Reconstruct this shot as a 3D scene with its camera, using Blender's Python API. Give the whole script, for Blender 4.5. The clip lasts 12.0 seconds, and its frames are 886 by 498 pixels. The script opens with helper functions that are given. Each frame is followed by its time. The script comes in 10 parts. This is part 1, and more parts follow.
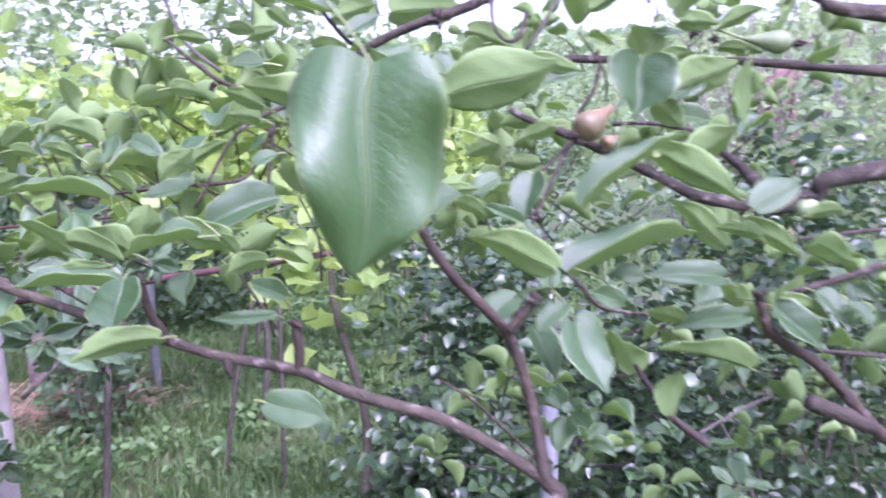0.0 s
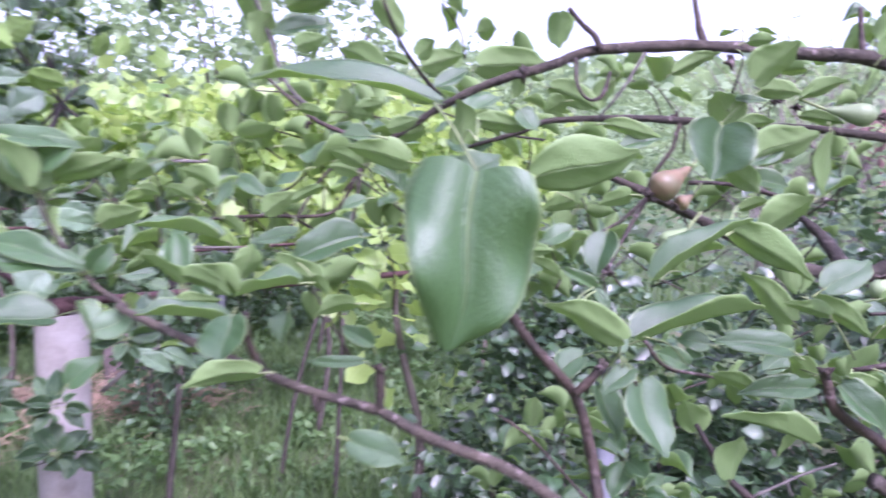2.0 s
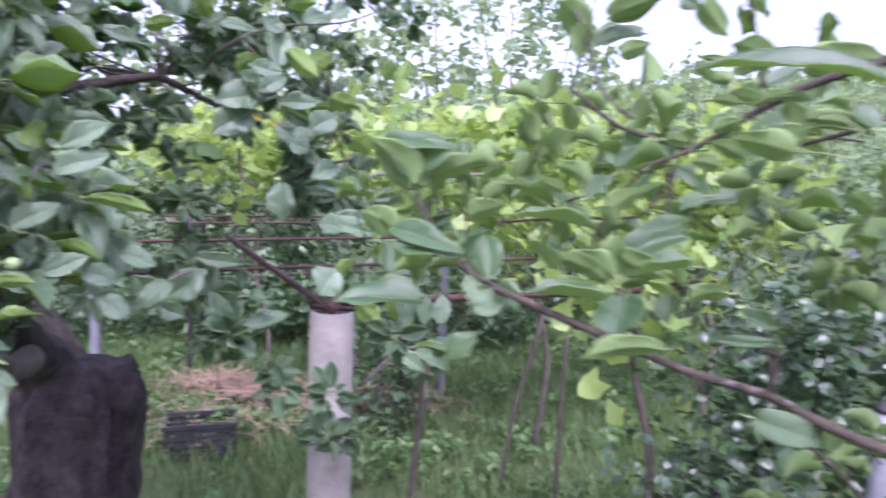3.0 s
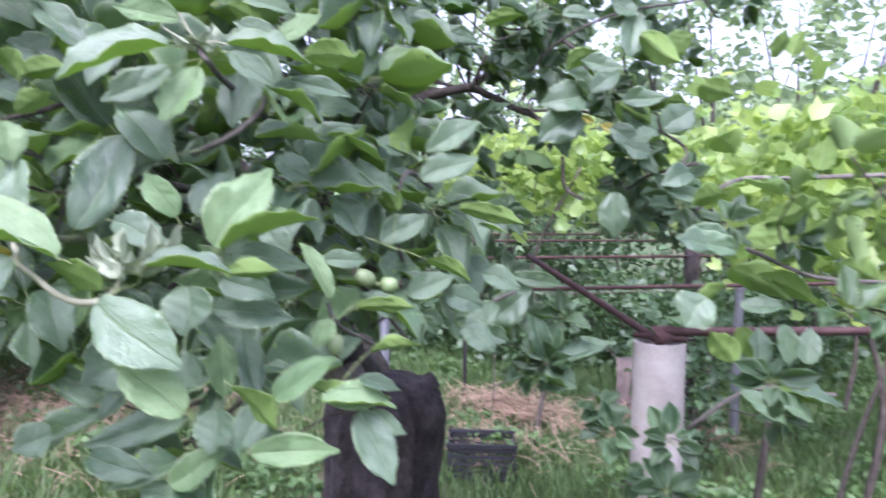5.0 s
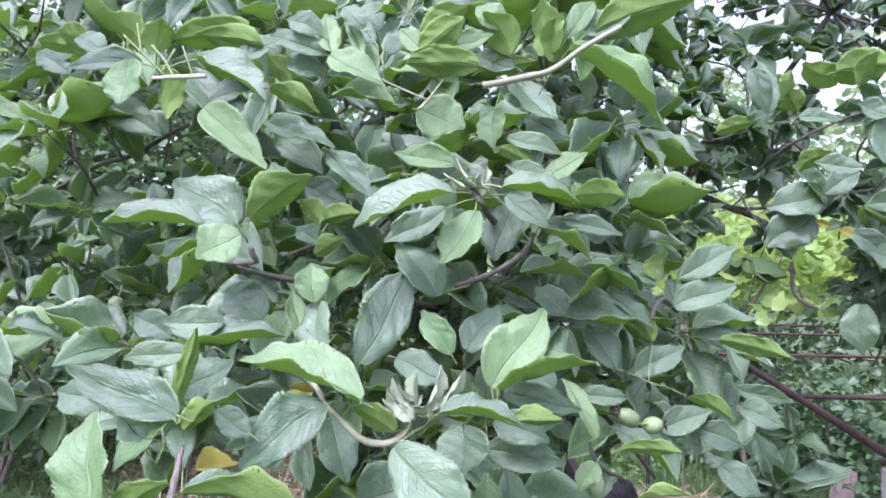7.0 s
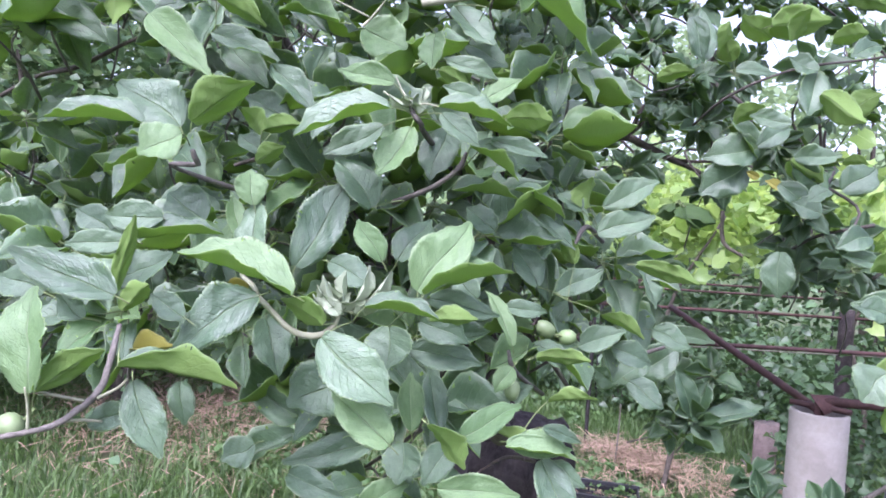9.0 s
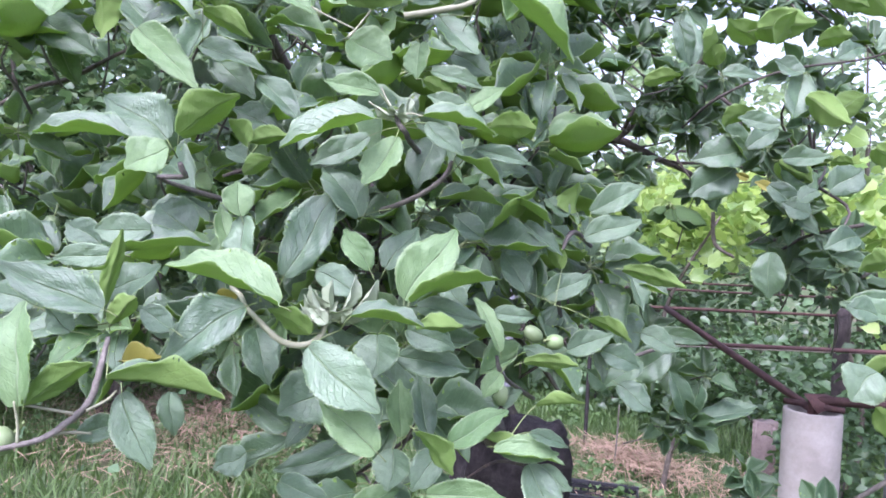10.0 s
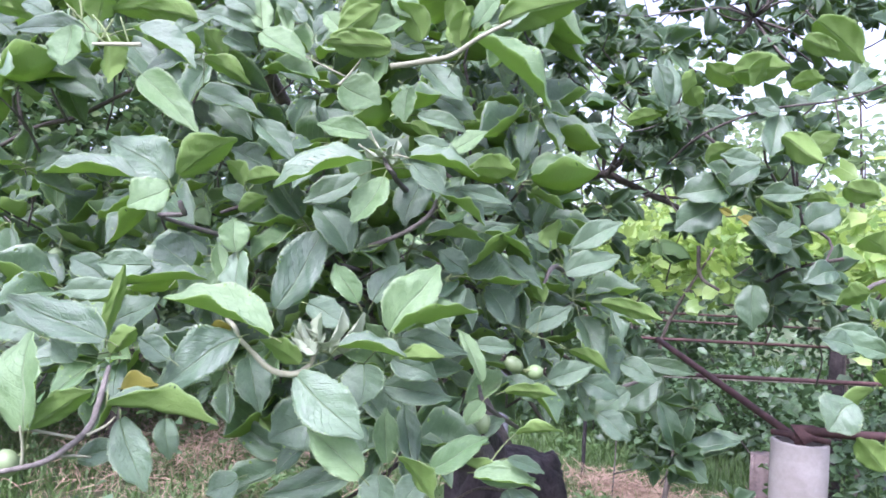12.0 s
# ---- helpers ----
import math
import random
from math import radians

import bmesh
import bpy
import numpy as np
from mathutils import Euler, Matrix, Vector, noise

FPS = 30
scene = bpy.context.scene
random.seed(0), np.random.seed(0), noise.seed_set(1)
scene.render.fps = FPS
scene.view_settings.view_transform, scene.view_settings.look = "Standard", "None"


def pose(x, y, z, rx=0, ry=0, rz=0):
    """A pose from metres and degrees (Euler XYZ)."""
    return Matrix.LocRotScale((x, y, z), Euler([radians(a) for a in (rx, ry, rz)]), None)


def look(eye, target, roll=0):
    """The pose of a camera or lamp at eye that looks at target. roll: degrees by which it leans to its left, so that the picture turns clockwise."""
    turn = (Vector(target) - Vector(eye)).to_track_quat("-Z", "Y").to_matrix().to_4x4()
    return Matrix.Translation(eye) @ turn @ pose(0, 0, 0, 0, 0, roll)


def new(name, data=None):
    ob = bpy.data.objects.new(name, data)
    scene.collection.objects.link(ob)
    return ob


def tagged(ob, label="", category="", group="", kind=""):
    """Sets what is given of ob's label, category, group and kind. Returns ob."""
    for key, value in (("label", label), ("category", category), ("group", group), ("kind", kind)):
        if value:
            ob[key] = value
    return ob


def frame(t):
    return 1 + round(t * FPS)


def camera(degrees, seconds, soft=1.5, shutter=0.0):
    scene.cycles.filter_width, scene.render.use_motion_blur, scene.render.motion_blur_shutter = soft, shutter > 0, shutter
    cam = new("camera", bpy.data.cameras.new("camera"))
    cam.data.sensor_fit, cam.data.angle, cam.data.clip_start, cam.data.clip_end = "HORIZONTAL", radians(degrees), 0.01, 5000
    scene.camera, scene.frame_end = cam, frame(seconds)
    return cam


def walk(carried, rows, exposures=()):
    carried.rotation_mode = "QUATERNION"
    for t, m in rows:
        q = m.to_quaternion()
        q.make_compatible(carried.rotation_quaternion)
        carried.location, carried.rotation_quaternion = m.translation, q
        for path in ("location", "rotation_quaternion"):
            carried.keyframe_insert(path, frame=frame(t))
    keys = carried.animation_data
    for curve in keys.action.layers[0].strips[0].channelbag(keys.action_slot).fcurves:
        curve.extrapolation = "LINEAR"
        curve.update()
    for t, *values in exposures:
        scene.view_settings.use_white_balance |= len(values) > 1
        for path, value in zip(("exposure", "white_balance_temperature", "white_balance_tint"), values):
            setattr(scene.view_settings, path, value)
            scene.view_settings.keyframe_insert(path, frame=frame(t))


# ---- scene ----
cam = camera(65.2, 12.0, soft=1.7, shutter=0.6)
PATH = [
    (0, (0.13, 0.109, 1.584), (0.056, 2.091, 1.327), -1.6),
    (0.5, (0.107, 0.148, 1.601), (-0.069, 2.123, 1.337), -0.0),
    (1, (0.12, 0.144, 1.608), (-0.021, 2.124, 1.362), 0.4),
    (1.5, (0.136, 0.121, 1.61), (0.017, 2.105, 1.39), -0.1),
    (2, (0.123, 0.082, 1.608), (-0.134, 2.055, 1.41), 1.8),
    (2.5, (0.111, 0.024, 1.607), (-0.427, 1.942, 1.421), 1.0),
    (3, (0.029, 0.023, 1.587), (-0.788, 1.841, 1.428), 1.8),
    (3.2, (-0.003, 0.028, 1.589), (-0.905, 1.806, 1.433), 1.5),
    (4.8, (-0.222, 0.103, 1.56), (-1.575, 1.57, 1.433), 0.9),
    (5, (-0.242, 0.1, 1.568), (-1.65, 1.515, 1.446), 0.7),
    (5.5, (-0.302, 0.096, 1.582), (-1.814, 1.405, 1.524), 0.8),
    (6, (-0.311, 0.076, 1.599), (-1.923, 1.26, 1.599), 1.3),
    (6.5, (-0.313, 0.039, 1.622), (-1.994, 1.121, 1.686), 1.1),
    (6.7, (-0.312, 0.028, 1.625), (-2.02, 1.064, 1.722), 1.3),
    (8.3, (-0.267, 0.027, 1.586), (-1.927, 1.143, 1.631), 2.8),
    (8.5, (-0.262, 0.03, 1.586), (-1.916, 1.153, 1.602), 3.5),
    (9, (-0.26, 0.029, 1.584), (-1.898, 1.176, 1.55), 4.0),
    (9.5, (-0.254, 0.027, 1.586), (-1.891, 1.177, 1.545), 2.7),
    (10, (-0.247, 0.034, 1.59), (-1.883, 1.185, 1.564), 3.2),
    (10.5, (-0.244, 0.031, 1.592), (-1.877, 1.186, 1.593), 3.3),
    (11, (-0.246, 0.016, 1.594), (-1.878, 1.172, 1.623), 2.9),
    (11.5, (-0.229, 0.013, 1.598), (-1.864, 1.163, 1.642), 3.1),
    (12, (-0.205, 0.024, 1.596), (-1.842, 1.171, 1.656), 3.4),
]
walk(cam, [(t, look(eye, target, roll)) for t, eye, target, roll in PATH],
     [(0, 2.09, 5350, 55), (1, 1.98, 5350, 55), (2.2, 1.89, 5430, 52), (3, 1.70, 5520, 45), (5, 1.85, 5510, 35), (8.5, 1.86, 5510, 35), (12, 1.95, 5510, 35)])

# ---- light ----
world = bpy.data.worlds.new("overcast_sky")
scene.world = world
world.use_nodes = True
wn, wl = world.node_tree.nodes, world.node_tree.links
sky = wn.new("ShaderNodeTexSky")
sky.sky_type = "NISHITA"
sky.sun_disc = False
sky.sun_elevation, sky.sun_rotation = radians(52), radians(150)
sky.air_density, sky.dust_density, sky.ozone_density = 1.0, 4.0, 1.0
grey = wn.new("ShaderNodeHueSaturation")
grey.inputs["Saturation"].default_value = 0.45
wl.new(sky.outputs[0], grey.inputs["Color"])
wl.new(grey.outputs[0], wn["Background"].inputs[0])
wn["Background"].inputs[1].default_value = 0.138
sun_data = bpy.data.lights.new("sun", "SUN")
sun_data.energy, sun_data.angle, sun_data.color = 1.35, radians(25), (1.0, 0.95, 0.88)
sun = new("sun", sun_data)
sun.matrix_world = look((4.2, -7.4, 12), (0, 0, 0))


# ---- materials ----
class Mat:
    """A node material under construction."""

    def __init__(self, name):
        self.m = bpy.data.materials.new(name)
        self.m.use_nodes = True
        self.t = self.m.node_tree
        self.p = self.t.nodes["Principled BSDF"]
        self.out = self.t.nodes["Material Output"]

    def n(self, kind):
        return self.t.nodes.new("ShaderNode" + kind)

    def link(self, a, b):
        self.t.links.new(a, b)

    def val(self, node, name, value):
        if hasattr(value, "is_output"):
            self.link(value, node.inputs[name])
        else:
            node.inputs[name].default_value = value
        return node

    def math(self, op, a, b=0.0, clamp=False):
        node = self.n("Math")
        node.operation, node.use_clamp = op, clamp
        self.val(node, 0, a)
        self.val(node, 1, b)
        return node.outputs[0]

    def noise(self, scale, detail=4.0, rough=0.6, vector=None, w=None):
        node = self.n("TexNoise")
        node.inputs["Scale"].default_value = scale
        node.inputs["Detail"].default_value = detail
        node.inputs["Roughness"].default_value = rough
        if vector is not None:
            self.link(vector, node.inputs["Vector"])
        return node.outputs["Fac"]

    def coords(self, which="Object"):
        return self.n("TexCoord").outputs[which]

    def mix(self, fac, a, b):
        node = self.n("Mix")
        node.data_type = "RGBA"
        for k, value in ((0, fac), (6, a), (7, b)):
            if hasattr(value, "is_output"):
                self.link(value, node.inputs[k])
            else:
                node.inputs[k].default_value = (*value, 1.0) if isinstance(value, tuple) and len(value) == 3 else value
        return node.outputs[2]

    def ramp(self, fac, stops):
        node = self.n("ValToRGB")
        el = node.color_ramp.elements
        while len(el) < len(stops):
            el.new(0.5)
        for e, (pos, col) in zip(el, stops):
            e.position, e.color = pos, (*col, 1.0)
        self.link(fac, node.inputs[0])
        return node.outputs[0]

    def bump(self, height, strength=0.3, distance=0.002):
        node = self.n("Bump")
        node.inputs["Strength"].default_value = strength
        node.inputs["Distance"].default_value = distance
        self.link(height, node.inputs["Height"])
        self.link(node.outputs[0], self.p.inputs["Normal"])
        return node.outputs[0]

    def random(self):
        """A random number for each object and each loose piece."""
        a = self.n("ObjectInfo").outputs["Random"]
        b = self.n("NewGeometry").outputs["Random Per Island"]
        return self.math("FRACT", self.math("ADD", a, b))


def leaf_material(name, dark, light, glow, vein, rough=0.42, thin=0.3, veins=9.0, blotch=0.25, lines=0.16, gloss=0.9, relief=0.0012, rib_width=0.062):
    """A leaf blade with midrib and side veins along its own uv."""
    k = Mat(name)
    uv = k.n("SeparateXYZ")
    k.link(k.n("UVMap").outputs[0], uv.inputs[0])
    u = k.math("MULTIPLY", k.math("ABSOLUTE", k.math("SUBTRACT", uv.outputs[0], 0.5)), 2.0)
    v = uv.outputs[1]
    rib = k.math("SUBTRACT", 1.0, k.math("DIVIDE", u, k.math("ADD", k.math("MULTIPLY", k.math("SUBTRACT", 1.0, v), rib_width), rib_width * 0.3)), clamp=True)
    side = k.math("FRACT", k.math("SUBTRACT", k.math("MULTIPLY", v, veins), k.math("MULTIPLY", k.math("POWER", u, 1.35), veins * 0.30)))
    side = k.math("MULTIPLY", k.math("ABSOLUTE", k.math("SUBTRACT", side, 0.5)), 2.0)
    line = k.math("MULTIPLY", k.math("SUBTRACT", 0.10, side, clamp=True), 9.0, clamp=True)
    veiny = k.math("MAXIMUM", rib, k.math("MULTIPLY", line, lines))
    r = k.random()
    grain = k.noise(9.0, 5.0, 0.65, k.n("UVMap").outputs[0])
    patch = k.noise(11.0, 2.0, 0.5, k.n("NewGeometry").outputs["Position"])
    tone = k.math("ADD", k.math("MULTIPLY", r, 0.7), k.math("MULTIPLY", k.math("SUBTRACT", k.math("ADD", grain, patch), 0.85), blotch * 2), clamp=True)
    base = k.mix(tone, dark, light)
    base = k.mix(k.math("MULTIPLY", veiny, 0.85), base, vein)
    edge = k.math("MULTIPLY", k.math("SUBTRACT", u, 0.91, clamp=True), 14.0, clamp=True)
    base = k.mix(k.math("MULTIPLY", edge, 0.7), base, vein)
    k.link(base, k.p.inputs["Base Color"])
    k.val(k.p, "Roughness", k.math("ADD", rough, k.math("MULTIPLY", grain, 0.16)))
    k.val(k.p, "Specular IOR Level", gloss)
    quilt = k.noise(26.0, 3.0, 0.5, k.n("UVMap").outputs[0])
    height = k.math("SUBTRACT", k.math("ADD", k.math("MULTIPLY", grain, 0.6), k.math("MULTIPLY", quilt, 0.5)), k.math("MAXIMUM", rib, k.math("MULTIPLY", line, lines)))
    normal = k.bump(height, 0.8, relief)
    tr = k.n("BsdfTranslucent")
    k.link(k.mix(0.35, glow, base), tr.inputs[0])
    k.link(normal, tr.inputs["Normal"])
    mix = k.n("MixShader")
    mix.inputs[0].default_value = thin
    k.link(k.p.outputs[0], mix.inputs[1])
    k.link(tr.outputs[0], mix.inputs[2])
    k.link(mix.outputs[0], k.out.inputs[0])
    return k.m


def plain_material(name, a, b, rough=0.7, scale=14.0, metal=0.0, bump=0.3, dist=0.002, fine=90.0, spots=None):
    """Two tones in a coarse and a fine noise, with relief."""
    k = Mat(name)
    c = k.coords()
    big, small = k.noise(scale, 5.0, 0.65, c), k.noise(fine, 4.0, 0.7, c)
    t = k.math("ADD", k.math("MULTIPLY", k.math("SUBTRACT", big, 0.35), 1.9), k.math("MULTIPLY", k.math("SUBTRACT", small, 0.5), 0.8), clamp=True)
    col = k.mix(t, a, b)
    if spots:
        s = k.math("MULTIPLY", k.math("SUBTRACT", k.noise(scale * 2.3, 3.0, 0.5, c), 0.6, clamp=True), 8.0, clamp=True)
        col = k.mix(s, col, spots)
    r = k.math("ADD", 0.75, k.math("MULTIPLY", k.random(), 0.5))
    hue = k.n("HueSaturation")
    k.link(r, hue.inputs["Value"])
    k.link(col, hue.inputs["Color"])
    k.link(hue.outputs[0], k.p.inputs["Base Color"])
    k.val(k.p, "Roughness", rough)
    k.val(k.p, "Metallic", metal)
    k.bump(k.math("ADD", big, k.math("MULTIPLY", small, 0.5)), bump, dist)
    return k.m


PEAR_TOP = leaf_material("pear_leaf_top", (0.022, 0.064, 0.019), (0.055, 0.122, 0.040), (0.80, 1.0, 0.45), (0.22, 0.29, 0.14), 0.40, 0.28, 13, lines=0.10, gloss=0.85, relief=0.0008, rib_width=0.034)
PEAR_UNDER = leaf_material("pear_leaf_underside", (0.185, 0.290, 0.105), (0.255, 0.365, 0.145), (0.62, 0.88, 0.30), (0.33, 0.43, 0.22), 0.55, 0.50, 13, lines=0.22, gloss=0.4, relief=0.0006, rib_width=0.05)
APPLE_TOP = leaf_material("apple_leaf_top", (0.026, 0.068, 0.034), (0.118, 0.195, 0.108), (0.75, 1.0, 0.35), (0.26, 0.35, 0.21), 0.38, 0.23, 10, blotch=0.75, lines=0.30, gloss=0.95, relief=0.0022)
APPLE_UNDER = leaf_material("apple_leaf_underside", (0.21, 0.325, 0.095), (0.30, 0.435, 0.135), (0.58, 0.86, 0.18), (0.33, 0.45, 0.21), 0.62, 0.52, 9, lines=0.26, gloss=0.4)
APPLE_LIGHT = leaf_material("fresh_apple_leaf", (0.060, 0.135, 0.042), (0.170, 0.270, 0.118), (0.75, 1.0, 0.35), (0.29, 0.38, 0.22), 0.46, 0.22, 9, blotch=0.75, lines=0.22, gloss=0.65, relief=0.0018)
APPLE_YOUNG = leaf_material("young_apple_leaf", (0.34, 0.42, 0.27), (0.47, 0.54, 0.38), (0.40, 0.52, 0.24), (0.44, 0.50, 0.36), 0.65, 0.3, 8, gloss=0.5)
CANE_LEAF = leaf_material("raspberry_leaf_blade", (0.020, 0.055, 0.022), (0.105, 0.192, 0.080), (0.20, 0.36, 0.10), (0.15, 0.22, 0.11), 0.40, 0.25, 7, gloss=0.8)
# Leaf tones lowered to stand in for deep shade inside the bushes.
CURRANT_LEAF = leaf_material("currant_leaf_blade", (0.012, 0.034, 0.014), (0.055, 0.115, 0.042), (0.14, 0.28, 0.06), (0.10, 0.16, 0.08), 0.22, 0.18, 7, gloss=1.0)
YELLOW_LEAF = leaf_material("yellowed_leaf", (0.26, 0.25, 0.03), (0.36, 0.34, 0.045), (0.42, 0.38, 0.07), (0.32, 0.31, 0.08), 0.6, 0.3, 8)
VINE_LEAF = leaf_material("vine_leaf_blade", (0.080, 0.18, 0.030), (0.40, 0.53, 0.16), (0.58, 0.76, 0.17), (0.38, 0.50, 0.19), 0.4, 0.48, 5, gloss=0.9)
BUSH_LEAF = leaf_material("bush_leaf_blade", (0.040, 0.088, 0.040), (0.09, 0.17, 0.070), (0.18, 0.33, 0.08), (0.14, 0.21, 0.11), 0.48, 0.28, 7, gloss=0.6)
# Darker copies of the apple leaf: shade inside the crown put into their colour.
SHADED_APPLE_LEAF = leaf_material("shaded_apple_leaf_top", (0.020, 0.048, 0.022), (0.052, 0.100, 0.044), (0.75, 1.0, 0.3), (0.10, 0.15, 0.09), 0.46, 0.24, 7, gloss=0.6)
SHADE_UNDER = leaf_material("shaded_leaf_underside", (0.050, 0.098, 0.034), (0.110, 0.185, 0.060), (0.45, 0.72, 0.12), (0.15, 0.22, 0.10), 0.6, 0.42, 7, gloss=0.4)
# Distance haze put into the leaf colour; a near bush and trees share it.
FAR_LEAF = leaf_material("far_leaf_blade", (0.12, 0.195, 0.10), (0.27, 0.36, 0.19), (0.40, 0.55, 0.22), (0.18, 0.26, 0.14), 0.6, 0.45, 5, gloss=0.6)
WEED_LEAF = leaf_material("weed_leaf_blade", (0.034, 0.086, 0.024), (0.130, 0.230, 0.070), (0.22, 0.40, 0.09), (0.15, 0.24, 0.09), 0.45, 0.3, 5, gloss=0.7)
GRASS = leaf_material("grass_blade", (0.030, 0.068, 0.020), (0.135, 0.225, 0.066), (0.26, 0.42, 0.10), (0.15, 0.24, 0.07), 0.5, 0.35, 1, gloss=0.6)
PETIOLE = plain_material("petiole_skin", (0.15, 0.20, 0.07), (0.25, 0.30, 0.13), 0.55, 40)
SHOOT = plain_material("downy_shoot_skin", (0.25, 0.26, 0.165), (0.38, 0.385, 0.275), 0.75, 50)
BARK_PEAR = plain_material("pear_bark", (0.021, 0.017, 0.011), (0.086, 0.068, 0.048), 0.8, 45, bump=1.0, dist=0.005, fine=260, spots=(0.20, 0.165, 0.15))
BARK_RED = plain_material("red_brown_twig_bark", (0.019, 0.013, 0.008), (0.064, 0.041, 0.028), 0.65, 60, bump=1.0, dist=0.003, fine=300, spots=(0.17, 0.13, 0.13))
BARK_APPLE = plain_material("apple_bark", (0.050, 0.042, 0.034), (0.15, 0.128, 0.105), 0.85, 28, bump=0.9, dist=0.006, fine=150)
BARK_TRUNK = plain_material("old_trunk_bark", (0.013, 0.010, 0.011), (0.085, 0.068, 0.068), 0.9, 16, bump=1.0, dist=0.012, fine=70)
BARK_GREY = plain_material("grey_twig_bark", (0.085, 0.078, 0.066), (0.22, 0.20, 0.175), 0.8, 60, bump=1.0, dist=0.003, fine=300)
CEMENT = plain_material("pipe_cement", (0.20, 0.185, 0.165), (0.36, 0.34, 0.315), 0.9, 6, bump=0.6, dist=0.003, fine=60, spots=(0.17, 0.15, 0.125))
RUST = plain_material("rusty_steel", (0.050, 0.024, 0.023), (0.125, 0.064, 0.057), 0.75, 30, metal=0.25, bump=0.6, dist=0.001, fine=240)
ZINC = plain_material("galvanised_steel", (0.14, 0.145, 0.165), (0.23, 0.24, 0.265), 0.5, 20, metal=0.2)
BLACK_STEEL = plain_material("dark_steel", (0.02, 0.018, 0.02), (0.05, 0.045, 0.045), 0.6, 20, metal=0.3)
PLASTIC = plain_material("black_plastic", (0.018, 0.018, 0.022), (0.04, 0.04, 0.046), 0.45, 20)
STRAW = plain_material("dry_straw", (0.24, 0.165, 0.11), (0.50, 0.37, 0.27), 0.8, 9)
PEAR_SKIN = plain_material("pear_skin", (0.16, 0.15, 0.07), (0.30, 0.15, 0.10), 0.45, 22)
GREEN_SKIN = plain_material("green_fruit_skin", (0.125, 0.185, 0.075), (0.225, 0.285, 0.145), 0.5, 30)
BRICKY = plain_material("weathered_pink_stone", (0.10, 0.08, 0.074), (0.27, 0.215, 0.20), 0.9, 14, bump=0.9, dist=0.01)
RED_PAINT = plain_material("faded_red_brown", (0.115, 0.062, 0.055), (0.23, 0.135, 0.12), 0.8, 14)
BRUSH = plain_material("bare_twig_bark", (0.13, 0.112, 0.095), (0.25, 0.22, 0.19), 0.85, 3)
WIRE = plain_material("grey_wire", (0.16, 0.13, 0.12), (0.26, 0.22, 0.20), 0.6, 30, metal=0.5)


def ground_material():
    k = Mat("meadow_soil")
    c = k.n("NewGeometry").outputs["Position"]
    big, mid, small = k.noise(0.7, 4, 0.6, c), k.noise(3.5, 5, 0.65, c), k.noise(60, 4, 0.7, c)
    green = k.mix(small, (0.022, 0.048, 0.014), (0.085, 0.13, 0.04))
    soil = k.mix(small, (0.055, 0.038, 0.027), (0.19, 0.14, 0.10))
    t = k.math("MULTIPLY", k.math("SUBTRACT", k.math("ADD", big, k.math("MULTIPLY", mid, 0.6)), 0.84, clamp=True), 5.0, clamp=True)
    k.link(k.mix(t, green, soil), k.p.inputs["Base Color"])
    k.val(k.p, "Roughness", 0.95)
    k.bump(k.math("ADD", mid, k.math("MULTIPLY", small, 0.3)), 0.8, 0.03)
    return k.m


SOIL = ground_material()


# ---- building helpers ----
def link_mesh(name, mesh, parent=None, matrix=None):
    ob = new(name, mesh)
    if parent is not None:
        ob.parent = parent
        ob.matrix_parent_inverse = world_of(parent).inverted()
    if matrix is not None:
        ob.matrix_basis = matrix
    return ob


def world_of(ob):
    m = ob.matrix_basis.copy()
    if ob.parent is not None:
        m = world_of(ob.parent) @ ob.matrix_parent_inverse @ m
    return m


def part(name, bm, material, parent=None, label="", smooth=True):
    mesh = bpy.data.meshes.new(name)
    bm.to_mesh(mesh)
    bm.free()
    mesh.materials.append(material)
    if smooth:
        mesh.shade_smooth()
    ob = link_mesh(name, mesh, parent)
    return tagged(ob, label) if label else ob


def thing(name, base, label, category, group="", kind=""):
    ob = new(name)
    ob.empty_display_size = 0.1
    ob.location = base
    return tagged(ob, label, category, group, kind)


def smooth_path(points, steps=5):
    """A Catmull-Rom line through (x, y, z, r) points."""
    p = [np.array(q, float) for q in points]
    p = [2 * p[0] - p[1]] + p + [2 * p[-1] - p[-2]]
    out = []
    for i in range(1, len(p) - 2):
        for s in range(steps):
            t = s / steps
            out.append(0.5 * (2 * p[i] + (p[i + 1] - p[i - 1]) * t + (2 * p[i - 1] - 5 * p[i] + 4 * p[i + 1] - p[i + 2]) * t * t
                              + (3 * p[i] - p[i - 1] - 3 * p[i + 1] + p[i + 2]) * t ** 3))
    out.append(p[-2])
    return out


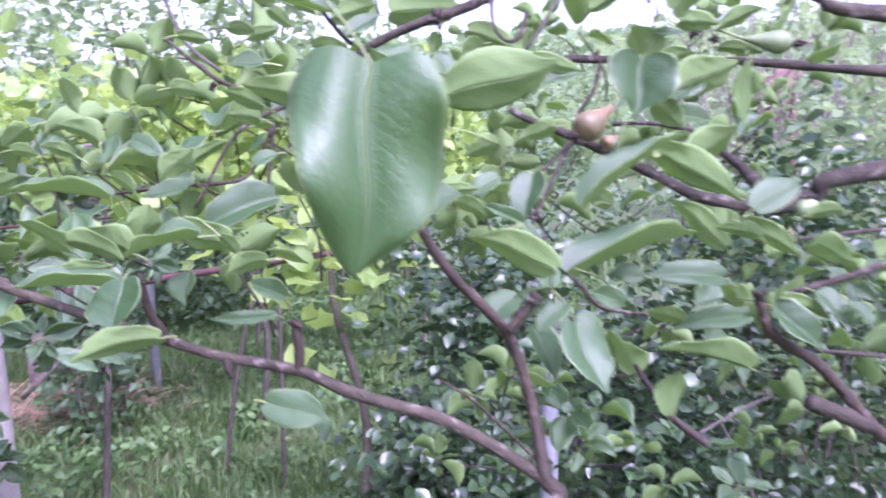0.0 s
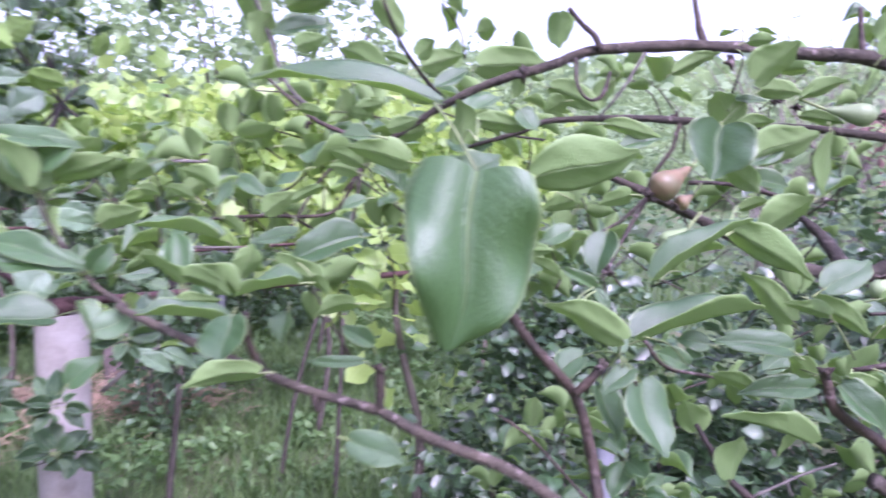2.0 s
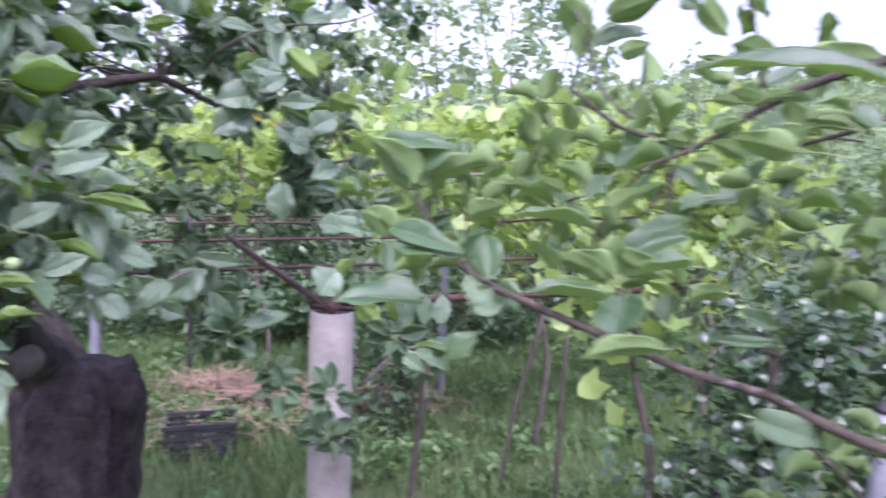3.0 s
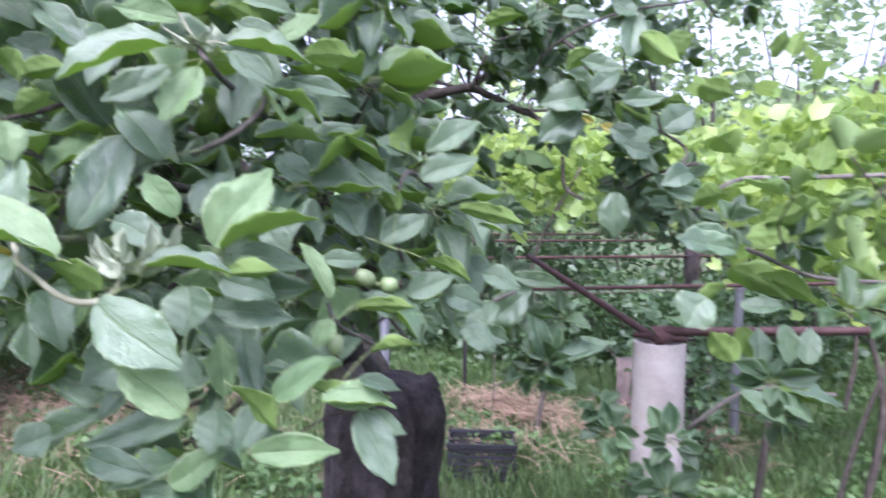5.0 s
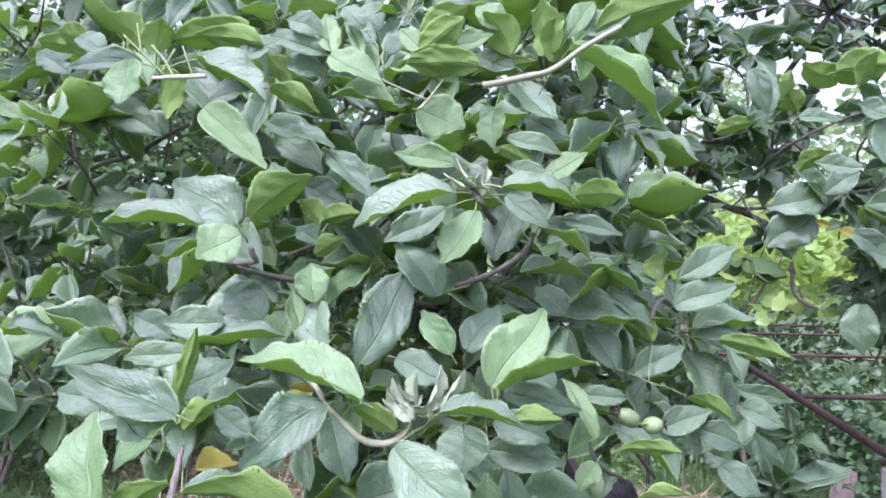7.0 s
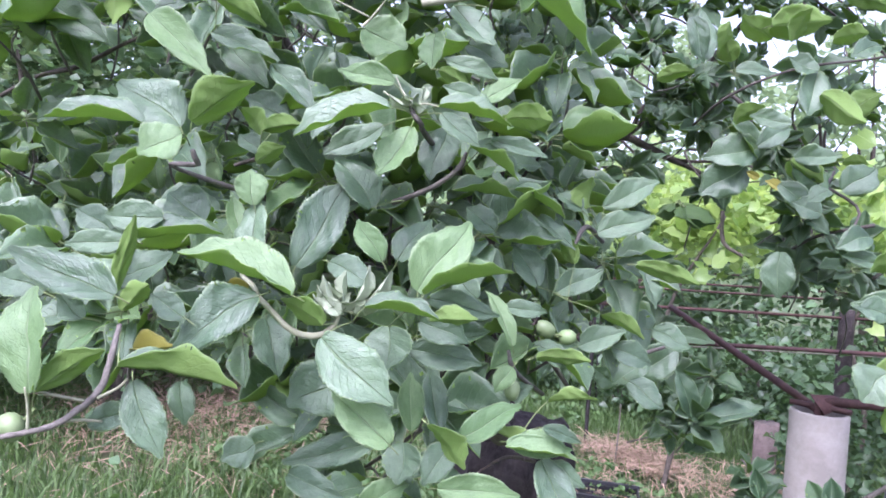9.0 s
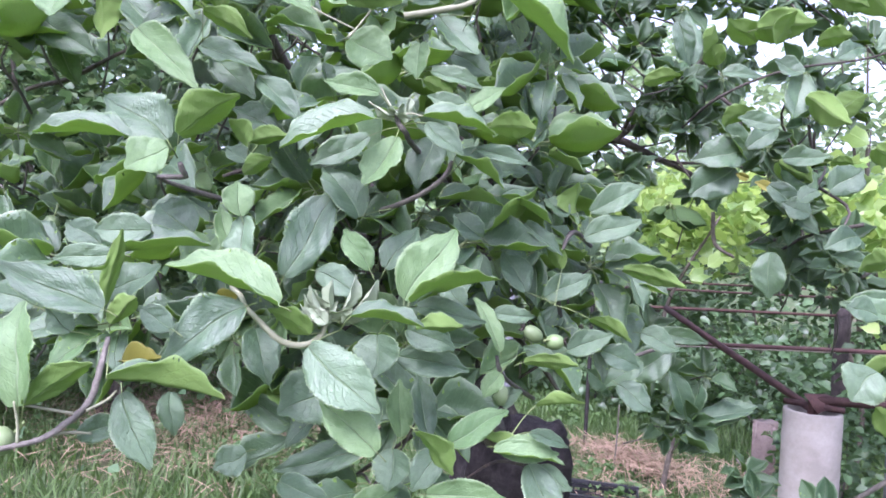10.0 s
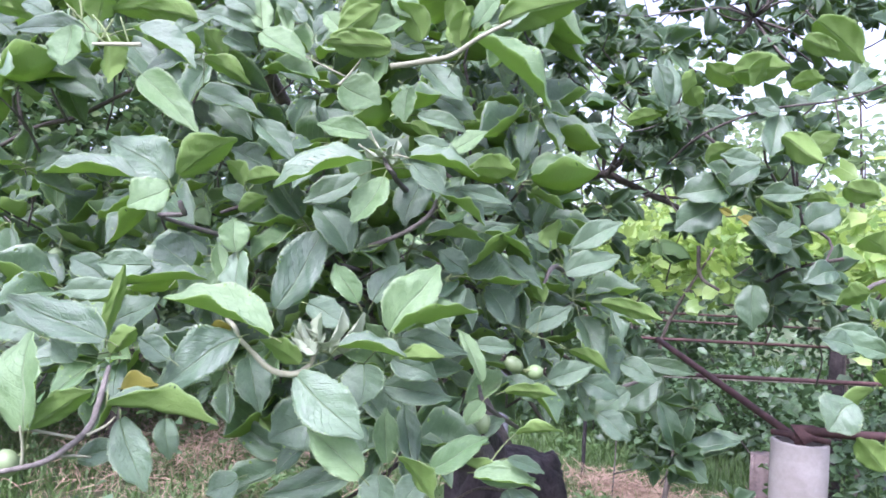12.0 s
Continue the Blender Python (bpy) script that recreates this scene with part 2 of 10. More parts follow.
def tube(bm, points, sides=8, steps=5, rough=0.0, seed=0, cap=True):
    """A tapering tube along the points, uneven by rough."""
    rng = np.random.RandomState(seed + 7)
    path = smooth_path(points, steps) if steps > 1 else [np.array(q, float) for q in points]
    xyz = np.array([q[:3] for q in path])
    tang = np.gradient(xyz, axis=0)
    rings, side = [], None
    for i, q in enumerate(path):
        t = Vector(tang[i]).normalized()
        if side is None:
            side = t.orthogonal().normalized()
        side = (side - t * side.dot(t)).normalized()
        up = t.cross(side)
        ring = []
        for a in range(sides):
            f = 2 * math.pi * a / sides
            r = max(q[3], 0.0003) * (1 + rough * rng.uniform(-1, 1))
            ring.append(bm.verts.new(Vector(q[:3]) + side * (r * math.cos(f)) + up * (r * math.sin(f))))
        rings.append(ring)
    for a, b in zip(rings, rings[1:]):
        for j in range(sides):
            bm.faces.new((a[j], a[(j + 1) % sides], b[(j + 1) % sides], b[j]))
    if cap:
        bm.faces.new(rings[0][::-1])
        bm.faces.new(rings[-1])
    return bm


def branch(name, points, material, parent, sides=8, rough=0.12, label="", steps=5):
    return part(name, tube(bmesh.new(), points, sides, steps, rough, len(points) * 31 + int(abs(points[0][0]) * 997)), material, parent, label)


def blade_mesh(kind="pear", nl=9, nw=6, fold=0.12, arch=0.05, wave=0.02, twist=0.0, puff=0.04, crumple=0.010, seed=0, roll=0.0, stalk=0.0, thick=0.0):
    """A leaf blade one long (y) and one wide (x), base and tip on the y axis, margins rolled over by roll. With thick it has an upper and a lower
    skin. Returns verts, faces, uvs and the material slot of each face: 0 upper skin, 1 lower skin and rim, 2 stalk."""
    rng = np.random.RandomState(seed + 11)
    ph = rng.uniform(0, 6.28, 6)
    skew = rng.uniform(-0.06, 0.06)
    bend = rng.uniform(-0.05, 0.05)
    jag = rng.uniform(-1, 1, (nl + 1, 2))
    strong = rng.uniform(0.2, 1.0, 2)
    grid, uvs = np.zeros((nl + 1, nw + 1, 3)), []
    for i in range(nl + 1):
        v = i / nl
        if kind == "pear":
            w = (math.sin(math.pi * min(1, v * 0.975 + 0.02) ** 0.68)) ** 0.66
        elif kind == "heart":
            w = max(0.0, 1 - max(0.0, (v - 0.16) / 0.84) ** 2.3) ** 0.85 * min(1.0, 0.78 + 0.22 * math.sin(min(1.0, v / 0.22) * 1.5708))
        elif kind == "apple":
            w = (math.sin(math.pi * min(1, v * 0.975 + 0.022) ** 0.84)) ** 0.68
        elif kind == "vine":
            w = (math.sin(math.pi * (v * 0.94 + 0.06) ** 0.6)) ** 0.6 * (1 + 0.22 * math.cos(v * 15))
        else:
            w = (math.sin(math.pi * (v * 0.97 + 0.02) ** 0.8)) ** 0.9
        if i == nl:
            w = 0.0
        if kind in ("pear", "apple") and v > 0.80:
            w *= 1 - 0.34 * math.sin((v - 0.80) / 0.20 * math.pi)
        for j in range(nw + 1):
            u = -1 + 2 * j / nw
            x = 0.5 * u * w
            back = 0.0
            if kind == "pear":
                back = -0.10 * (1 - v) ** 6 * abs(u) ** 0.7 * (1 - 0.35 * abs(u) ** 4)
            elif kind == "heart":
                back = -0.055 * (1 - v) ** 7 * math.sin(math.pi * min(1.0, abs(u) * 0.85))
            elif kind == "vine":
                back = -0.25 * (1 - v) ** 4 * abs(u) ** 0.8
            if j in (0, nw) and nl > 5 and kind != "grass":
                tooth = 0.030 if kind == "apple" else 0.007 if kind == "heart" else 0.016
                x *= 1 + (tooth if i % 2 else -tooth) + tooth * 1.3 * jag[i][j // nw]
            x *= 1 + 0.05 * math.sin(v * 6 + (ph[3] if u > 0 else ph[4]))
            x += skew * math.sin(v * 3.14) + bend * math.sin(v * 6.28)
            z = fold * abs(u) * w + puff * math.sin(math.pi * abs(u)) * w + arch * 4 * v * (1 - v)
            z += wave * u * u * math.sin(v * (8 if u > 0 else 9.5) + (ph[1] if u > 0 else ph[2])) * min(1, 5 * (1 - v))
            z += twist * u * w * (v - 0.4)
            if kind == "apple":
                z += 0.020 * abs(u) ** 3 * w * math.sin(v * 21 + (ph[0] if u > 0 else ph[2]))
            z += crumple * w * (math.sin(v * 17 + ph[5] + 3 * u) * math.sin(u * 5 + ph[0] + v * 4) + 0.6 * math.sin(v * 29 + u * 8 + ph[1]) * abs(u))
            if roll and abs(u) > 0.45:
                s = 1 if u > 0 else 0
                amount = roll * strong[s] * max(0.0, 0.35 + 0.85 * math.sin(v * 4.6 + ph[3 + s]))
                curl = 2.6 * amount * (abs(u) - 0.45) / 0.55
                if curl > 0.01:
                    rad = 0.5 * w * (abs(u) - 0.45) / curl
                    x += math.copysign(rad * math.sin(curl) - 0.5 * w * (abs(u) - 0.45), u)
                    z += rad * (1 - math.cos(curl)) * 1.2
            grid[i, j] = (x, v + back, z)
            uvs.append(((u + 1) / 2, v))
    row = nw + 1
    faces = [(i * row + j, i * row + j + 1, (i + 1) * row + j + 1, (i + 1) * row + j) for i in range(nl) for j in range(nw)]
    slots = [0] * len(faces)
    verts = [tuple(q) for q in grid.reshape(-1, 3)]
    if thick:
        out = np.cross(np.gradient(grid, axis=1), np.gradient(grid, axis=0))
        size = np.linalg.norm(out, axis=2, keepdims=True)
        out = np.where(size > 1e-6, out / np.maximum(size, 1e-6), (0.0, 0.0, 1.0))
        k = len(verts)
        verts += [tuple(q) for q in (grid - out * thick).reshape(-1, 3)]
        uvs += uvs[:k]
        faces += [tuple(q + k for q in f[::-1]) for f in faces]
        slots += [1] * len(slots)
        for i in range(nl):
            a, b = i * row, i * row + nw
            faces += [(a + row, a + row + k, a + k, a), (b, b + k, b + row + k, b + row)]
            slots += [1, 1]
    if stalk:
        k = len(verts)
        for y, z in ((-stalk, -0.10 * stalk), (-stalk * 0.5, 0.06 * stalk), (0.03, 0.003)):
            verts += [(-0.024, y, z), (0.024, y, z), (0.0, y, z + 0.02)]
            uvs += [(0.5, 0.0)] * 3
        for q in (k, k + 3):
            faces += [(q + 1, q, q + 3, q + 4), (q, q + 2, q + 5, q + 3), (q + 2, q + 1, q + 4, q + 5)]
        slots += [2] * 6
    return np.array(verts), faces, np.array(uvs), slots


# upper and lower skin of each sort of leaf
SKINS = {PEAR_TOP.name: (PEAR_TOP, PEAR_UNDER), PEAR_UNDER.name: (PEAR_TOP, PEAR_UNDER), APPLE_TOP.name: (APPLE_TOP, APPLE_UNDER), APPLE_UNDER.name: (APPLE_TOP, APPLE_UNDER),
         APPLE_LIGHT.name: (APPLE_LIGHT, APPLE_UNDER), SHADED_APPLE_LEAF.name: (SHADED_APPLE_LEAF, SHADE_UNDER), BUSH_LEAF.name: (BUSH_LEAF, SHADE_UNDER)}


def skins(mesh, material):
    for q in (*SKINS.get(material.name, (material, material)), PETIOLE):
        mesh.materials.append(q)


def to_mesh(name, verts, faces, uvs, slots, material):
    mesh = bpy.data.meshes.new(name)
    mesh.from_pydata([tuple(q) for q in verts], [], faces)
    layer = mesh.uv_layers.new(name="UVMap")
    idx = np.empty(len(mesh.loops), dtype=np.int32)
    mesh.loops.foreach_get("vertex_index", idx)
    layer.data.foreach_set("uv", uvs[idx].astype(np.float32).ravel())
    skins(mesh, material)
    mesh.polygons.foreach_set("material_index", np.array(slots, dtype=np.int32))
    mesh.shade_smooth()
    return mesh


SHAPES = {}


def blade(kind, style, material):
    """Shared blade meshes by kind, style and material."""
    turn = SHAPES.setdefault("count", 0) % 5
    SHAPES["count"] += 1
    key = (kind, style, material.name, turn)
    if key not in SHAPES:
        fold, arch, wave, twist, puff = {"flat": (0.08, 0.04, 0.035, 0.08, 0.03), "fold": (0.24, 0.05, 0.035, 0.06, 0.025), "arch": (0.10, 0.11, 0.035, 0.0, 0.03),
                                         "droop": (0.08, -0.09, 0.035, 0.10, 0.04), "wavy": (0.10, 0.04, 0.065, 0.14, 0.04), "cup": (0.40, -0.04, 0.05, 0.0, 0.05),
                                         "roll": (-0.22, 0.12, 0.06, 0.0, 0.05), "heart": (0.07, 0.06, 0.13, 0.16, 0.10)}[style]
        SHAPES[key] = to_mesh(kind + "_blade", *blade_mesh(kind, 44, 12, fold, arch, wave, twist, puff, {"heart": 0.004, "apple": 0.016}.get(kind, 0.008),
                                                              len(SHAPES), 0.0 if kind == "heart" else 0.3, 0.0, 0.007), material)
    return SHAPES[key]


def leaf_matrix(base, tip, normal, width):
    y = Vector(tip) - Vector(base)
    length = y.length
    y.normalize()
    z = Vector(normal)
    z = (z - y * z.dot(y)).normalized()
    x = y.cross(z)
    m = Matrix((x * width, y * length, z * (0.5 * (width + length)))).transposed().to_4x4()
    m.translation = base
    return m


def leaf(tree, base, tip, normal, width, material, kind="pear", style="flat", spur=None, stalk=0.00055):
    """One leaf with its stalk from the spur."""
    ob = link_mesh("leaf", blade(kind, style, material), tree, leaf_matrix(base, tip, normal, width))
    if spur:
        b, s = Vector(base), Vector(spur)
        mid = (b + s) / 2 + Vector((0, 0, 0.04 * (b - s).length))
        bm = tube(bmesh.new(), [(*s, stalk * 1.25), (*mid, stalk), (*b, stalk)], 5, 3)
        part("petiole", bm, PETIOLE, ob)
    return ob


# low blades for foliage in quantity
def low_blade(kind, fold, arch, turn):
    if kind == "apple":
        return blade_mesh(kind, 12, 6, fold * (0.5 + 0.6 * turn), arch * (turn - 1) * 1.5, 0.05, 0.12, 0.04, 0.016, 3 + turn, 0.3, 0.30, 0.010)
    if kind == "pear":
        return blade_mesh(kind, 10, 4, fold * (0.5 + 0.5 * turn), arch * (1 - turn), 0.05, 0.1, 0.04, 0.0, 3 + turn, 0.25, 0.34, 0.010)
    if kind in ("far", "bush"):
        return blade_mesh(kind, 3 if kind == "far" else 4, 2, fold, arch * (1 - turn), 0.08, 0.1, 0.04, 0.0, 3 + turn)
    if kind == "grass":
        return blade_mesh(kind, 3, 1, 0.012, arch * (1.6 - 0.5 * turn), 0.0, 0.0, 0.0, 0.0, 3 + turn)
    return blade_mesh(kind, 4, 2, fold, arch * (1 - turn), 0.08, 0.1, 0.04, 0.0, 3 + turn)


def basis_of(direction, normal):
    d = direction / np.linalg.norm(direction, axis=1, keepdims=True)
    n = normal - d * np.sum(normal * d, axis=1, keepdims=True)
    n /= np.linalg.norm(n, axis=1, keepdims=True) + 1e-9
    return np.stack([np.cross(d, n), d, n], axis=2)


def foliage(name, parent, bases, dirs, normals, lengths, ratio, kind, material, singles=0, fold=0.14, arch=-0.06):
    """Many leaves: the first singles as leaf objects, the rest as one mesh."""
    rot = basis_of(dirs, normals)
    n = len(bases)
    for i in range(min(singles, n)):
        key = (kind, "low", material.name, i % 4)
        if key not in SHAPES:
            SHAPES[key] = to_mesh(kind + "_low", *low_blade(kind, fold, arch, i % 4), material)
        m = Matrix([[*(rot[i][r] * (lengths[i] * ratio, lengths[i], lengths[i])), bases[i][r]] for r in range(3)] + [[0, 0, 0, 1]])
        link_mesh("leaf", SHAPES[key], parent, m)
    pts, quads, uvs, slots, count = [], [], [], [], 0
    for turn in range(4):
        v, f, uv, slot = low_blade(kind, fold, arch, turn)
        rest = np.arange(singles + turn, n, 4)
        k = len(rest)
        if k == 0:
            continue
        scale = np.stack([lengths[rest] * ratio, lengths[rest], lengths[rest]], axis=1)
        local = v[None] * scale[:, None, :]
        pts.append((np.einsum("nij,nkj->nki", rot[rest], local) + bases[rest][:, None, :]).reshape(-1, 3))
        q = (np.array(f)[None] + (np.arange(k) * len(v))[:, None, None]).reshape(-1, 4)
        quads.append(q + count)
        uvs.append(np.tile(uv, (k, 1))[q.ravel()])
        slots.append(np.tile(slot, k))
        count += k * len(v)
    if not pts:
        return None
    pts, quads, uvs, slots = (np.concatenate(q) for q in (pts, quads, uvs, slots))
    mesh = bpy.data.meshes.new(name)
    mesh.vertices.add(count)
    mesh.vertices.foreach_set("co", pts.reshape(-1).astype(np.float32))
    mesh.loops.add(quads.size)
    mesh.loops.foreach_set("vertex_index", quads.ravel().astype(np.int32))
    mesh.polygons.add(len(quads))
    mesh.polygons.foreach_set("loop_start", np.arange(0, quads.size, 4, dtype=np.int32))
    skins(mesh, material)
    mesh.polygons.foreach_set("material_index", slots.astype(np.int32))
    layer = mesh.uv_layers.new(name="UVMap")
    layer.data.foreach_set("uv", uvs.astype(np.float32).ravel())
    mesh.update()
    mesh.validate()
    mesh.shade_smooth()
    return tagged(link_mesh(name, mesh, parent), kind="stuff")


def leaf_directions(rng, n, droop=0.3, spread=1.0, lift=0.9):
    """Random leaf axes that droop, and normals that mostly face the sky."""
    a = rng.uniform(0, 2 * math.pi, n)
    d = np.stack([np.cos(a), np.sin(a), rng.normal(-droop, 0.45, n)], axis=1)
    nn = np.stack([rng.normal(0, spread * 0.6, n), rng.normal(0, spread * 0.6, n), np.full(n, lift)], axis=1)
    return d, nn


def clumped(rng, n, centre, radii, clumps, tight=0.22):
    """Points in clumps inside an ellipsoid, denser towards its skin."""
    c = rng.normal(0, 1, (clumps, 3))
    c /= np.linalg.norm(c, axis=1, keepdims=True)
    c *= rng.uniform(0.35, 1.0, (clumps, 1)) ** 0.5
    pick = c[rng.randint(0, clumps, n)]
    pts = pick + rng.normal(0, tight, (n, 3))
    return np.array(centre) + pts * np.array(radii)


def shrub(name, centre, radii, n, size, ratio, kind, material, label, category, seed, clumps=40, singles=0, stems=4, bark=None, droop=0.3,
          tight=0.22, ground=0.0, group="", base=None, lift=0.9):
    """A bush or tree: stems with limbs, and a crown of leaves in clumps."""
    rng = np.random.RandomState(seed)
    b = base or (centre[0], centre[1], ground)
    ob = thing(name, b, label, category, group)
    for i in range(stems):
        a = rng.uniform(0, 6.28)
        top = np.array(centre) + np.array(radii) * (math.cos(a) * 0.7, math.sin(a) * 0.7, rng.uniform(0.0, 0.8))
        foot = np.array(b) + (0.05 * math.cos(a), 0.05 * math.sin(a), -0.03)
        mid = foot * 0.45 + top * 0.55 + rng.normal(0, 0.06, 3)
        r = max(0.006, 0.012 * radii[2])
        branch("stem" if radii[2] < 1.2 else "limb", [(*foot, r * 1.6), (*mid, r), (*top, r * 0.35)], bark or BARK_GREY, ob, 6, 0.15)
    pts = clumped(rng, n, centre, radii, clumps, tight)
    pts[:, 2] = np.maximum(pts[:, 2], ground + 0.03)
    d, nn = leaf_directions(rng, n, droop, 1.0, lift)
    foliage("foliage", ob, pts, d, nn, rng.uniform(0.65, 1.2, n) * size, ratio, kind, material, singles)
    return ob


# ---- ground ----
def rise(x, y):
    """Height of the land: level garden, a hillside far behind."""
    far = math.hypot(x, y)
    h = 0.0
    if y > 30:
        h += 30.0 * (1 - math.exp(-((y - 30) / 90.0) ** 1.6)) * (0.75 + 0.25 * math.sin(x * 0.012 + 1.2))
    h += 0.03 * noise.noise((x * 0.6, y * 0.6, 0.0)) * min(1, 8 / (far + 0.1))
    return h


bm = bmesh.new()
xs = sorted(set([-600, -400, -250, -160, -110, -80, -60, -45, -35, -28, -22, -17] + [q * 0.6 for q in range(-22, 12)] + [9, 13, 18, 25, 35, 50, 75, 110, 160, 250, 400, 600]))
ys = sorted(set([-600, -300, -120, -60, -30, -15, -8] + [q * 0.6 for q in range(-8, 24)] + [16, 19, 23, 27, 31, 36, 42, 50, 60, 75, 95, 120, 150, 200, 300, 600]))
grid = [[bm.verts.new((x, y, rise(x, y))) for x in xs] for y in ys]
for r0, r1 in zip(grid, grid[1:]):
    for i in range(len(xs) - 1):
        bm.faces.new((r0[i], r0[i + 1], r1[i + 1], r1[i]))
ground = part("ground", bm, SOIL)
tagged(ground, "garden soil under grass and weeds, hillside beyond", "ground", kind="structure")


def scatter(rng, n, x0, x1, y0, y1):
    return np.stack([rng.uniform(x0, x1, n), rng.uniform(y0, y1, n), np.zeros(n)], axis=1)


def grass(seed, n, area, length, material, name, label, lean=0.5, ratio=0.055):
    rng = np.random.RandomState(seed)
    p = scatter(rng, n, *area)
    keep = np.array([noise.noise((q[0] * 1.1, q[1] * 1.1, seed)) + rng.uniform(-0.35, 0.6) > -0.12 for q in p])
    p = p[keep]
    p[:, 2] = [rise(q[0], q[1]) - 0.01 for q in p]
    n = len(p)
    a = rng.uniform(0, 6.28, n)
    d = np.stack([np.cos(a) * lean, np.sin(a) * lean, np.ones(n)], axis=1) + rng.normal(0, 0.2, (n, 3))
    d[:, 2] = np.abs(d[:, 2])
    nn = np.stack([-np.cos(a), -np.sin(a), np.full(n, 0.5)], axis=1)
    tall = rng.uniform(0.5, 1.3, n) * length
    ob = foliage(name, None, p, d, nn, tall, ratio, "grass", material, 0, 0.1, 0.14)
    return tagged(ob, label, "grass", kind="stuff")


def weeds(seed, n, area, size, material, label):
    """Broad leaves in clumps of uneven height, with clearings between."""
    rng = np.random.RandomState(seed)
    k = n // 22
    c = scatter(rng, k, *area)
    clear = np.array([(q[0] + 3.4) ** 2 / 0.45 + (q[1] - 4.0) ** 2 / 0.10 > 1 and (q[0] + 2.4) ** 2 / 0.30 + (q[1] - 4.35) ** 2 / 0.14 > 1
                      and noise.noise((q[0] * 0.9, q[1] * 0.9, 3.0)) > -0.22 for q in c])
    c = c[clear]
    tall = np.array([0.05 + 0.22 * max(0.0, 0.35 + noise.noise((q[0] * 1.7, q[1] * 1.7, 8.0))) for q in c])
    pick = rng.randint(0, len(c), n)
    p = c[pick] + rng.normal(0, 0.05, (n, 3)) * (1, 1, 0)
    p[:, 2] = tall[pick] * rng.uniform(0.25, 1.1, n)
    d, nn = leaf_directions(rng, n, 0.15, 0.9, 1.0)
    ob = foliage("weeds", None, p, d, nn, rng.uniform(0.5, 1.2, n) * size, 0.55, "weed", material, 0, 0.12, -0.08)
    return tagged(ob, label, "weeds", kind="stuff")


grass(5, 90000, (-7.5, 1.5, 1.6, 8.5), 0.15, GRASS, "grass", "long green meadow grass growing between the trees")
weeds(6, 17000, (-7.5, 1.8, 1.7, 8.5), 0.066, WEED_LEAF, "low broad-leaved weeds among the grass")
grass(9, 26000, (-9, -3.8, -2.0, 3.0), 0.20, GRASS, "grass", "grass in the shade under the apple tree")
grass(10, 5000, (-4.2, -2.3, -1.0, 1.8), 0.17, GRASS, "grass", "grass in the shade under the apple tree")
grass(11, 16000, (-4.0, 5.0, -4.5, 1.7), 0.14, GRASS, "grass", "short green grass round the trees", 0.6, 0.09)
grass(8, 8000, (-11, 4, 8.0, 15.0), 0.30, GRASS, "grass", "long green grass farther off", 0.4, 0.08)


def straw_patch(seed, centre, spread, n, label):
    rng = np.random.RandomState(seed)
    p = np.array((*centre, 0.05)) + rng.normal(0, 1, (n, 3)) * (spread[0], spread[1], 0.04)
    p[:, 2] = np.abs(p[:, 2] - 0.05) + 0.08
    a = rng.uniform(0, 6.28, n)
    d = np.stack([np.cos(a), np.sin(a), rng.normal(0, 0.25, n)], axis=1)
    ob = foliage("straw", None, p, d, np.tile((0.0, 0.1, 1.0), (n, 1)) + rng.normal(0, 0.3, (n, 3)), rng.uniform(0.08, 0.26, n), 0.028, "grass", STRAW, 0, 0.05, 0.06)
    return tagged(ob, label, "straw", "patches of mown straw", "stuff")


weeds(7, 4000, (-8.0, -3.3, -1.5, 3.2), 0.07, WEED_LEAF, "low broad-leaved weeds in the shade")
straw_patch(1, (-3.45, 4.05), (0.27, 0.12), 1500, "pinkish dry straw lying in the grass")
straw_patch(2, (-2.42, 4.35), (0.24, 0.18), 2200, "pinkish dry straw lying in the grass")
straw_patch(3, (-3.1, 3.4), (0.35, 0.25), 400, "thin dry straw over short grass")
straw_patch(4, (-5.8, 1.9), (0.8, 0.7), 8000, "dry mown straw in the shade of the tree")


# ---- trellis ----
def pipe_post(x, y, top, r, wall):
    ob = thing("pipe_post", (x, y, 0), "round grey asbestos-cement pipe set upright as a trellis post", "post")
    bm = bmesh.new()
    n = 40
    rings = []
    for rr, z in ((r, -0.05), (r, top * 0.5), (r, top - 0.004), (r - 0.003, top), (r - wall + 0.003, top), (r - wall, top - 0.004), (r - wall, top - 0.5)):
        rings.append([bm.verts.new((x + rr * math.cos(6.28318 * i / n) * (1 + 0.006 * math.sin(i * 3 + z * 9)), y + rr * math.sin(6.28318 * i / n),
                                    z + (0.0007 * math.sin(i * 1.7) if z > top - 0.01 else 0))) for i in range(n)])
    for a, b in zip(rings, rings[1:]):
        for i in range(n):
            bm.faces.new((a[i], a[(i + 1) % n], b[(i + 1) % n], b[i]))
    part("pipe", bm, CEMENT, ob)
    return ob


post = pipe_post(-1.052, 1.672, 1.245, 0.0625, 0.011)


def rod(name, a, b, r, material, parent, sides=10, sag=0.0, label=""):
    mid = [(a[i] + b[i]) / 2 for i in range(3)]
    return branch(name, [(*a, r), (mid[0], mid[1], mid[2] - sag, r), (*b, r)], material, parent, sides, 0.03, label)


frame_base = thing("steel_trellis", (-1.052, 1.672, 1.2), "rusty welded steel trellis frame resting in the pipe post", "trellis")
BR = (-1.055, 1.668, 1.268)
rod("brace", (BR[0], BR[1], BR[2] - 0.02), (-1.74, 2.03, 1.40), 0.010, RUST, frame_base)
rod("rail", BR, (-0.20, 2.62, 1.275), 0.011, RUST, frame_base)
rod("cross_rod", (-1.115, 1.660, 1.254), (-0.99, 1.69, 1.254), 0.007, RUST, frame_base)
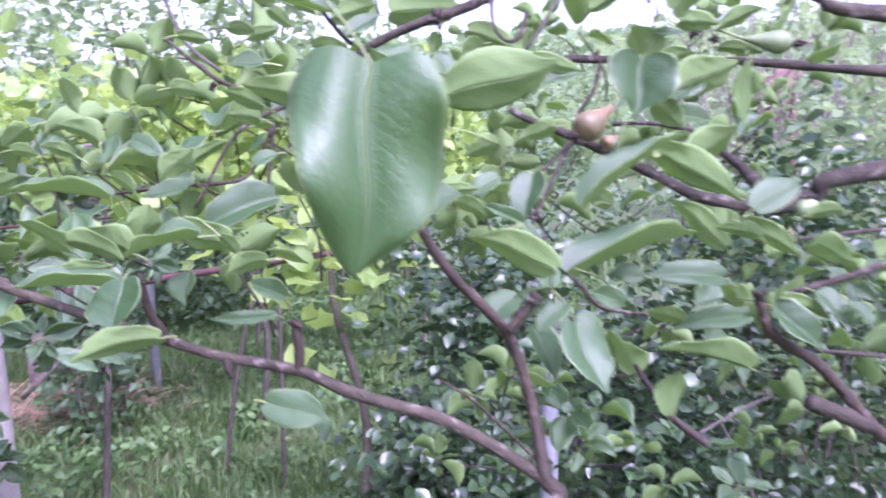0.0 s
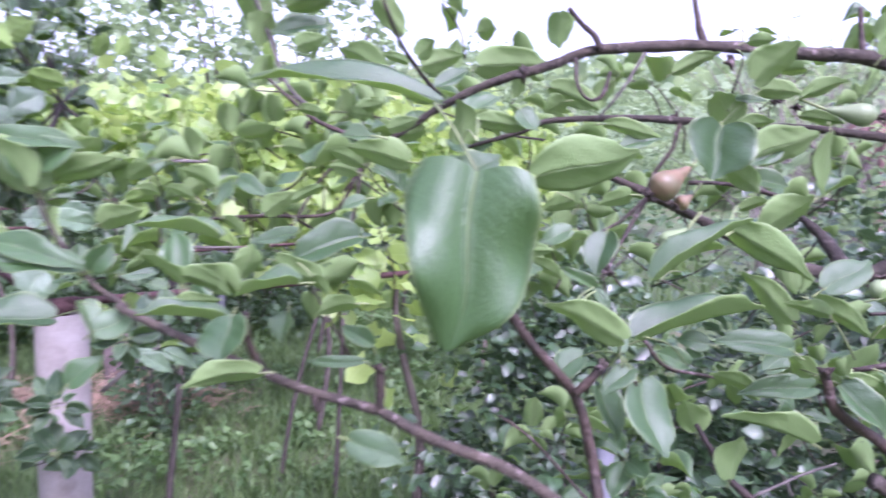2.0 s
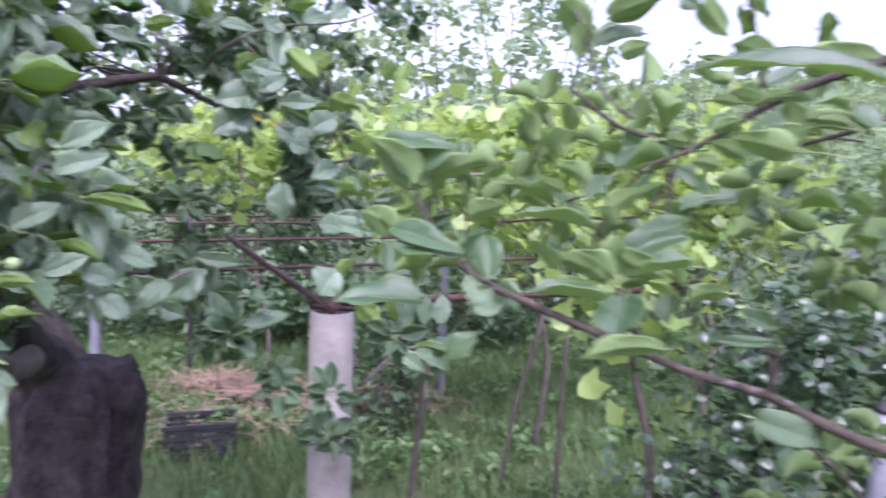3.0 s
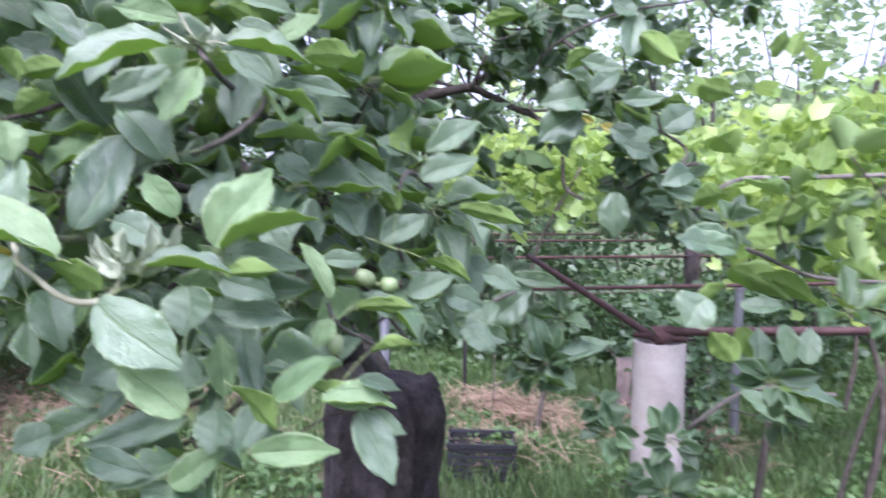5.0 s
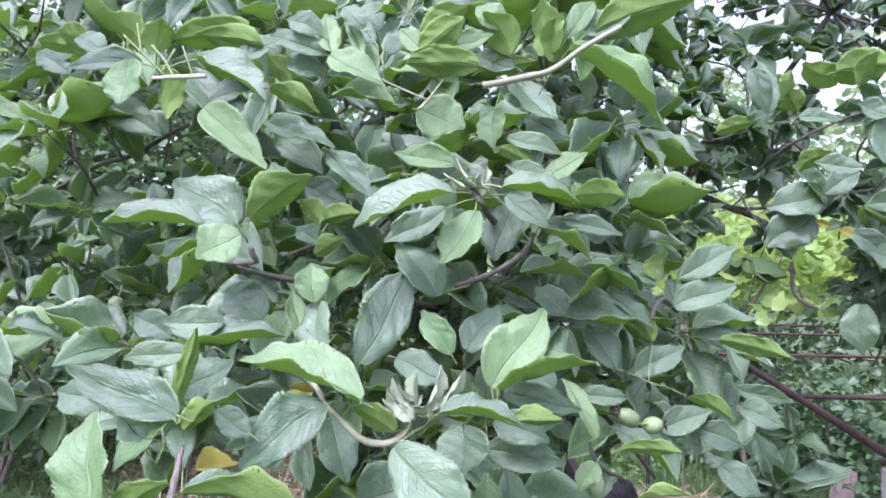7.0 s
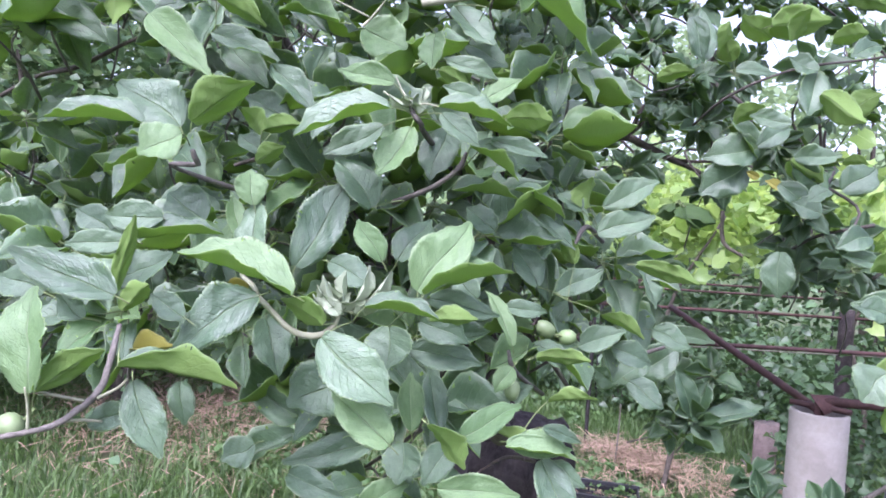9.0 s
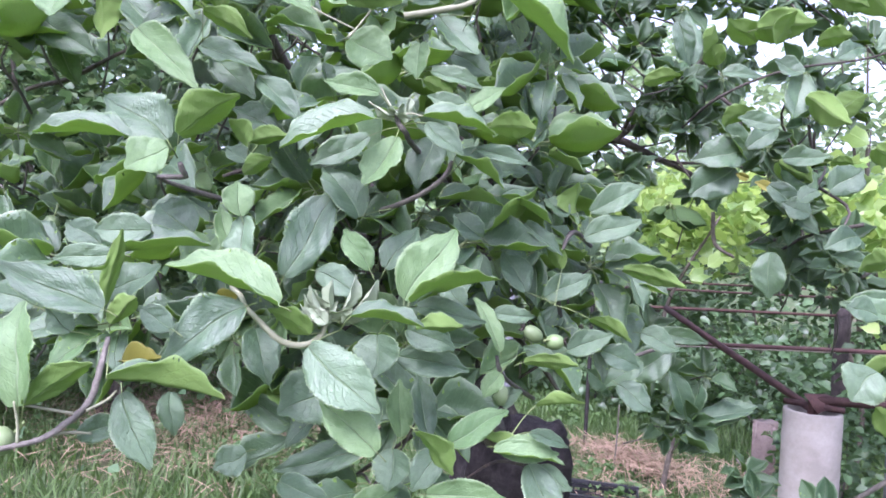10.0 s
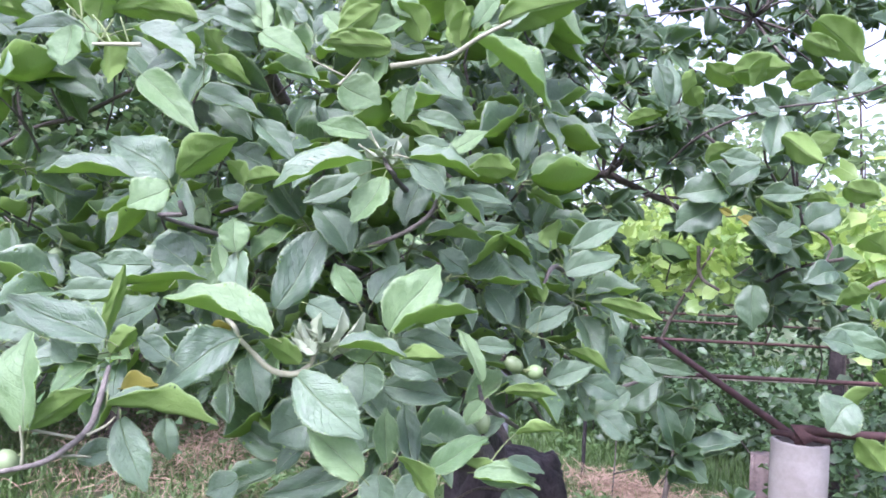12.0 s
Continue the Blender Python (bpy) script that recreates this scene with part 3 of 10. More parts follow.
rod("spike", (-1.052, 1.672, 1.27), (-1.052, 1.672, 0.95), 0.012, RUST, frame_base)
bm = bmesh.new()
corners = [Vector(q) for q in ((-1.060, 1.641, 1.283), (-1.030, 1.652, 1.243), (-1.007, 1.736, 1.266), (-1.034, 1.697, 1.282))]
bm.faces.new([bm.verts.new(q) for q in corners])
plate = bmesh.ops.extrude_face_region(bm, geom=bm.faces[:])
bmesh.ops.translate(bm, verts=[q for q in plate["geom"] if isinstance(q, bmesh.types.BMVert)], vec=(-0.004, 0.005, 0.0))
bmesh.ops.bevel(bm, geom=bm.edges[:], offset=0.001, segments=1)
part("gusset_plate", bm, RUST, frame_base, "bent rusty steel gusset plate")


def trellis_row(start, end, z, posts, r, label, wires=(), pr=0.016, wood=None):
    ob = thing("vine_trellis", (start[0], start[1], 0), label, "trellis", "vine rows")
    rod("top_rod", (*start, z), (*end, z), r, RUST, ob)
    for dz in wires:
        rod("wire", (*start, z + dz), (*end, z + dz), 0.003, WIRE, ob, 5)
    for q in posts:
        x, y = start[0] + (end[0] - start[0]) * q, start[1] + (end[1] - start[1]) * q
        branch("post", [(x, y, -0.05, pr), (x, y, z * 0.5, pr), (x, y, z + 0.05, pr)], wood or BLACK_STEEL, ob, 12, 0.05)
    return ob


trellis_row((-2.00, 1.78), (-1.0, 3.45), 1.27, (), 0.008, "rusty steel rod strung across the vineyard rows")
trellis_row((-3.1, 2.85), (-1.6, 5.5), 1.27, (0.575,), 0.009, "rusty rod on a dark wooden post", (-0.22,), 0.042, BARK_TRUNK)
trellis_row((-5.2, 5.0), (-3.4, 8.6), 1.29, (0.1, 0.9), 0.010, "rusty rod of a farther vine row")
trellis_row((-4.2, 4.1), (-2.4, 7.3), 1.29, (0.05, 0.95), 0.009, "rusty rod of the third vine row")
trellis_row((-6.9, 7.4), (-5.2, 11.2), 1.33, (0.1, 0.9), 0.012, "rusty rod of a farther vine row")


def zinc_post(x, y, top, r=0.03):
    ob = thing("metal_post", (x, y, 0), "grey galvanised steel post standing in the grass", "post", "galvanised posts")
    branch("tube", [(x, y, -0.05, r), (x, y, top / 2, r), (x + 0.01, y, top, r)], ZINC, ob, 14, 0.0)
    branch("cap", [(x + 0.01, y, top, r * 1.08), (x + 0.01, y, top + 0.01, r * 1.08), (x + 0.01, y, top + 0.02, r * 0.8)], BLACK_STEEL, ob, 14, 0.0)
    return ob


zinc_post(-2.08, 4.75, 1.30)
zinc_post(-3.78, 3.11, 1.45, 0.035)
zinc_post(0.345, 2.02, 1.08, 0.026)


def crate(x, y, turn, w, d, h):
    ob = thing("plastic_crate", (x, y, 0), "black plastic mesh crate lying in the grass", "crate")
    m = Matrix.Translation((x, y, 0.02)) @ Matrix.Rotation(radians(turn), 4, "Z")

    def box(name, c, s):
        b = bmesh.new()
        bmesh.ops.create_cube(b, size=1, matrix=m @ Matrix.Translation(c) @ Matrix.Diagonal((*s, 1)))
        bmesh.ops.bevel(b, geom=b.edges[:], offset=0.002, segments=1)
        part(name, b, PLASTIC, ob, smooth=False)

    for sx in (-1, 1):
        box("end_wall", (sx * w / 2, 0, h / 2), (0.008, d, h))
    box("floor", (0, 0, 0.004), (w, d, 0.008))
    for sy in (-1, 1):
        box("rim", (0, sy * d / 2, h), (w + 0.02, 0.02, 0.02))
        for i in range(5):
            box("slat", (0, sy * d / 2, 0.02 + i * h / 5.2), (w, 0.006, h * 0.11))
        for i in range(9):
            box("rib", (-w / 2 + (i + 0.5) * w / 9, sy * (d / 2 + 0.003), h / 2), (0.01, 0.006, h))
    return ob


crate(-2.87, 3.08, 42, 0.38, 0.26, 0.20)

bm = bmesh.new()
bmesh.ops.create_cube(bm, size=1, matrix=Matrix.Translation((-2.80, 4.60, 0.22)) @ Matrix.Rotation(radians(30), 4, "Z") @ Matrix.Diagonal((0.15, 0.14, 0.52, 1)))
bmesh.ops.bevel(bm, geom=bm.edges[:], offset=0.03, segments=3)
bmesh.ops.subdivide_edges(bm, edges=bm.edges[:], cuts=2, use_grid_fill=True)
for q in bm.verts:
    q.co += Vector((noise.noise(q.co * 9), noise.noise(q.co * 11 + Vector((3, 1, 2))), noise.noise(q.co * 7))) * 0.012
tagged(part("stone_block", bm, BRICKY), "weathered pinkish stone block standing in the grass", "stone")

# thin cut stakes
for x, y, h, lean in ((-0.80, 3.30, 0.95, 0.03), (-1.15, 3.45, 0.98, 0.22), (-0.98, 1.95, 1.05, 0.1), (-3.5, 3.9, 0.5, 0.02)):
    ob = thing("garden_stake", (x, y, 0), "thin grey-brown wooden stake stuck in the soil", "stake", "garden stakes")
    thick = 0.013 if h > 0.6 else 0.006
    branch("stick", [(x, y, -0.05, thick), (x + lean * 0.4, y + 0.01, h * 0.5, thick * 0.9), (x + lean, y, h, thick * 0.7)], BARK_APPLE if h > 0.6 else BARK_GREY, ob, 7, 0.1)

# ---- apple tree: old trunk and limbs ----
apple_tree = thing("apple_tree", (-2.10, 1.67, 0), "old apple tree, thick dark pollarded trunk, dense grey-green leaves", "tree")
def old_trunk(x, y, rows, tree):
    """A thick trunk with deep bark ridges, burrs and a ragged top."""
    bm = bmesh.new()
    path = smooth_path([(x + dx, y + dy, z, r) for dx, dy, z, r in rows], 9)
    n, rings = 64, []
    for q in path:
        ring = []
        for i in range(n):
            a = 6.28318 * i / n
            p = Vector((math.cos(a), math.sin(a), q[2] * 0.9))
            ridge = abs(noise.noise((p.x * 5.5, p.y * 5.5, q[2] * 1.6 + 0.4 * noise.noise(p * 4)))) - 0.25
            burr = noise.noise(p * 2.6) * 0.14 + noise.noise(p * 7) * 0.05
            r = q[3] * (1 + burr + 0.42 * ridge + 0.03 * noise.noise(p * 22))
            ring.append(bm.verts.new((q[0] + r * p.x, q[1] + r * p.y, q[2] + 0.012 * noise.noise(p * 3) * (q[2] > 0.7))))
        rings.append(ring)
    for a, c in zip(rings, rings[1:]):
        for i in range(n):
            bm.faces.new((a[i], a[(i + 1) % n], c[(i + 1) % n], c[i]))
    bm.faces.new(rings[-1])
    return part("trunk", bm, BARK_TRUNK, tree, "thick dark furrowed trunk")


old_trunk(-2.10, 1.67, [(-0.01, 0.02, -0.05, 0.26), (0, 0.01, 0.12, 0.215), (0, 0, 0.45, 0.19), (0.01, -0.01, 0.70, 0.19), (0.02, -0.01, 0.86, 0.19), (0.02, -0.01, 0.95, 0.13), (0, -0.01, 0.98, 0.04)], apple_tree)
branch("stub", [(-2.02, 1.72, 0.80, 0.09), (-1.99, 1.74, 0.90, 0.085), (-1.98, 1.75, 0.96, 0.06), (-1.98, 1.75, 0.97, 0.02)], BARK_TRUNK, apple_tree, 14, 0.12, "healed knob where a limb was sawn off")
branch("limb", [(-2.10, 1.62, 0.82, 0.12), (-2.06, 1.50, 1.02, 0.085), (-1.80, 1.30, 1.10, 0.065), (-1.55, 1.05, 1.28, 0.045), (-1.15, 0.72, 1.50, 0.012)], BARK_TRUNK, apple_tree, 10, 0.12)
branch("limb", [(-2.18, 1.68, 0.85, 0.08), (-2.36, 1.52, 1.30, 0.05), (-2.250, 1.480, 1.680, 0.0300)], BARK_APPLE, apple_tree, 10, 0.12)
branch("limb", [(-2.250, 1.480, 1.680, 0.0300), (-1.697, 1.284, 1.810, 0.0160), (-1.619, 1.391, 1.859, 0.0144), (-1.569, 1.461, 1.883, 0.0129), (-1.537, 1.507, 1.891, 0.0113), (-1.505, 1.554, 1.869, 0.0097), (-1.468, 1.608, 1.841, 0.0081), (-1.432, 1.662, 1.818, 0.0066), (-1.408, 1.697, 1.795, 0.0050)], BARK_APPLE, apple_tree, 10, 0.14)
branch("twig", [(-1.473, 1.601, 1.844, 0.0060), (-1.436, 1.654, 1.837, 0.0050), (-1.368, 1.751, 1.844, 0.0040), (-1.304, 1.844, 1.816, 0.0030)], BARK_APPLE, apple_tree, 7, 0.14)
branch("twig", [(-1.560, 1.474, 1.886, 0.0050), (-1.579, 1.447, 1.898, 0.0043), (-1.624, 1.382, 1.900, 0.0037), (-1.656, 1.338, 1.878, 0.0030)], BARK_APPLE, apple_tree, 7, 0.14)
branch("twig", [(-1.535, 1.511, 1.892, 0.0050), (-1.522, 1.527, 1.923, 0.0043), (-1.504, 1.551, 1.954, 0.0037), (-1.499, 1.557, 1.981, 0.0030)], BARK_APPLE, apple_tree, 7, 0.14)
branch("twig", [(-1.514, 1.541, 1.868, 0.0030), (-1.469, 1.605, 1.889, 0.0025), (-1.455, 1.624, 1.898, 0.0020)], BARK_APPLE, apple_tree, 7, 0.14)
branch("limb", [(-2.20, 1.76, 0.85, 0.08), (-2.5, 1.5, 1.5, 0.05), (-2.45, 1.0, 2.0, 0.03), (-2.1, 0.6, 2.3, 0.015)], BARK_APPLE, apple_tree, 10, 0.12)
branch("limb", [(-1.64, 1.60, 1.905, 0.012), (-1.5, 1.75, 2.1, 0.010), (-1.3, 1.8, 2.35, 0.006)], BARK_APPLE, apple_tree, 8, 0.12)

# ---- pear tree: trunk ----
pear_tree = thing("pear_tree", (1.05, 0.80, 0), "pear tree with red-brown twigs and glossy heart-shaped leaves", "tree")
branch("trunk", [(1.06, 0.81, -0.05, 0.09), (1.05, 0.80, 0.2, 0.065), (1.04, 0.79, 0.8, 0.055), (0.98, 0.77, 1.25, 0.048), (0.90, 0.75, 1.60, 0.036), (0.80, 0.76, 1.95, 0.022), (0.68, 0.80, 2.3, 0.012)], BARK_PEAR, pear_tree, 14, 0.08)

# ---- vines ----
def vine_row(seed, a, b, z0, z1, n, label, size=0.13, singles=0, thick=0.35):
    rng = np.random.RandomState(seed)
    ob = thing("grape_vine", (a[0], a[1], 0), label, "vine", "grape vines")
    L = math.hypot(b[0] - a[0], b[1] - a[1])
    canes = max(1, int(L / 1.2))
    for i in range(canes):
        q = (i + 0.5) / canes
        x, y = a[0] + (b[0] - a[0]) * q, a[1] + (b[1] - a[1]) * q
        branch("cane", [(x, y, -0.03, 0.02), (x + 0.06, y + 0.03, 0.6, 0.016), (x - 0.04, y, 1.2, 0.012), (x + 0.25, y + 0.1, (z0 + z1) / 2, 0.007)], BARK_APPLE, ob, 7, 0.2)
    clumps = max(8, n // 28)
    q = rng.uniform(0, 1, (clumps, 1))
    cen = np.array(a) * (1 - q) + np.array(b) * q
    cz = rng.uniform(z0, z1, clumps)
    k = rng.randint(0, clumps, n)
    p = np.stack([cen[k, 0], cen[k, 1], cz[k]], axis=1) + rng.normal(0, 1, (n, 3)) * (thick * 0.55, thick * 0.55, 0.12)
    d, nn = leaf_directions(rng, n, 0.5, 1.0, 0.8)
    foliage("foliage", ob, p, d, nn, rng.uniform(0.6, 1.15, n) * size, 1.0, "vine", VINE_LEAF, singles, 0.1, -0.08)
    return ob


vine_row(21, (-3.3, 3.2), (-1.4, 6.4), 1.66, 2.0, 1700, "leafy bright green grape vine on a steel trellis", 0.09, 150)
vine_row(22, (-1.6, 3.6), (0.2, 5.6), 1.35, 2.05, 1800, "sunlit yellow-green grape vine over the rods", 0.095, 150)
vine_row(23, (-5.2, 5.2), (-2.6, 9.6), 1.78, 2.3, 2000, "leafy bright green grape vine of a farther row", 0.11)
vine_row(24, (-2.8, 6.4), (0.0, 9.8), 1.3, 2.3, 1300, "leafy bright green grape vine of a farther row", 0.14)
vine_row(25, (-0.55, 2.35), (-0.1, 2.75), 1.15, 1.5, 120, "young yellow-green vine shoots on the rail", 0.085, 100, 0.2)

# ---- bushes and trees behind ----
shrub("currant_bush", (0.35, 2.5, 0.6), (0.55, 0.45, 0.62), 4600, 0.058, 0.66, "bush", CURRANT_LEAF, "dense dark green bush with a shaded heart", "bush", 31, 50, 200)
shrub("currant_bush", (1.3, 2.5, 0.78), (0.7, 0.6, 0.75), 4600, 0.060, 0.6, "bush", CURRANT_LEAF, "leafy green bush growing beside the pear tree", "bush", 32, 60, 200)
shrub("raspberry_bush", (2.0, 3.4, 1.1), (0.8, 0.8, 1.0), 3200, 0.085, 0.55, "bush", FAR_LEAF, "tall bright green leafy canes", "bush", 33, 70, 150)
for i, (x, y, rx, rz, n, s) in enumerate(((-4.6, 7.6, 1.6, 0.9, 1900, 41), (-7.2, 7.6, 1.8, 1.1, 1900, 42), (-2.2, 9.0, 1.6, 0.9, 1500, 43), (-9.2, 4.6, 1.8, 1.3, 1900, 44), (0.6, 9.5, 1.8, 1.0, 1500, 45), (-9.4, 1.2, 1.8, 1.4, 1500, 46))):
    shrub("raspberry_bush", (x, y, rz * 0.8), (rx, 1.0, rz), n, 0.13, 0.62, "bush", CANE_LEAF, "broad thicket of green leafy canes behind the vines", "bush", s, 90, 0, 5, None, 0.3, 0.2, 0.0, "thickets")


for i, (x, y, rx, rz, n, s) in enumerate(((-3.6, 6.1, 0.9, 0.46, 1500, 91), (-4.9, 5.6, 0.9, 0.48, 1500, 92), (-2.7, 6.9, 0.8, 0.45, 1100, 93), (-6.2, 4.9, 1.0, 0.55, 1300, 94), (-2.10, 3.98, 0.26, 0.58, 600, 95))):
    shrub("raspberry_bush", (x, y, rz * 0.85), (rx, min(rx, 0.6), rz), n, 0.10 if rx > 0.4 else 0.075, 0.62, "bush", CANE_LEAF, "dense patch of green leafy raspberry canes below the vines", "bush", s, 70, 60, 5, None, 0.3, 0.2, 0.0, "raspberry patch")


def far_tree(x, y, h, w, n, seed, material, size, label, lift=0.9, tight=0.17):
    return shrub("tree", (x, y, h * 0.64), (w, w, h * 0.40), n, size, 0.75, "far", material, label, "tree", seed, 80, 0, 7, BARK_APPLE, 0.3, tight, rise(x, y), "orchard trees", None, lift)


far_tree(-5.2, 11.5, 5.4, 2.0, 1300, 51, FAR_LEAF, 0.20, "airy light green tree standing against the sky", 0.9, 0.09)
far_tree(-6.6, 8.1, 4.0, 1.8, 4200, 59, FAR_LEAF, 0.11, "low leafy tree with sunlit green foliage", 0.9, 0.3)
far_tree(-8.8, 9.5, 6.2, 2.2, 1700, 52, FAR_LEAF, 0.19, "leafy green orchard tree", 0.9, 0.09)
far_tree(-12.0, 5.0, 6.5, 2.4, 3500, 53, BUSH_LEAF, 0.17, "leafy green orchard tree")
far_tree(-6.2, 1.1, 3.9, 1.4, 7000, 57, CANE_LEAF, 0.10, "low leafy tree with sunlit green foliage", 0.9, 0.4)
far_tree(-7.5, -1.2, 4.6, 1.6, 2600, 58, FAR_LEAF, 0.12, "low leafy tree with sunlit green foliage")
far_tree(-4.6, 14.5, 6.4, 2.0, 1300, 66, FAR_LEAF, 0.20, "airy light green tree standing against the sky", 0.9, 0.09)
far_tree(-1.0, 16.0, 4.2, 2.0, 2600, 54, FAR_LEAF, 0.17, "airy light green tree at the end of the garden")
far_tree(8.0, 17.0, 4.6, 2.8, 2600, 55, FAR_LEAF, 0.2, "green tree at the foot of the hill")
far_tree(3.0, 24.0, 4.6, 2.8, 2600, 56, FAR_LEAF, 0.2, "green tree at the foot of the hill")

# sunlit look of these crowns comes from the pale leaf colour
for x, y, k in ((-6.9, -0.2, 71), (-6.9, 1.2, 72), (-6.7, 2.3, 73)):
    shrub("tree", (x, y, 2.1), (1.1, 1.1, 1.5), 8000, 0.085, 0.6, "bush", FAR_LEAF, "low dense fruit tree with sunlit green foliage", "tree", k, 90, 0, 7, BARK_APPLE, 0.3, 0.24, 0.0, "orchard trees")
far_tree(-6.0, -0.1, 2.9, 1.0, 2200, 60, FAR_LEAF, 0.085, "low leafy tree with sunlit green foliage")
# hillside haze exists only as the pale tint of its leaves
rng = np.random.RandomState(77)
n = 16000
hx, hy = rng.uniform(-160, 160, n), 36 + rng.uniform(0, 1, n) ** 1.6 * 130
hz = np.array([rise(a, b) for a, b in zip(hx, hy)])
woods = np.stack([hx, hy, hz + rng.uniform(0.0, 1, n) * (2.5 + 2.5 * np.abs(np.sin(hx * 0.13) * np.cos(hy * 0.11)))], axis=1)
d, nn = leaf_directions(rng, n, 0.2)
tagged(foliage("woods", None, woods, d, nn, rng.uniform(1.0, 2.5, n), 0.9, "far", FAR_LEAF), "green wooded hillside far behind the garden, leaves tinted pale for haze", "woods", kind="stuff")


# ---- brushwood and red bars by the hillside ----
rng = np.random.RandomState(88)
bm = bmesh.new()
for i in range(420):
    x, y = rng.uniform(3.6, 9.0), rng.uniform(9.5, 12.5)
    h = rng.uniform(1.6, 4.2)
    s = rng.normal(0, 1.3, 2)
    tube(bm, [(x, y, 0, 0.018), (x + s[0] * 0.4, y + s[1] * 0.4, h * 0.55, 0.012), (x + s[0], y + s[1], h, 0.004)], 4, 2, 0.0, i, False)
tagged(part("brushwood", bm, BRUSH), "thicket of bare grey-purple twigs at the foot of the hill", "brushwood", kind="stuff")
dry_plant = thing("withered_plant", (2.333, 4.949, 0), "withered red-brown drooping leaves on a bare stem", "plant")
top = Vector((2.333, 4.949, 2.148))
branch("stem", [(top.x, top.y, -0.03, 0.03), (top.x + 0.02, top.y, top.z * 0.5, 0.025), (*top, 0.018)], RED_PAINT, dry_plant, 8, 0.15)
for k, (dx, dz) in enumerate(((-0.29, -0.35), (-0.21, -0.37), (-0.17, -0.26), (-0.10, -0.38), (0.01, -0.30), (0.09, -0.26), (0.18, -0.17), (-0.22, -0.17), (0.12, -0.06))):
    end = top + Vector((dx, 0.08 * math.sin(k * 2.1), dz))
    leaf_strip = foliage("strap", None, np.array([top]), np.array([end - top]), np.array([(0.3 * math.sin(k), -0.8, 0.6)]), np.array([(end - top).length * 1.05]), 0.13, "grass", RED_PAINT, 0, 0.1, 0.14)
    leaf_strip.parent = dry_plant
    leaf_strip.matrix_parent_inverse = world_of(dry_plant).inverted()
rod("bar", (2.036, 4.872, 1.615), (2.504, 4.9, 1.614), 0.010, RED_PAINT, thing("red_bar", (2.036, 4.872, 1.615), "faded red steel bar behind the bushes", "bar"))


# ---- sprays: rosettes of leaves on short spurs ----
SPRAYS = {"apple": [], "canopy": [], "pear": []}


def spray(which, centre, n):
    SPRAYS[which].append((centre, n))


def grow(which, tree, kind, size, ratio, out, material, light, share, singles, seed, twig, anchors=()):
    """Leaves of all sprays of one sort, facing the light and the open side."""
    rng = np.random.RandomState(seed)
    base, axis, face, length, young = [], [], [], [], []
    out = np.array(out) / np.linalg.norm(out)
    for centre, n in SPRAYS[which]:
        n += n // 4 if which == "canopy" else 0
        c = np.array(centre)
        tail = c - out * rng.uniform(0.05, 0.12) + rng.normal(0, 0.04, 3) - (0, 0, 0.03)
        branch("spur", [(*tail, twig), (*((c + tail) / 2 + rng.normal(0, 0.008, 3)), twig * 0.8), (*c, twig * 0.5)], BARK_GREY if kind == "apple" else BARK_RED, tree, 5, 0.1, "", 3)
        if anchors and rng.uniform() < 0.4:
            root = np.array(min(anchors, key=lambda q: np.linalg.norm(np.array(q) - tail)))
            if 0.08 < np.linalg.norm(root - tail) < 0.45:
                mid = (root + tail) / 2 + rng.normal(0, 0.05, 3)
                branch("twig", [(*root, twig * 2.0), (*mid, twig * 1.5), (*tail, twig)], BARK_APPLE if kind == "apple" else BARK_RED, tree, 5, 0.1, "", 4)
        turn = rng.uniform(0, 6.28)
        r = out * (rng.uniform(0.45, 1.2) if kind == "apple" else rng.uniform(-0.9, 0.3)) + np.array((0, 0, rng.uniform(0.2, 0.9))) + rng.normal(0, 0.25, 3)
        r /= np.linalg.norm(r)
        side = np.cross(r, out + rng.normal(0, 0.05, 3))
        side /= np.linalg.norm(side)
        up = np.cross(side, r)
        for i in range(n):
            a = turn + i * 2.4
            lean = rng.uniform(-0.15, 0.75)
            d = side * math.cos(a) + up * math.sin(a) + r * lean + rng.normal(0, 0.12, 3)
            d /= np.linalg.norm(d)
            base.append(c + d * size * rng.uniform(0.25, 0.36))
            axis.append(d - (0, 0, rng.uniform(0.0, 0.4)))
            face.append(r + np.array((0, 0, 0.25)) + rng.normal(0, 0.25, 3))
            length.append(size * rng.choice((0.55, 0.8, 0.95, 1.1, 1.25)) * rng.uniform(0.9, 1.1))
            young.append(rng.uniform() < share)
    base, axis, face, length, young = (np.array(q) for q in (base, axis, face, length, young))
    for mat, pick, k in ((material, ~young, int(singles * 0.8)), (light, young, int(singles * 0.2))):
        foliage("foliage", tree, base[pick], axis[pick], face[pick], length[pick], ratio, kind, mat, k, 0.2, -0.07)


# pear tree: branches and single leaves
branch("branch", [(0.170, 0.428, 1.425, 0.0034), (0.121, 0.440, 1.453, 0.0032), (0.071, 0.444, 1.468, 0.0031), (0.042, 0.449, 1.479, 0.0029), (0.003, 0.457, 1.484, 0.0028), (-0.028, 0.461, 1.492, 0.0027), (-0.050, 0.465, 1.498, 0.0026), (-0.092, 0.474, 1.509, 0.0027), (-0.136, 0.488, 1.520, 0.0026), (-0.140, 0.498, 1.520, 0.0022), (-0.172, 0.511, 1.532, 0.0018), (-0.213, 0.524, 1.570, 0.0015), (-0.229, 0.533, 1.602, 0.0014)], BARK_PEAR, pear_tree, 10, 0.16)
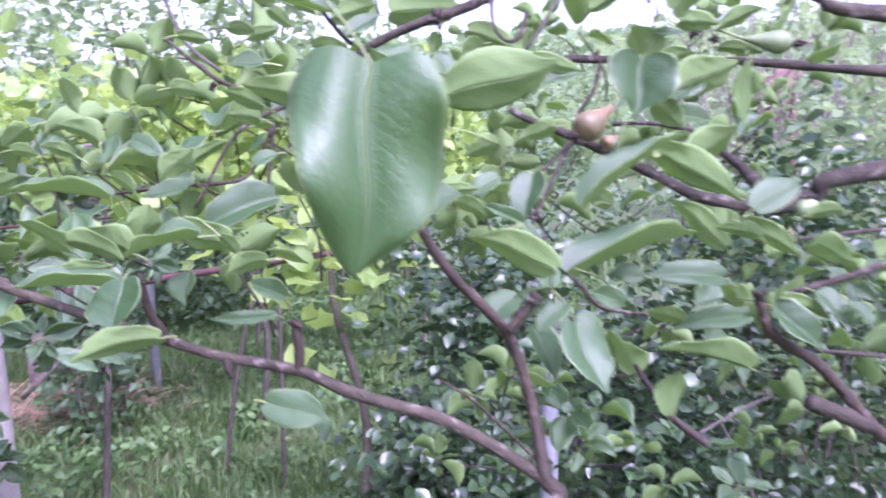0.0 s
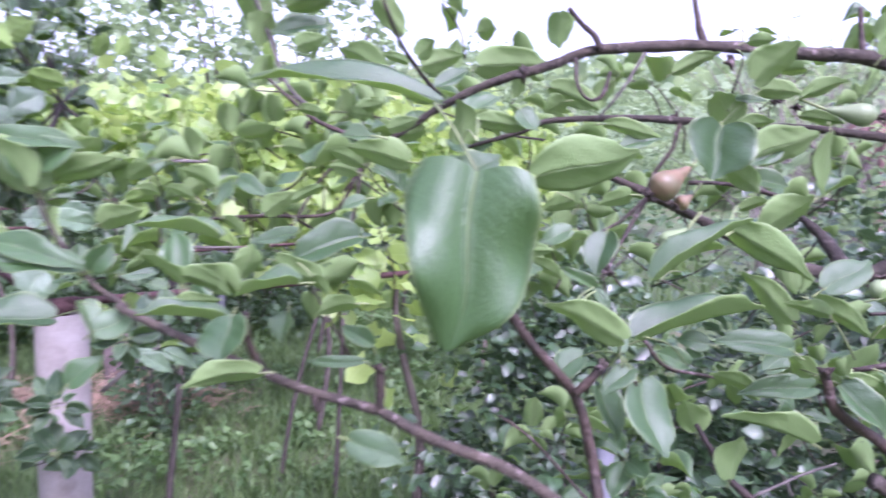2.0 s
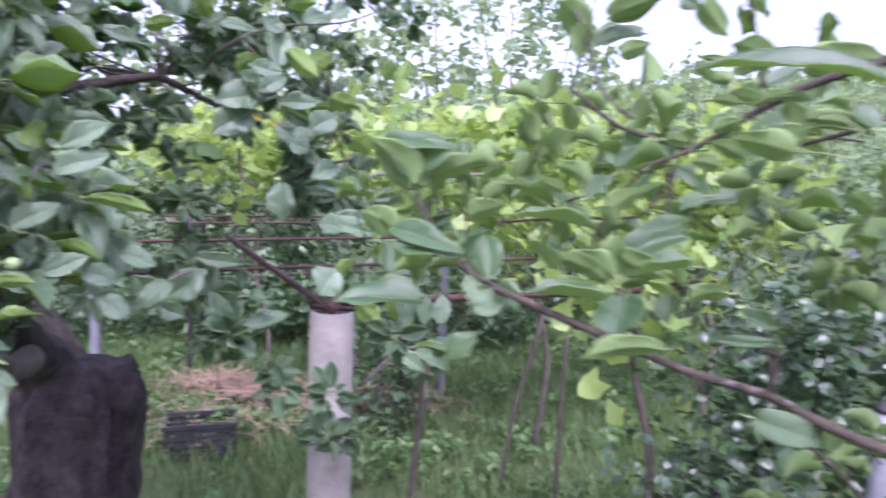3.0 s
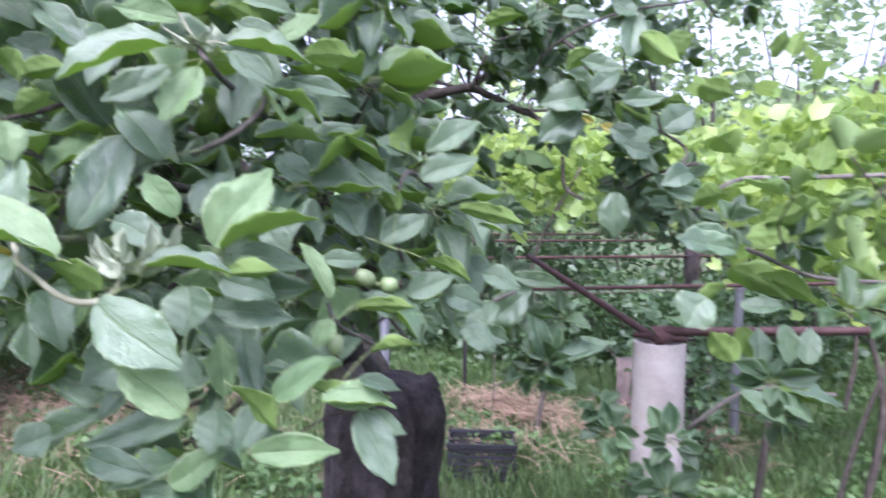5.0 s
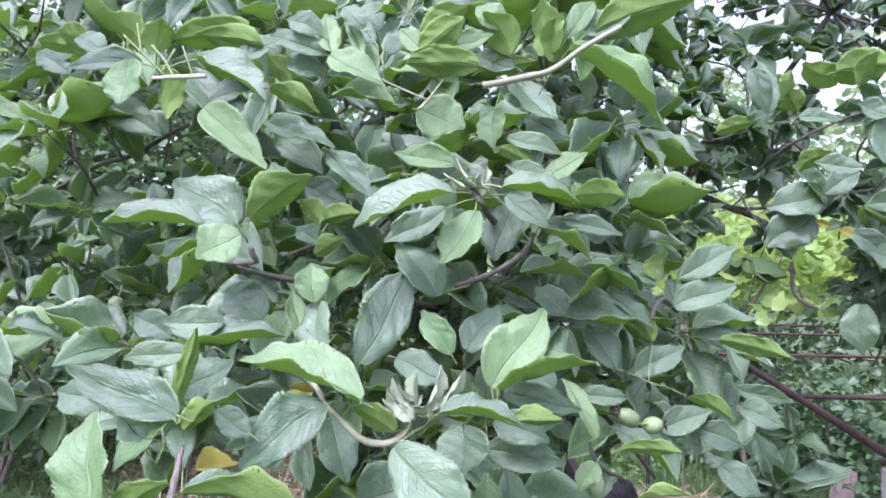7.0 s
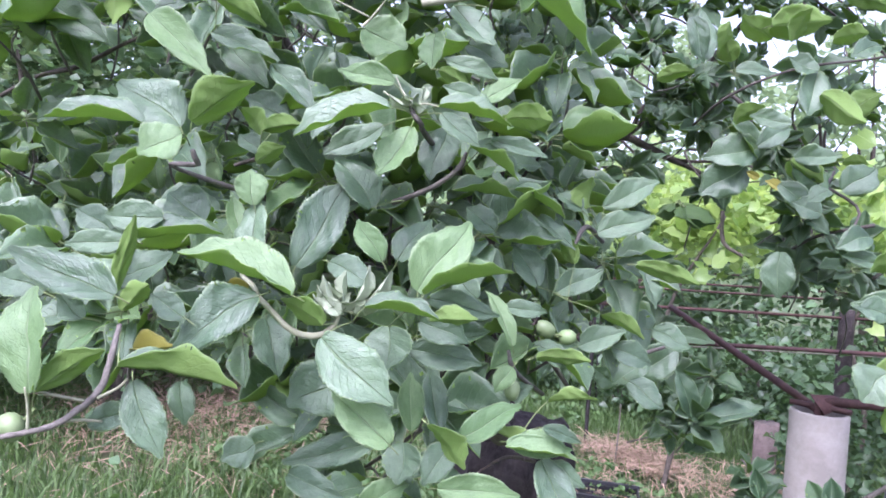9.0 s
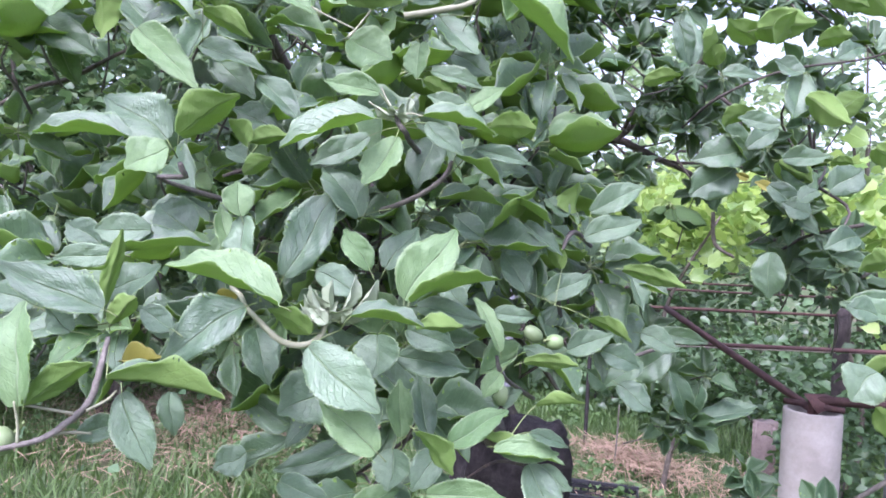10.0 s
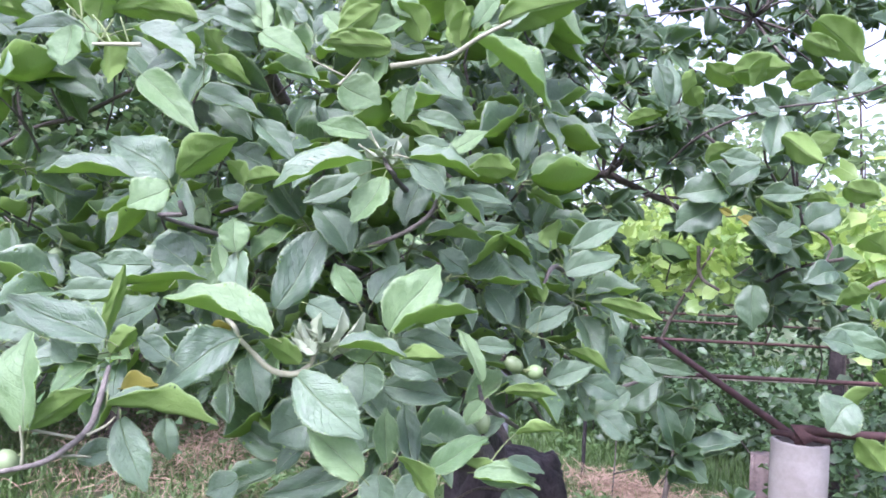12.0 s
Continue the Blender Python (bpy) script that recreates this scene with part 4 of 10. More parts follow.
branch("branch", [(0.170, 0.428, 1.425, 0.0038), (0.208, 0.436, 1.399, 0.0048), (0.620, 0.620, 1.270, 0.0220), (0.930, 0.740, 1.220, 0.0300)], BARK_PEAR, pear_tree, 10, 0.16)
branch("twig", [(0.105, 0.416, 1.561, 0.0020), (0.112, 0.420, 1.547, 0.0023), (0.122, 0.424, 1.531, 0.0025), (0.140, 0.433, 1.510, 0.0027), (0.150, 0.437, 1.495, 0.0027), (0.159, 0.439, 1.464, 0.0032), (0.165, 0.428, 1.429, 0.0034), (0.171, 0.428, 1.424, 0.0030)], BARK_RED, pear_tree, 8, 0.16)
branch("spur", [(0.148, 0.432, 1.502, 0.0023), (0.154, 0.431, 1.509, 0.0023), (0.160, 0.430, 1.517, 0.0019), (0.163, 0.430, 1.519, 0.0013)], BARK_RED, pear_tree, 8, 0.16)
branch("spur", [(0.042, 0.449, 1.479, 0.0027), (0.043, 0.448, 1.491, 0.0027), (0.042, 0.448, 1.501, 0.0025), (0.042, 0.448, 1.506, 0.0015)], BARK_RED, pear_tree, 8, 0.16)
branch("spur", [(0.003, 0.457, 1.483, 0.0032), (0.004, 0.455, 1.478, 0.0024), (0.006, 0.454, 1.474, 0.0011)], BARK_RED, pear_tree, 8, 0.16)
branch("spur", [(-0.030, 0.461, 1.493, 0.0028), (-0.036, 0.457, 1.508, 0.0024), (-0.037, 0.453, 1.520, 0.0019), (-0.037, 0.449, 1.529, 0.0015)], BARK_RED, pear_tree, 8, 0.16)
branch("limb", [(0.170, 0.760, 1.628, 0.0027), (0.188, 0.760, 1.618, 0.0034), (0.231, 0.771, 1.601, 0.0042), (0.288, 0.771, 1.574, 0.0046), (0.344, 0.766, 1.544, 0.0050), (0.409, 0.764, 1.531, 0.0068), (0.450, 0.757, 1.542, 0.0082), (0.489, 0.752, 1.562, 0.0092), (0.860, 0.760, 1.600, 0.0300)], BARK_PEAR, pear_tree, 10, 0.16)
branch("limb", [(0.394, 0.839, 1.583, 0.0034), (0.409, 0.818, 1.564, 0.0053), (0.418, 0.785, 1.538, 0.0067)], BARK_PEAR, pear_tree, 10, 0.16)
branch("bough", [(-0.123, 0.743, 1.545, 0.0014), (-0.082, 0.753, 1.613, 0.0017), (-0.032, 0.749, 1.638, 0.0027), (0.006, 0.744, 1.661, 0.0034), (0.031, 0.747, 1.678, 0.0037), (0.076, 0.752, 1.701, 0.0041), (0.132, 0.758, 1.719, 0.0047), (0.172, 0.762, 1.734, 0.0052), (0.226, 0.755, 1.736, 0.0052), (0.268, 0.748, 1.736, 0.0054), (0.351, 0.752, 1.731, 0.0062), (0.406, 0.745, 1.726, 0.0064), (0.439, 0.735, 1.713, 0.0067), (0.475, 0.725, 1.696, 0.0072), (0.840, 0.740, 1.660, 0.0300)], BARK_PEAR, pear_tree, 10, 0.16)
branch("bough", [(0.056, 0.765, 1.641, 0.0017), (0.106, 0.759, 1.656, 0.0025), (0.137, 0.762, 1.668, 0.0029), (0.208, 0.757, 1.671, 0.0032), (0.253, 0.760, 1.670, 0.0037), (0.309, 0.763, 1.668, 0.0034), (0.375, 0.756, 1.664, 0.0035), (0.430, 0.749, 1.657, 0.0043), (0.482, 0.731, 1.649, 0.0047), (0.820, 0.720, 1.620, 0.0250)], BARK_PEAR, pear_tree, 10, 0.16)
branch("twig", [(-0.181, 0.840, 1.717, 0.0017), (-0.141, 0.828, 1.685, 0.0024), (-0.114, 0.818, 1.667, 0.0025), (-0.076, 0.798, 1.653, 0.0025), (-0.032, 0.749, 1.637, 0.0023)], BARK_RED, pear_tree, 8, 0.16)
branch("twig", [(-0.048, 0.756, 1.622, 0.0019), (-0.052, 0.752, 1.587, 0.0017), (-0.057, 0.748, 1.548, 0.0014)], BARK_RED, pear_tree, 8, 0.16)
branch("twig", [(-0.048, 0.756, 1.622, 0.0017), (-0.074, 0.760, 1.576, 0.0016), (-0.106, 0.757, 1.567, 0.0018), (-0.147, 0.764, 1.566, 0.0018), (-0.200, 0.781, 1.561, 0.0018), (-0.247, 0.797, 1.555, 0.0017)], BARK_RED, pear_tree, 8, 0.16)
branch("twig", [(0.032, 0.728, 1.686, 0.0022), (0.027, 0.688, 1.691, 0.0020), (0.025, 0.628, 1.697, 0.0018), (0.022, 0.588, 1.705, 0.0015), (0.019, 0.559, 1.718, 0.0013), (0.013, 0.551, 1.735, 0.0011)], BARK_RED, pear_tree, 8, 0.16)
branch("twig", [(0.177, 0.752, 1.733, 0.0033), (0.171, 0.753, 1.746, 0.0029), (0.160, 0.753, 1.755, 0.0026), (0.146, 0.744, 1.768, 0.0022)], BARK_RED, pear_tree, 8, 0.16)
branch("twig", [(0.269, 0.748, 1.736, 0.0040), (0.263, 0.749, 1.753, 0.0033), (0.258, 0.752, 1.778, 0.0025)], BARK_RED, pear_tree, 8, 0.16)
branch("twig", [(0.402, 0.745, 1.727, 0.0032), (0.400, 0.747, 1.746, 0.0025), (0.398, 0.749, 1.770, 0.0021)], BARK_RED, pear_tree, 8, 0.16)
branch("dead_twig", [(0.155, 0.750, 1.724, 0.0022), (0.157, 0.737, 1.698, 0.0016), (0.168, 0.736, 1.685, 0.0014), (0.180, 0.737, 1.690, 0.0022), (0.186, 0.740, 1.711, 0.0016)], BARK_RED, pear_tree, 8, 0.16)
branch("twig", [(0.218, 0.754, 1.731, 0.0017), (0.199, 0.749, 1.697, 0.0015), (0.176, 0.755, 1.667, 0.0013)], BARK_GREY, pear_tree, 8, 0.16)
branch("twig", [(0.254, 0.760, 1.669, 0.0022), (0.247, 0.756, 1.643, 0.0019), (0.232, 0.753, 1.620, 0.0019), (0.230, 0.761, 1.601, 0.0023)], BARK_RED, pear_tree, 8, 0.16)
branch("twig", [(0.230, 0.761, 1.601, 0.0023), (0.213, 0.727, 1.578, 0.0020), (0.196, 0.703, 1.551, 0.0018), (0.188, 0.690, 1.534, 0.0015)], BARK_RED, pear_tree, 8, 0.16)
branch("twig", [(0.227, 0.760, 1.597, 0.0017), (0.203, 0.746, 1.575, 0.0017), (0.177, 0.733, 1.561, 0.0011)], BARK_RED, pear_tree, 8, 0.16)
branch("twig", [(0.272, 0.795, 1.613, 0.0020), (0.315, 0.797, 1.612, 0.0020), (0.392, 0.820, 1.596, 0.0023)], BARK_RED, pear_tree, 8, 0.16)
branch("spur", [(0.306, 0.532, 1.498, 0.0025), (0.308, 0.531, 1.490, 0.0031), (0.317, 0.535, 1.471, 0.0035), (0.351, 0.549, 1.448, 0.0035), (0.378, 0.558, 1.421, 0.0040), (0.423, 0.576, 1.380, 0.0050), (0.500, 0.580, 1.360, 0.0120), (0.660, 0.600, 1.280, 0.0220)], BARK_RED, pear_tree, 8, 0.16)
branch("spur", [(0.351, 0.556, 1.420, 0.0053), (0.371, 0.556, 1.411, 0.0056), (0.394, 0.562, 1.399, 0.0056)], BARK_PEAR, pear_tree, 8, 0.16)
branch("twig", [(0.345, 0.583, 1.486, 0.0019), (0.372, 0.576, 1.495, 0.0023), (0.402, 0.569, 1.507, 0.0027)], BARK_RED, pear_tree, 8, 0.16)
branch("twig", [(0.386, 0.621, 1.435, 0.0018), (0.439, 0.623, 1.429, 0.0018)], BARK_RED, pear_tree, 8, 0.16)
branch("twig", [(0.263, 0.661, 1.414, 0.0020), (0.285, 0.639, 1.380, 0.0029), (0.312, 0.628, 1.359, 0.0031)], BARK_RED, pear_tree, 8, 0.16)
branch("twig", [(0.390, 0.903, 1.250, 0.0019), (0.445, 0.909, 1.279, 0.0017), (0.484, 0.913, 1.295, 0.0012)], BARK_GREY, pear_tree, 8, 0.16)
branch("twig", [(0.192, 0.617, 1.507, 0.0011), (0.211, 0.616, 1.490, 0.0015), (0.227, 0.615, 1.472, 0.0014), (0.260, 0.636, 1.462, 0.0013), (0.306, 0.668, 1.448, 0.0012)], BARK_RED, pear_tree, 8, 0.16)
branch("twig", [(0.088, 0.990, 1.296, 0.0019), (0.132, 0.990, 1.267, 0.0022), (0.184, 0.987, 1.216, 0.0024), (0.213, 0.986, 1.187, 0.0024)], BARK_RED, pear_tree, 8, 0.16)
branch("twig", [(0.383, 0.649, 1.515, 0.0013), (0.413, 0.651, 1.518, 0.0016), (0.451, 0.654, 1.521, 0.0017)], BARK_RED, pear_tree, 8, 0.16)
branch("twig", [(-0.090, 0.745, 1.668, 0.0018), (-0.120, 0.740, 1.695, 0.0018), (-0.136, 0.739, 1.736, 0.0020), (-0.149, 0.729, 1.776, 0.0018)], BARK_GREY, pear_tree, 8, 0.16)
leaf(pear_tree, (0.104, 0.308, 1.611), (0.096, 0.306, 1.551), (0.17, -0.99, 0.01), 0.045, PEAR_TOP, kind="heart", style="heart", spur=(0.085, 0.338, 1.636))
leaf(pear_tree, (-0.218, 0.525, 1.593), (-0.249, 0.499, 1.628), (-0.39, 0.87, 0.30), 0.030, PEAR_UNDER, style="fold", spur=(-0.221, 0.529, 1.588))
leaf(pear_tree, (-0.219, 0.526, 1.612), (-0.189, 0.526, 1.626), (-0.10, -0.98, 0.18), 0.026, PEAR_TOP, style="arch", spur=(-0.220, 0.527, 1.601))
leaf(pear_tree, (-0.225, 0.524, 1.602), (-0.244, 0.521, 1.631), (0.73, -0.53, 0.43), 0.029, PEAR_TOP, style="flat", spur=(-0.221, 0.529, 1.588))
leaf(pear_tree, (-0.175, 0.501, 1.543), (-0.220, 0.478, 1.548), (0.33, -0.49, 0.81), 0.028, PEAR_TOP, style="flat", spur=(-0.178, 0.510, 1.536))
leaf(pear_tree, (-0.225, 0.499, 1.560), (-0.243, 0.474, 1.571), (-0.80, 0.60, 0.03), 0.020, PEAR_UNDER, style="flat", spur=(-0.178, 0.510, 1.536))
leaf(pear_tree, (-0.172, 0.512, 1.540), (-0.160, 0.517, 1.559), (0.41, -0.91, -0.02), 0.018, PEAR_TOP, style="fold", spur=(-0.178, 0.510, 1.536))
leaf(pear_tree, (-0.165, 0.491, 1.521), (-0.150, 0.482, 1.498), (0.76, -0.31, 0.58), 0.016, PEAR_TOP, style="fold", spur=(-0.154, 0.494, 1.519))
leaf(pear_tree, (-0.229, 0.544, 1.497), (-0.286, 0.507, 1.495), (0.24, -0.43, 0.87), 0.038, PEAR_TOP, style="flat", spur=(-0.140, 0.498, 1.517))
leaf(pear_tree, (-0.114, 0.727, 1.768), (-0.062, 0.723, 1.785), (-0.08, 0.87, 0.49), 0.031, PEAR_UNDER, style="arch", spur=(-0.151, 0.735, 1.742))
leaf(pear_tree, (-0.031, 0.688, 1.761), (-0.044, 0.685, 1.772), (0.09, -0.99, -0.14), 0.019, PEAR_TOP, style="flat", spur=(-0.028, 0.697, 1.756))
leaf(pear_tree, (0.077, 0.381, 1.641), (-0.004, 0.377, 1.649), (0.08, -0.51, 0.86), 0.018, PEAR_TOP, style="arch")
leaf(pear_tree, (-0.138, 0.727, 1.759), (-0.148, 0.736, 1.729), (-0.65, 0.75, -0.10), 0.027, PEAR_UNDER, style="flat", spur=(-0.132, 0.729, 1.770))
leaf(pear_tree, (-0.111, 0.768, 1.762), (-0.143, 0.758, 1.744), (-0.18, -0.89, 0.43), 0.023, PEAR_TOP, style="fold", spur=(-0.104, 0.773, 1.764))
leaf(pear_tree, (-0.096, 0.697, 1.724), (-0.069, 0.699, 1.733), (-0.32, 0.88, 0.35), 0.019, PEAR_UNDER, style="flat", spur=(-0.104, 0.699, 1.720))
leaf(pear_tree, (0.033, 0.475, 1.670), (0.009, 0.473, 1.680), (0.17, 0.88, 0.45), 0.019, PEAR_UNDER, style="flat", spur=(0.002, 0.727, 1.681))
leaf(pear_tree, (-0.029, 0.690, 1.709), (-0.009, 0.692, 1.695), (0.38, 0.82, 0.43), 0.015, PEAR_UNDER, style="flat", spur=(-0.036, 0.693, 1.712))
leaf(pear_tree, (0.005, 0.419, 1.641), (0.018, 0.422, 1.639), (0.19, 0.86, 0.47), 0.007, PEAR_UNDER, style="flat", spur=(-0.003, 0.421, 1.640))
leaf(pear_tree, (0.040, 0.380, 1.636), (0.050, 0.382, 1.635), (0.12, 0.89, 0.44), 0.006, PEAR_UNDER, style="flat", spur=(0.032, 0.381, 1.636))
leaf(pear_tree, (0.028, 0.445, 1.644), (0.043, 0.446, 1.648), (-0.25, 0.84, 0.49), 0.008, PEAR_UNDER, style="flat", spur=(0.020, 0.447, 1.639))
leaf(pear_tree, (-0.108, 0.518, 1.636), (-0.101, 0.522, 1.617), (0.45, 0.86, 0.24), 0.017, PEAR_UNDER, style="flat", spur=(-0.115, 0.523, 1.648))
leaf(pear_tree, (0.039, 0.426, 1.629), (0.025, 0.423, 1.628), (-0.05, -0.82, 0.58), 0.010, PEAR_TOP, style="fold", spur=(0.047, 0.431, 1.628))
leaf(pear_tree, (0.047, 0.488, 1.618), (0.012, 0.480, 1.626), (0.07, 0.86, 0.50), 0.019, PEAR_UNDER, style="flat", spur=(0.077, 0.461, 1.612))
leaf(pear_tree, (-0.025, 0.477, 1.625), (-0.010, 0.478, 1.623), (0.12, 0.89, 0.44), 0.011, PEAR_UNDER, style="flat", spur=(-0.033, 0.480, 1.624))
leaf(pear_tree, (0.019, 0.490, 1.616), (-0.001, 0.485, 1.624), (0.08, 0.89, 0.44), 0.012, PEAR_UNDER, style="flat", spur=(0.026, 0.495, 1.611))
leaf(pear_tree, (0.003, 0.537, 1.612), (-0.015, 0.535, 1.615), (0.04, 0.93, 0.36), 0.014, PEAR_UNDER, style="arch", spur=(0.011, 0.541, 1.608))
leaf(pear_tree, (0.004, 0.757, 1.727), (0.021, 0.758, 1.742), (-0.46, 0.80, 0.39), 0.022, PEAR_UNDER, style="arch", spur=(0.002, 0.727, 1.681))
leaf(pear_tree, (-0.003, 0.832, 1.730), (0.041, 0.835, 1.742), (-0.10, 0.89, 0.44), 0.026, PEAR_UNDER, style="arch", spur=(0.002, 0.727, 1.681))
leaf(pear_tree, (-0.001, 0.743, 1.717), (-0.033, 0.742, 1.726), (0.20, 0.82, 0.54), 0.011, PEAR_UNDER, style="arch", spur=(0.002, 0.727, 1.681))
leaf(pear_tree, (0.068, 0.696, 1.737), (0.084, 0.696, 1.739), (0.02, 0.75, 0.66), 0.023, PEAR_UNDER, style="arch", spur=(0.060, 0.699, 1.734))
leaf(pear_tree, (0.065, 0.765, 1.719), (0.133, 0.772, 1.720), (-0.03, 0.87, 0.49), 0.038, PEAR_UNDER, style="arch", spur=(0.056, 0.768, 1.717))
leaf(pear_tree, (0.136, 0.724, 1.759), (0.139, 0.729, 1.729), (0.54, 0.84, 0.02), 0.029, PEAR_UNDER, style="flat", spur=(0.134, 0.728, 1.771))
leaf(pear_tree, (0.055, 0.723, 1.707), (0.025, 0.711, 1.691), (-0.13, -0.85, 0.51), 0.018, PEAR_TOP, style="droop", spur=(0.061, 0.729, 1.709))
leaf(pear_tree, (0.001, 0.721, 1.685), (0.032, 0.728, 1.679), (0.18, 0.75, 0.63), 0.019, PEAR_UNDER, style="flat", spur=(0.002, 0.727, 1.681))
leaf(pear_tree, (-0.011, 0.709, 1.653), (0.015, 0.712, 1.663), (-0.37, 0.84, 0.40), 0.016, PEAR_UNDER, style="flat", spur=(-0.005, 0.717, 1.666))
leaf(pear_tree, (0.052, 0.741, 1.645), (0.047, 0.738, 1.684), (0.55, 0.83, -0.08), 0.038, PEAR_UNDER, style="flat", spur=(0.085, 0.520, 1.633))
leaf(pear_tree, (0.068, 0.731, 1.664), (0.117, 0.734, 1.659), (0.02, 0.86, 0.51), 0.020, PEAR_UNDER, style="flat", spur=(0.085, 0.520, 1.633))
leaf(pear_tree, (0.107, 0.733, 1.674), (0.123, 0.723, 1.655), (0.39, -0.87, 0.31), 0.023, PEAR_TOP, style="droop", spur=(0.102, 0.739, 1.677))
leaf(pear_tree, (0.134, 0.749, 1.697), (0.179, 0.751, 1.677), (0.18, 0.87, 0.46), 0.026, PEAR_UNDER, style="arch", spur=(0.126, 0.752, 1.698))
leaf(pear_tree, (0.147, 0.737, 1.683), (0.127, 0.738, 1.672), (-0.33, 0.74, 0.58), 0.023, PEAR_UNDER, style="flat", spur=(0.154, 0.740, 1.685))
leaf(pear_tree, (0.124, 0.409, 1.611), (0.170, 0.413, 1.624), (-0.15, 0.88, 0.45), 0.027, PEAR_UNDER, style="flat", spur=(0.116, 0.644, 1.608))
leaf(pear_tree, (0.188, 0.631, 1.638), (0.219, 0.639, 1.645), (-0.27, -0.75, 0.60), 0.015, PEAR_TOP, style="flat", spur=(0.180, 0.633, 1.634))
leaf(pear_tree, (0.175, 0.628, 1.654), (0.215, 0.628, 1.645), (0.04, 0.84, 0.54), 0.015, PEAR_UNDER, style="flat", spur=(0.167, 0.632, 1.654))
leaf(pear_tree, (0.093, 0.388, 1.611), (0.107, 0.393, 1.620), (-0.15, -0.87, 0.48), 0.015, PEAR_TOP, style="flat", spur=(0.077, 0.461, 1.612))
leaf(pear_tree, (0.300, 0.695, 1.699), (0.331, 0.690, 1.729), (-0.42, 0.75, 0.52), 0.040, PEAR_UNDER, style="flat", spur=(0.294, 0.699, 1.691))
leaf(pear_tree, (0.294, 0.701, 1.731), (0.316, 0.701, 1.733), (-0.21, 0.77, 0.60), 0.013, PEAR_UNDER, style="flat", spur=(0.286, 0.704, 1.728))
leaf(pear_tree, (0.293, 0.711, 1.722), (0.303, 0.704, 1.700), (0.53, -0.67, 0.51), 0.019, PEAR_TOP, style="arch", spur=(0.289, 0.717, 1.727))
leaf(pear_tree, (0.244, 0.744, 1.712), (0.282, 0.741, 1.729), (-0.29, 0.82, 0.49), 0.018, PEAR_UNDER, style="arch", spur=(0.236, 0.748, 1.707))
leaf(pear_tree, (0.312, 0.721, 1.694), (0.347, 0.722, 1.691), (-0.04, 0.89, 0.46), 0.019, PEAR_UNDER, style="arch", spur=(0.279, 0.723, 1.662))
leaf(pear_tree, (0.347, 0.721, 1.689), (0.384, 0.724, 1.703), (-0.28, 0.80, 0.52), 0.018, PEAR_UNDER, style="arch", spur=(0.339, 0.724, 1.684))
leaf(pear_tree, (0.290, 0.731, 1.664), (0.275, 0.721, 1.692), (0.55, 0.81, 0.22), 0.035, PEAR_UNDER, style="arch", spur=(0.279, 0.723, 1.662))
leaf(pear_tree, (0.292, 0.719, 1.685), (0.320, 0.718, 1.683), (0.10, -0.82, 0.57), 0.008, PEAR_TOP, style="flat", spur=(0.286, 0.721, 1.675))
leaf(pear_tree, (0.290, 0.709, 1.658), (0.323, 0.712, 1.667), (-0.18, 0.79, 0.59), 0.020, PEAR_UNDER, style="arch", spur=(0.285, 0.715, 1.660))
leaf(pear_tree, (0.271, 0.679, 1.658), (0.263, 0.668, 1.615), (-0.03, -0.99, 0.13), 0.058, PEAR_TOP, style="cup", spur=(0.272, 0.684, 1.663))
leaf(pear_tree, (0.307, 0.700, 1.638), (0.356, 0.703, 1.657), (-0.38, 0.88, 0.30), 0.036, PEAR_UNDER, style="flat", spur=(0.279, 0.723, 1.662))
leaf(pear_tree, (0.326, 0.708, 1.642), (0.297, 0.697, 1.629), (-0.18, -0.86, 0.48), 0.017, PEAR_TOP, style="droop", spur=(0.333, 0.714, 1.643))
leaf(pear_tree, (0.370, 0.715, 1.656), (0.374, 0.728, 1.604), (-0.62, 0.78, -0.00), 0.028, PEAR_UNDER, style="flat", spur=(0.368, 0.718, 1.668))
leaf(pear_tree, (0.320, 0.746, 1.617), (0.348, 0.742, 1.612), (0.30, -0.85, 0.42), 0.021, PEAR_TOP, style="fold", spur=(0.312, 0.750, 1.616))
leaf(pear_tree, (0.291, 0.711, 1.624), (0.315, 0.715, 1.605), (0.41, 0.86, 0.31), 0.024, PEAR_UNDER, style="arch", spur=(0.279, 0.723, 1.662))
leaf(pear_tree, (0.401, 0.668, 1.710), (0.437, 0.674, 1.702), (0.08, 0.84, 0.53), 0.024, PEAR_UNDER, style="arch", spur=(0.393, 0.670, 1.710))
leaf(pear_tree, (0.398, 0.698, 1.720), (0.418, 0.697, 1.743), (-0.58, 0.76, 0.28), 0.023, PEAR_UNDER, style="arch", spur=(0.393, 0.702, 1.711))
leaf(pear_tree, (0.431, 0.672, 1.729), (0.409, 0.672, 1.719), (-0.23, 0.80, 0.55), 0.022, PEAR_UNDER, style="arch", spur=(0.438, 0.675, 1.730))
leaf(pear_tree, (0.353, 0.737, 1.674), (0.388, 0.736, 1.668), (0.01, 0.82, 0.58), 0.014, PEAR_UNDER, style="flat", spur=(0.345, 0.741, 1.674))
leaf(pear_tree, (-0.075, 0.496, 1.567), (-0.128, 0.491, 1.573), (0.12, -0.08, 0.99), 0.020, PEAR_TOP, style="fold", spur=(-0.077, 0.500, 1.573))
leaf(pear_tree, (-0.080, 0.504, 1.599), (-0.103, 0.502, 1.610), (0.12, 0.87, 0.48), 0.016, PEAR_UNDER, style="arch", spur=(-0.080, 0.504, 1.590))
leaf(pear_tree, (-0.076, 0.500, 1.588), (-0.071, 0.508, 1.605), (-0.32, -0.72, 0.62), 0.016, PEAR_TOP, style="droop", spur=(-0.080, 0.504, 1.580))
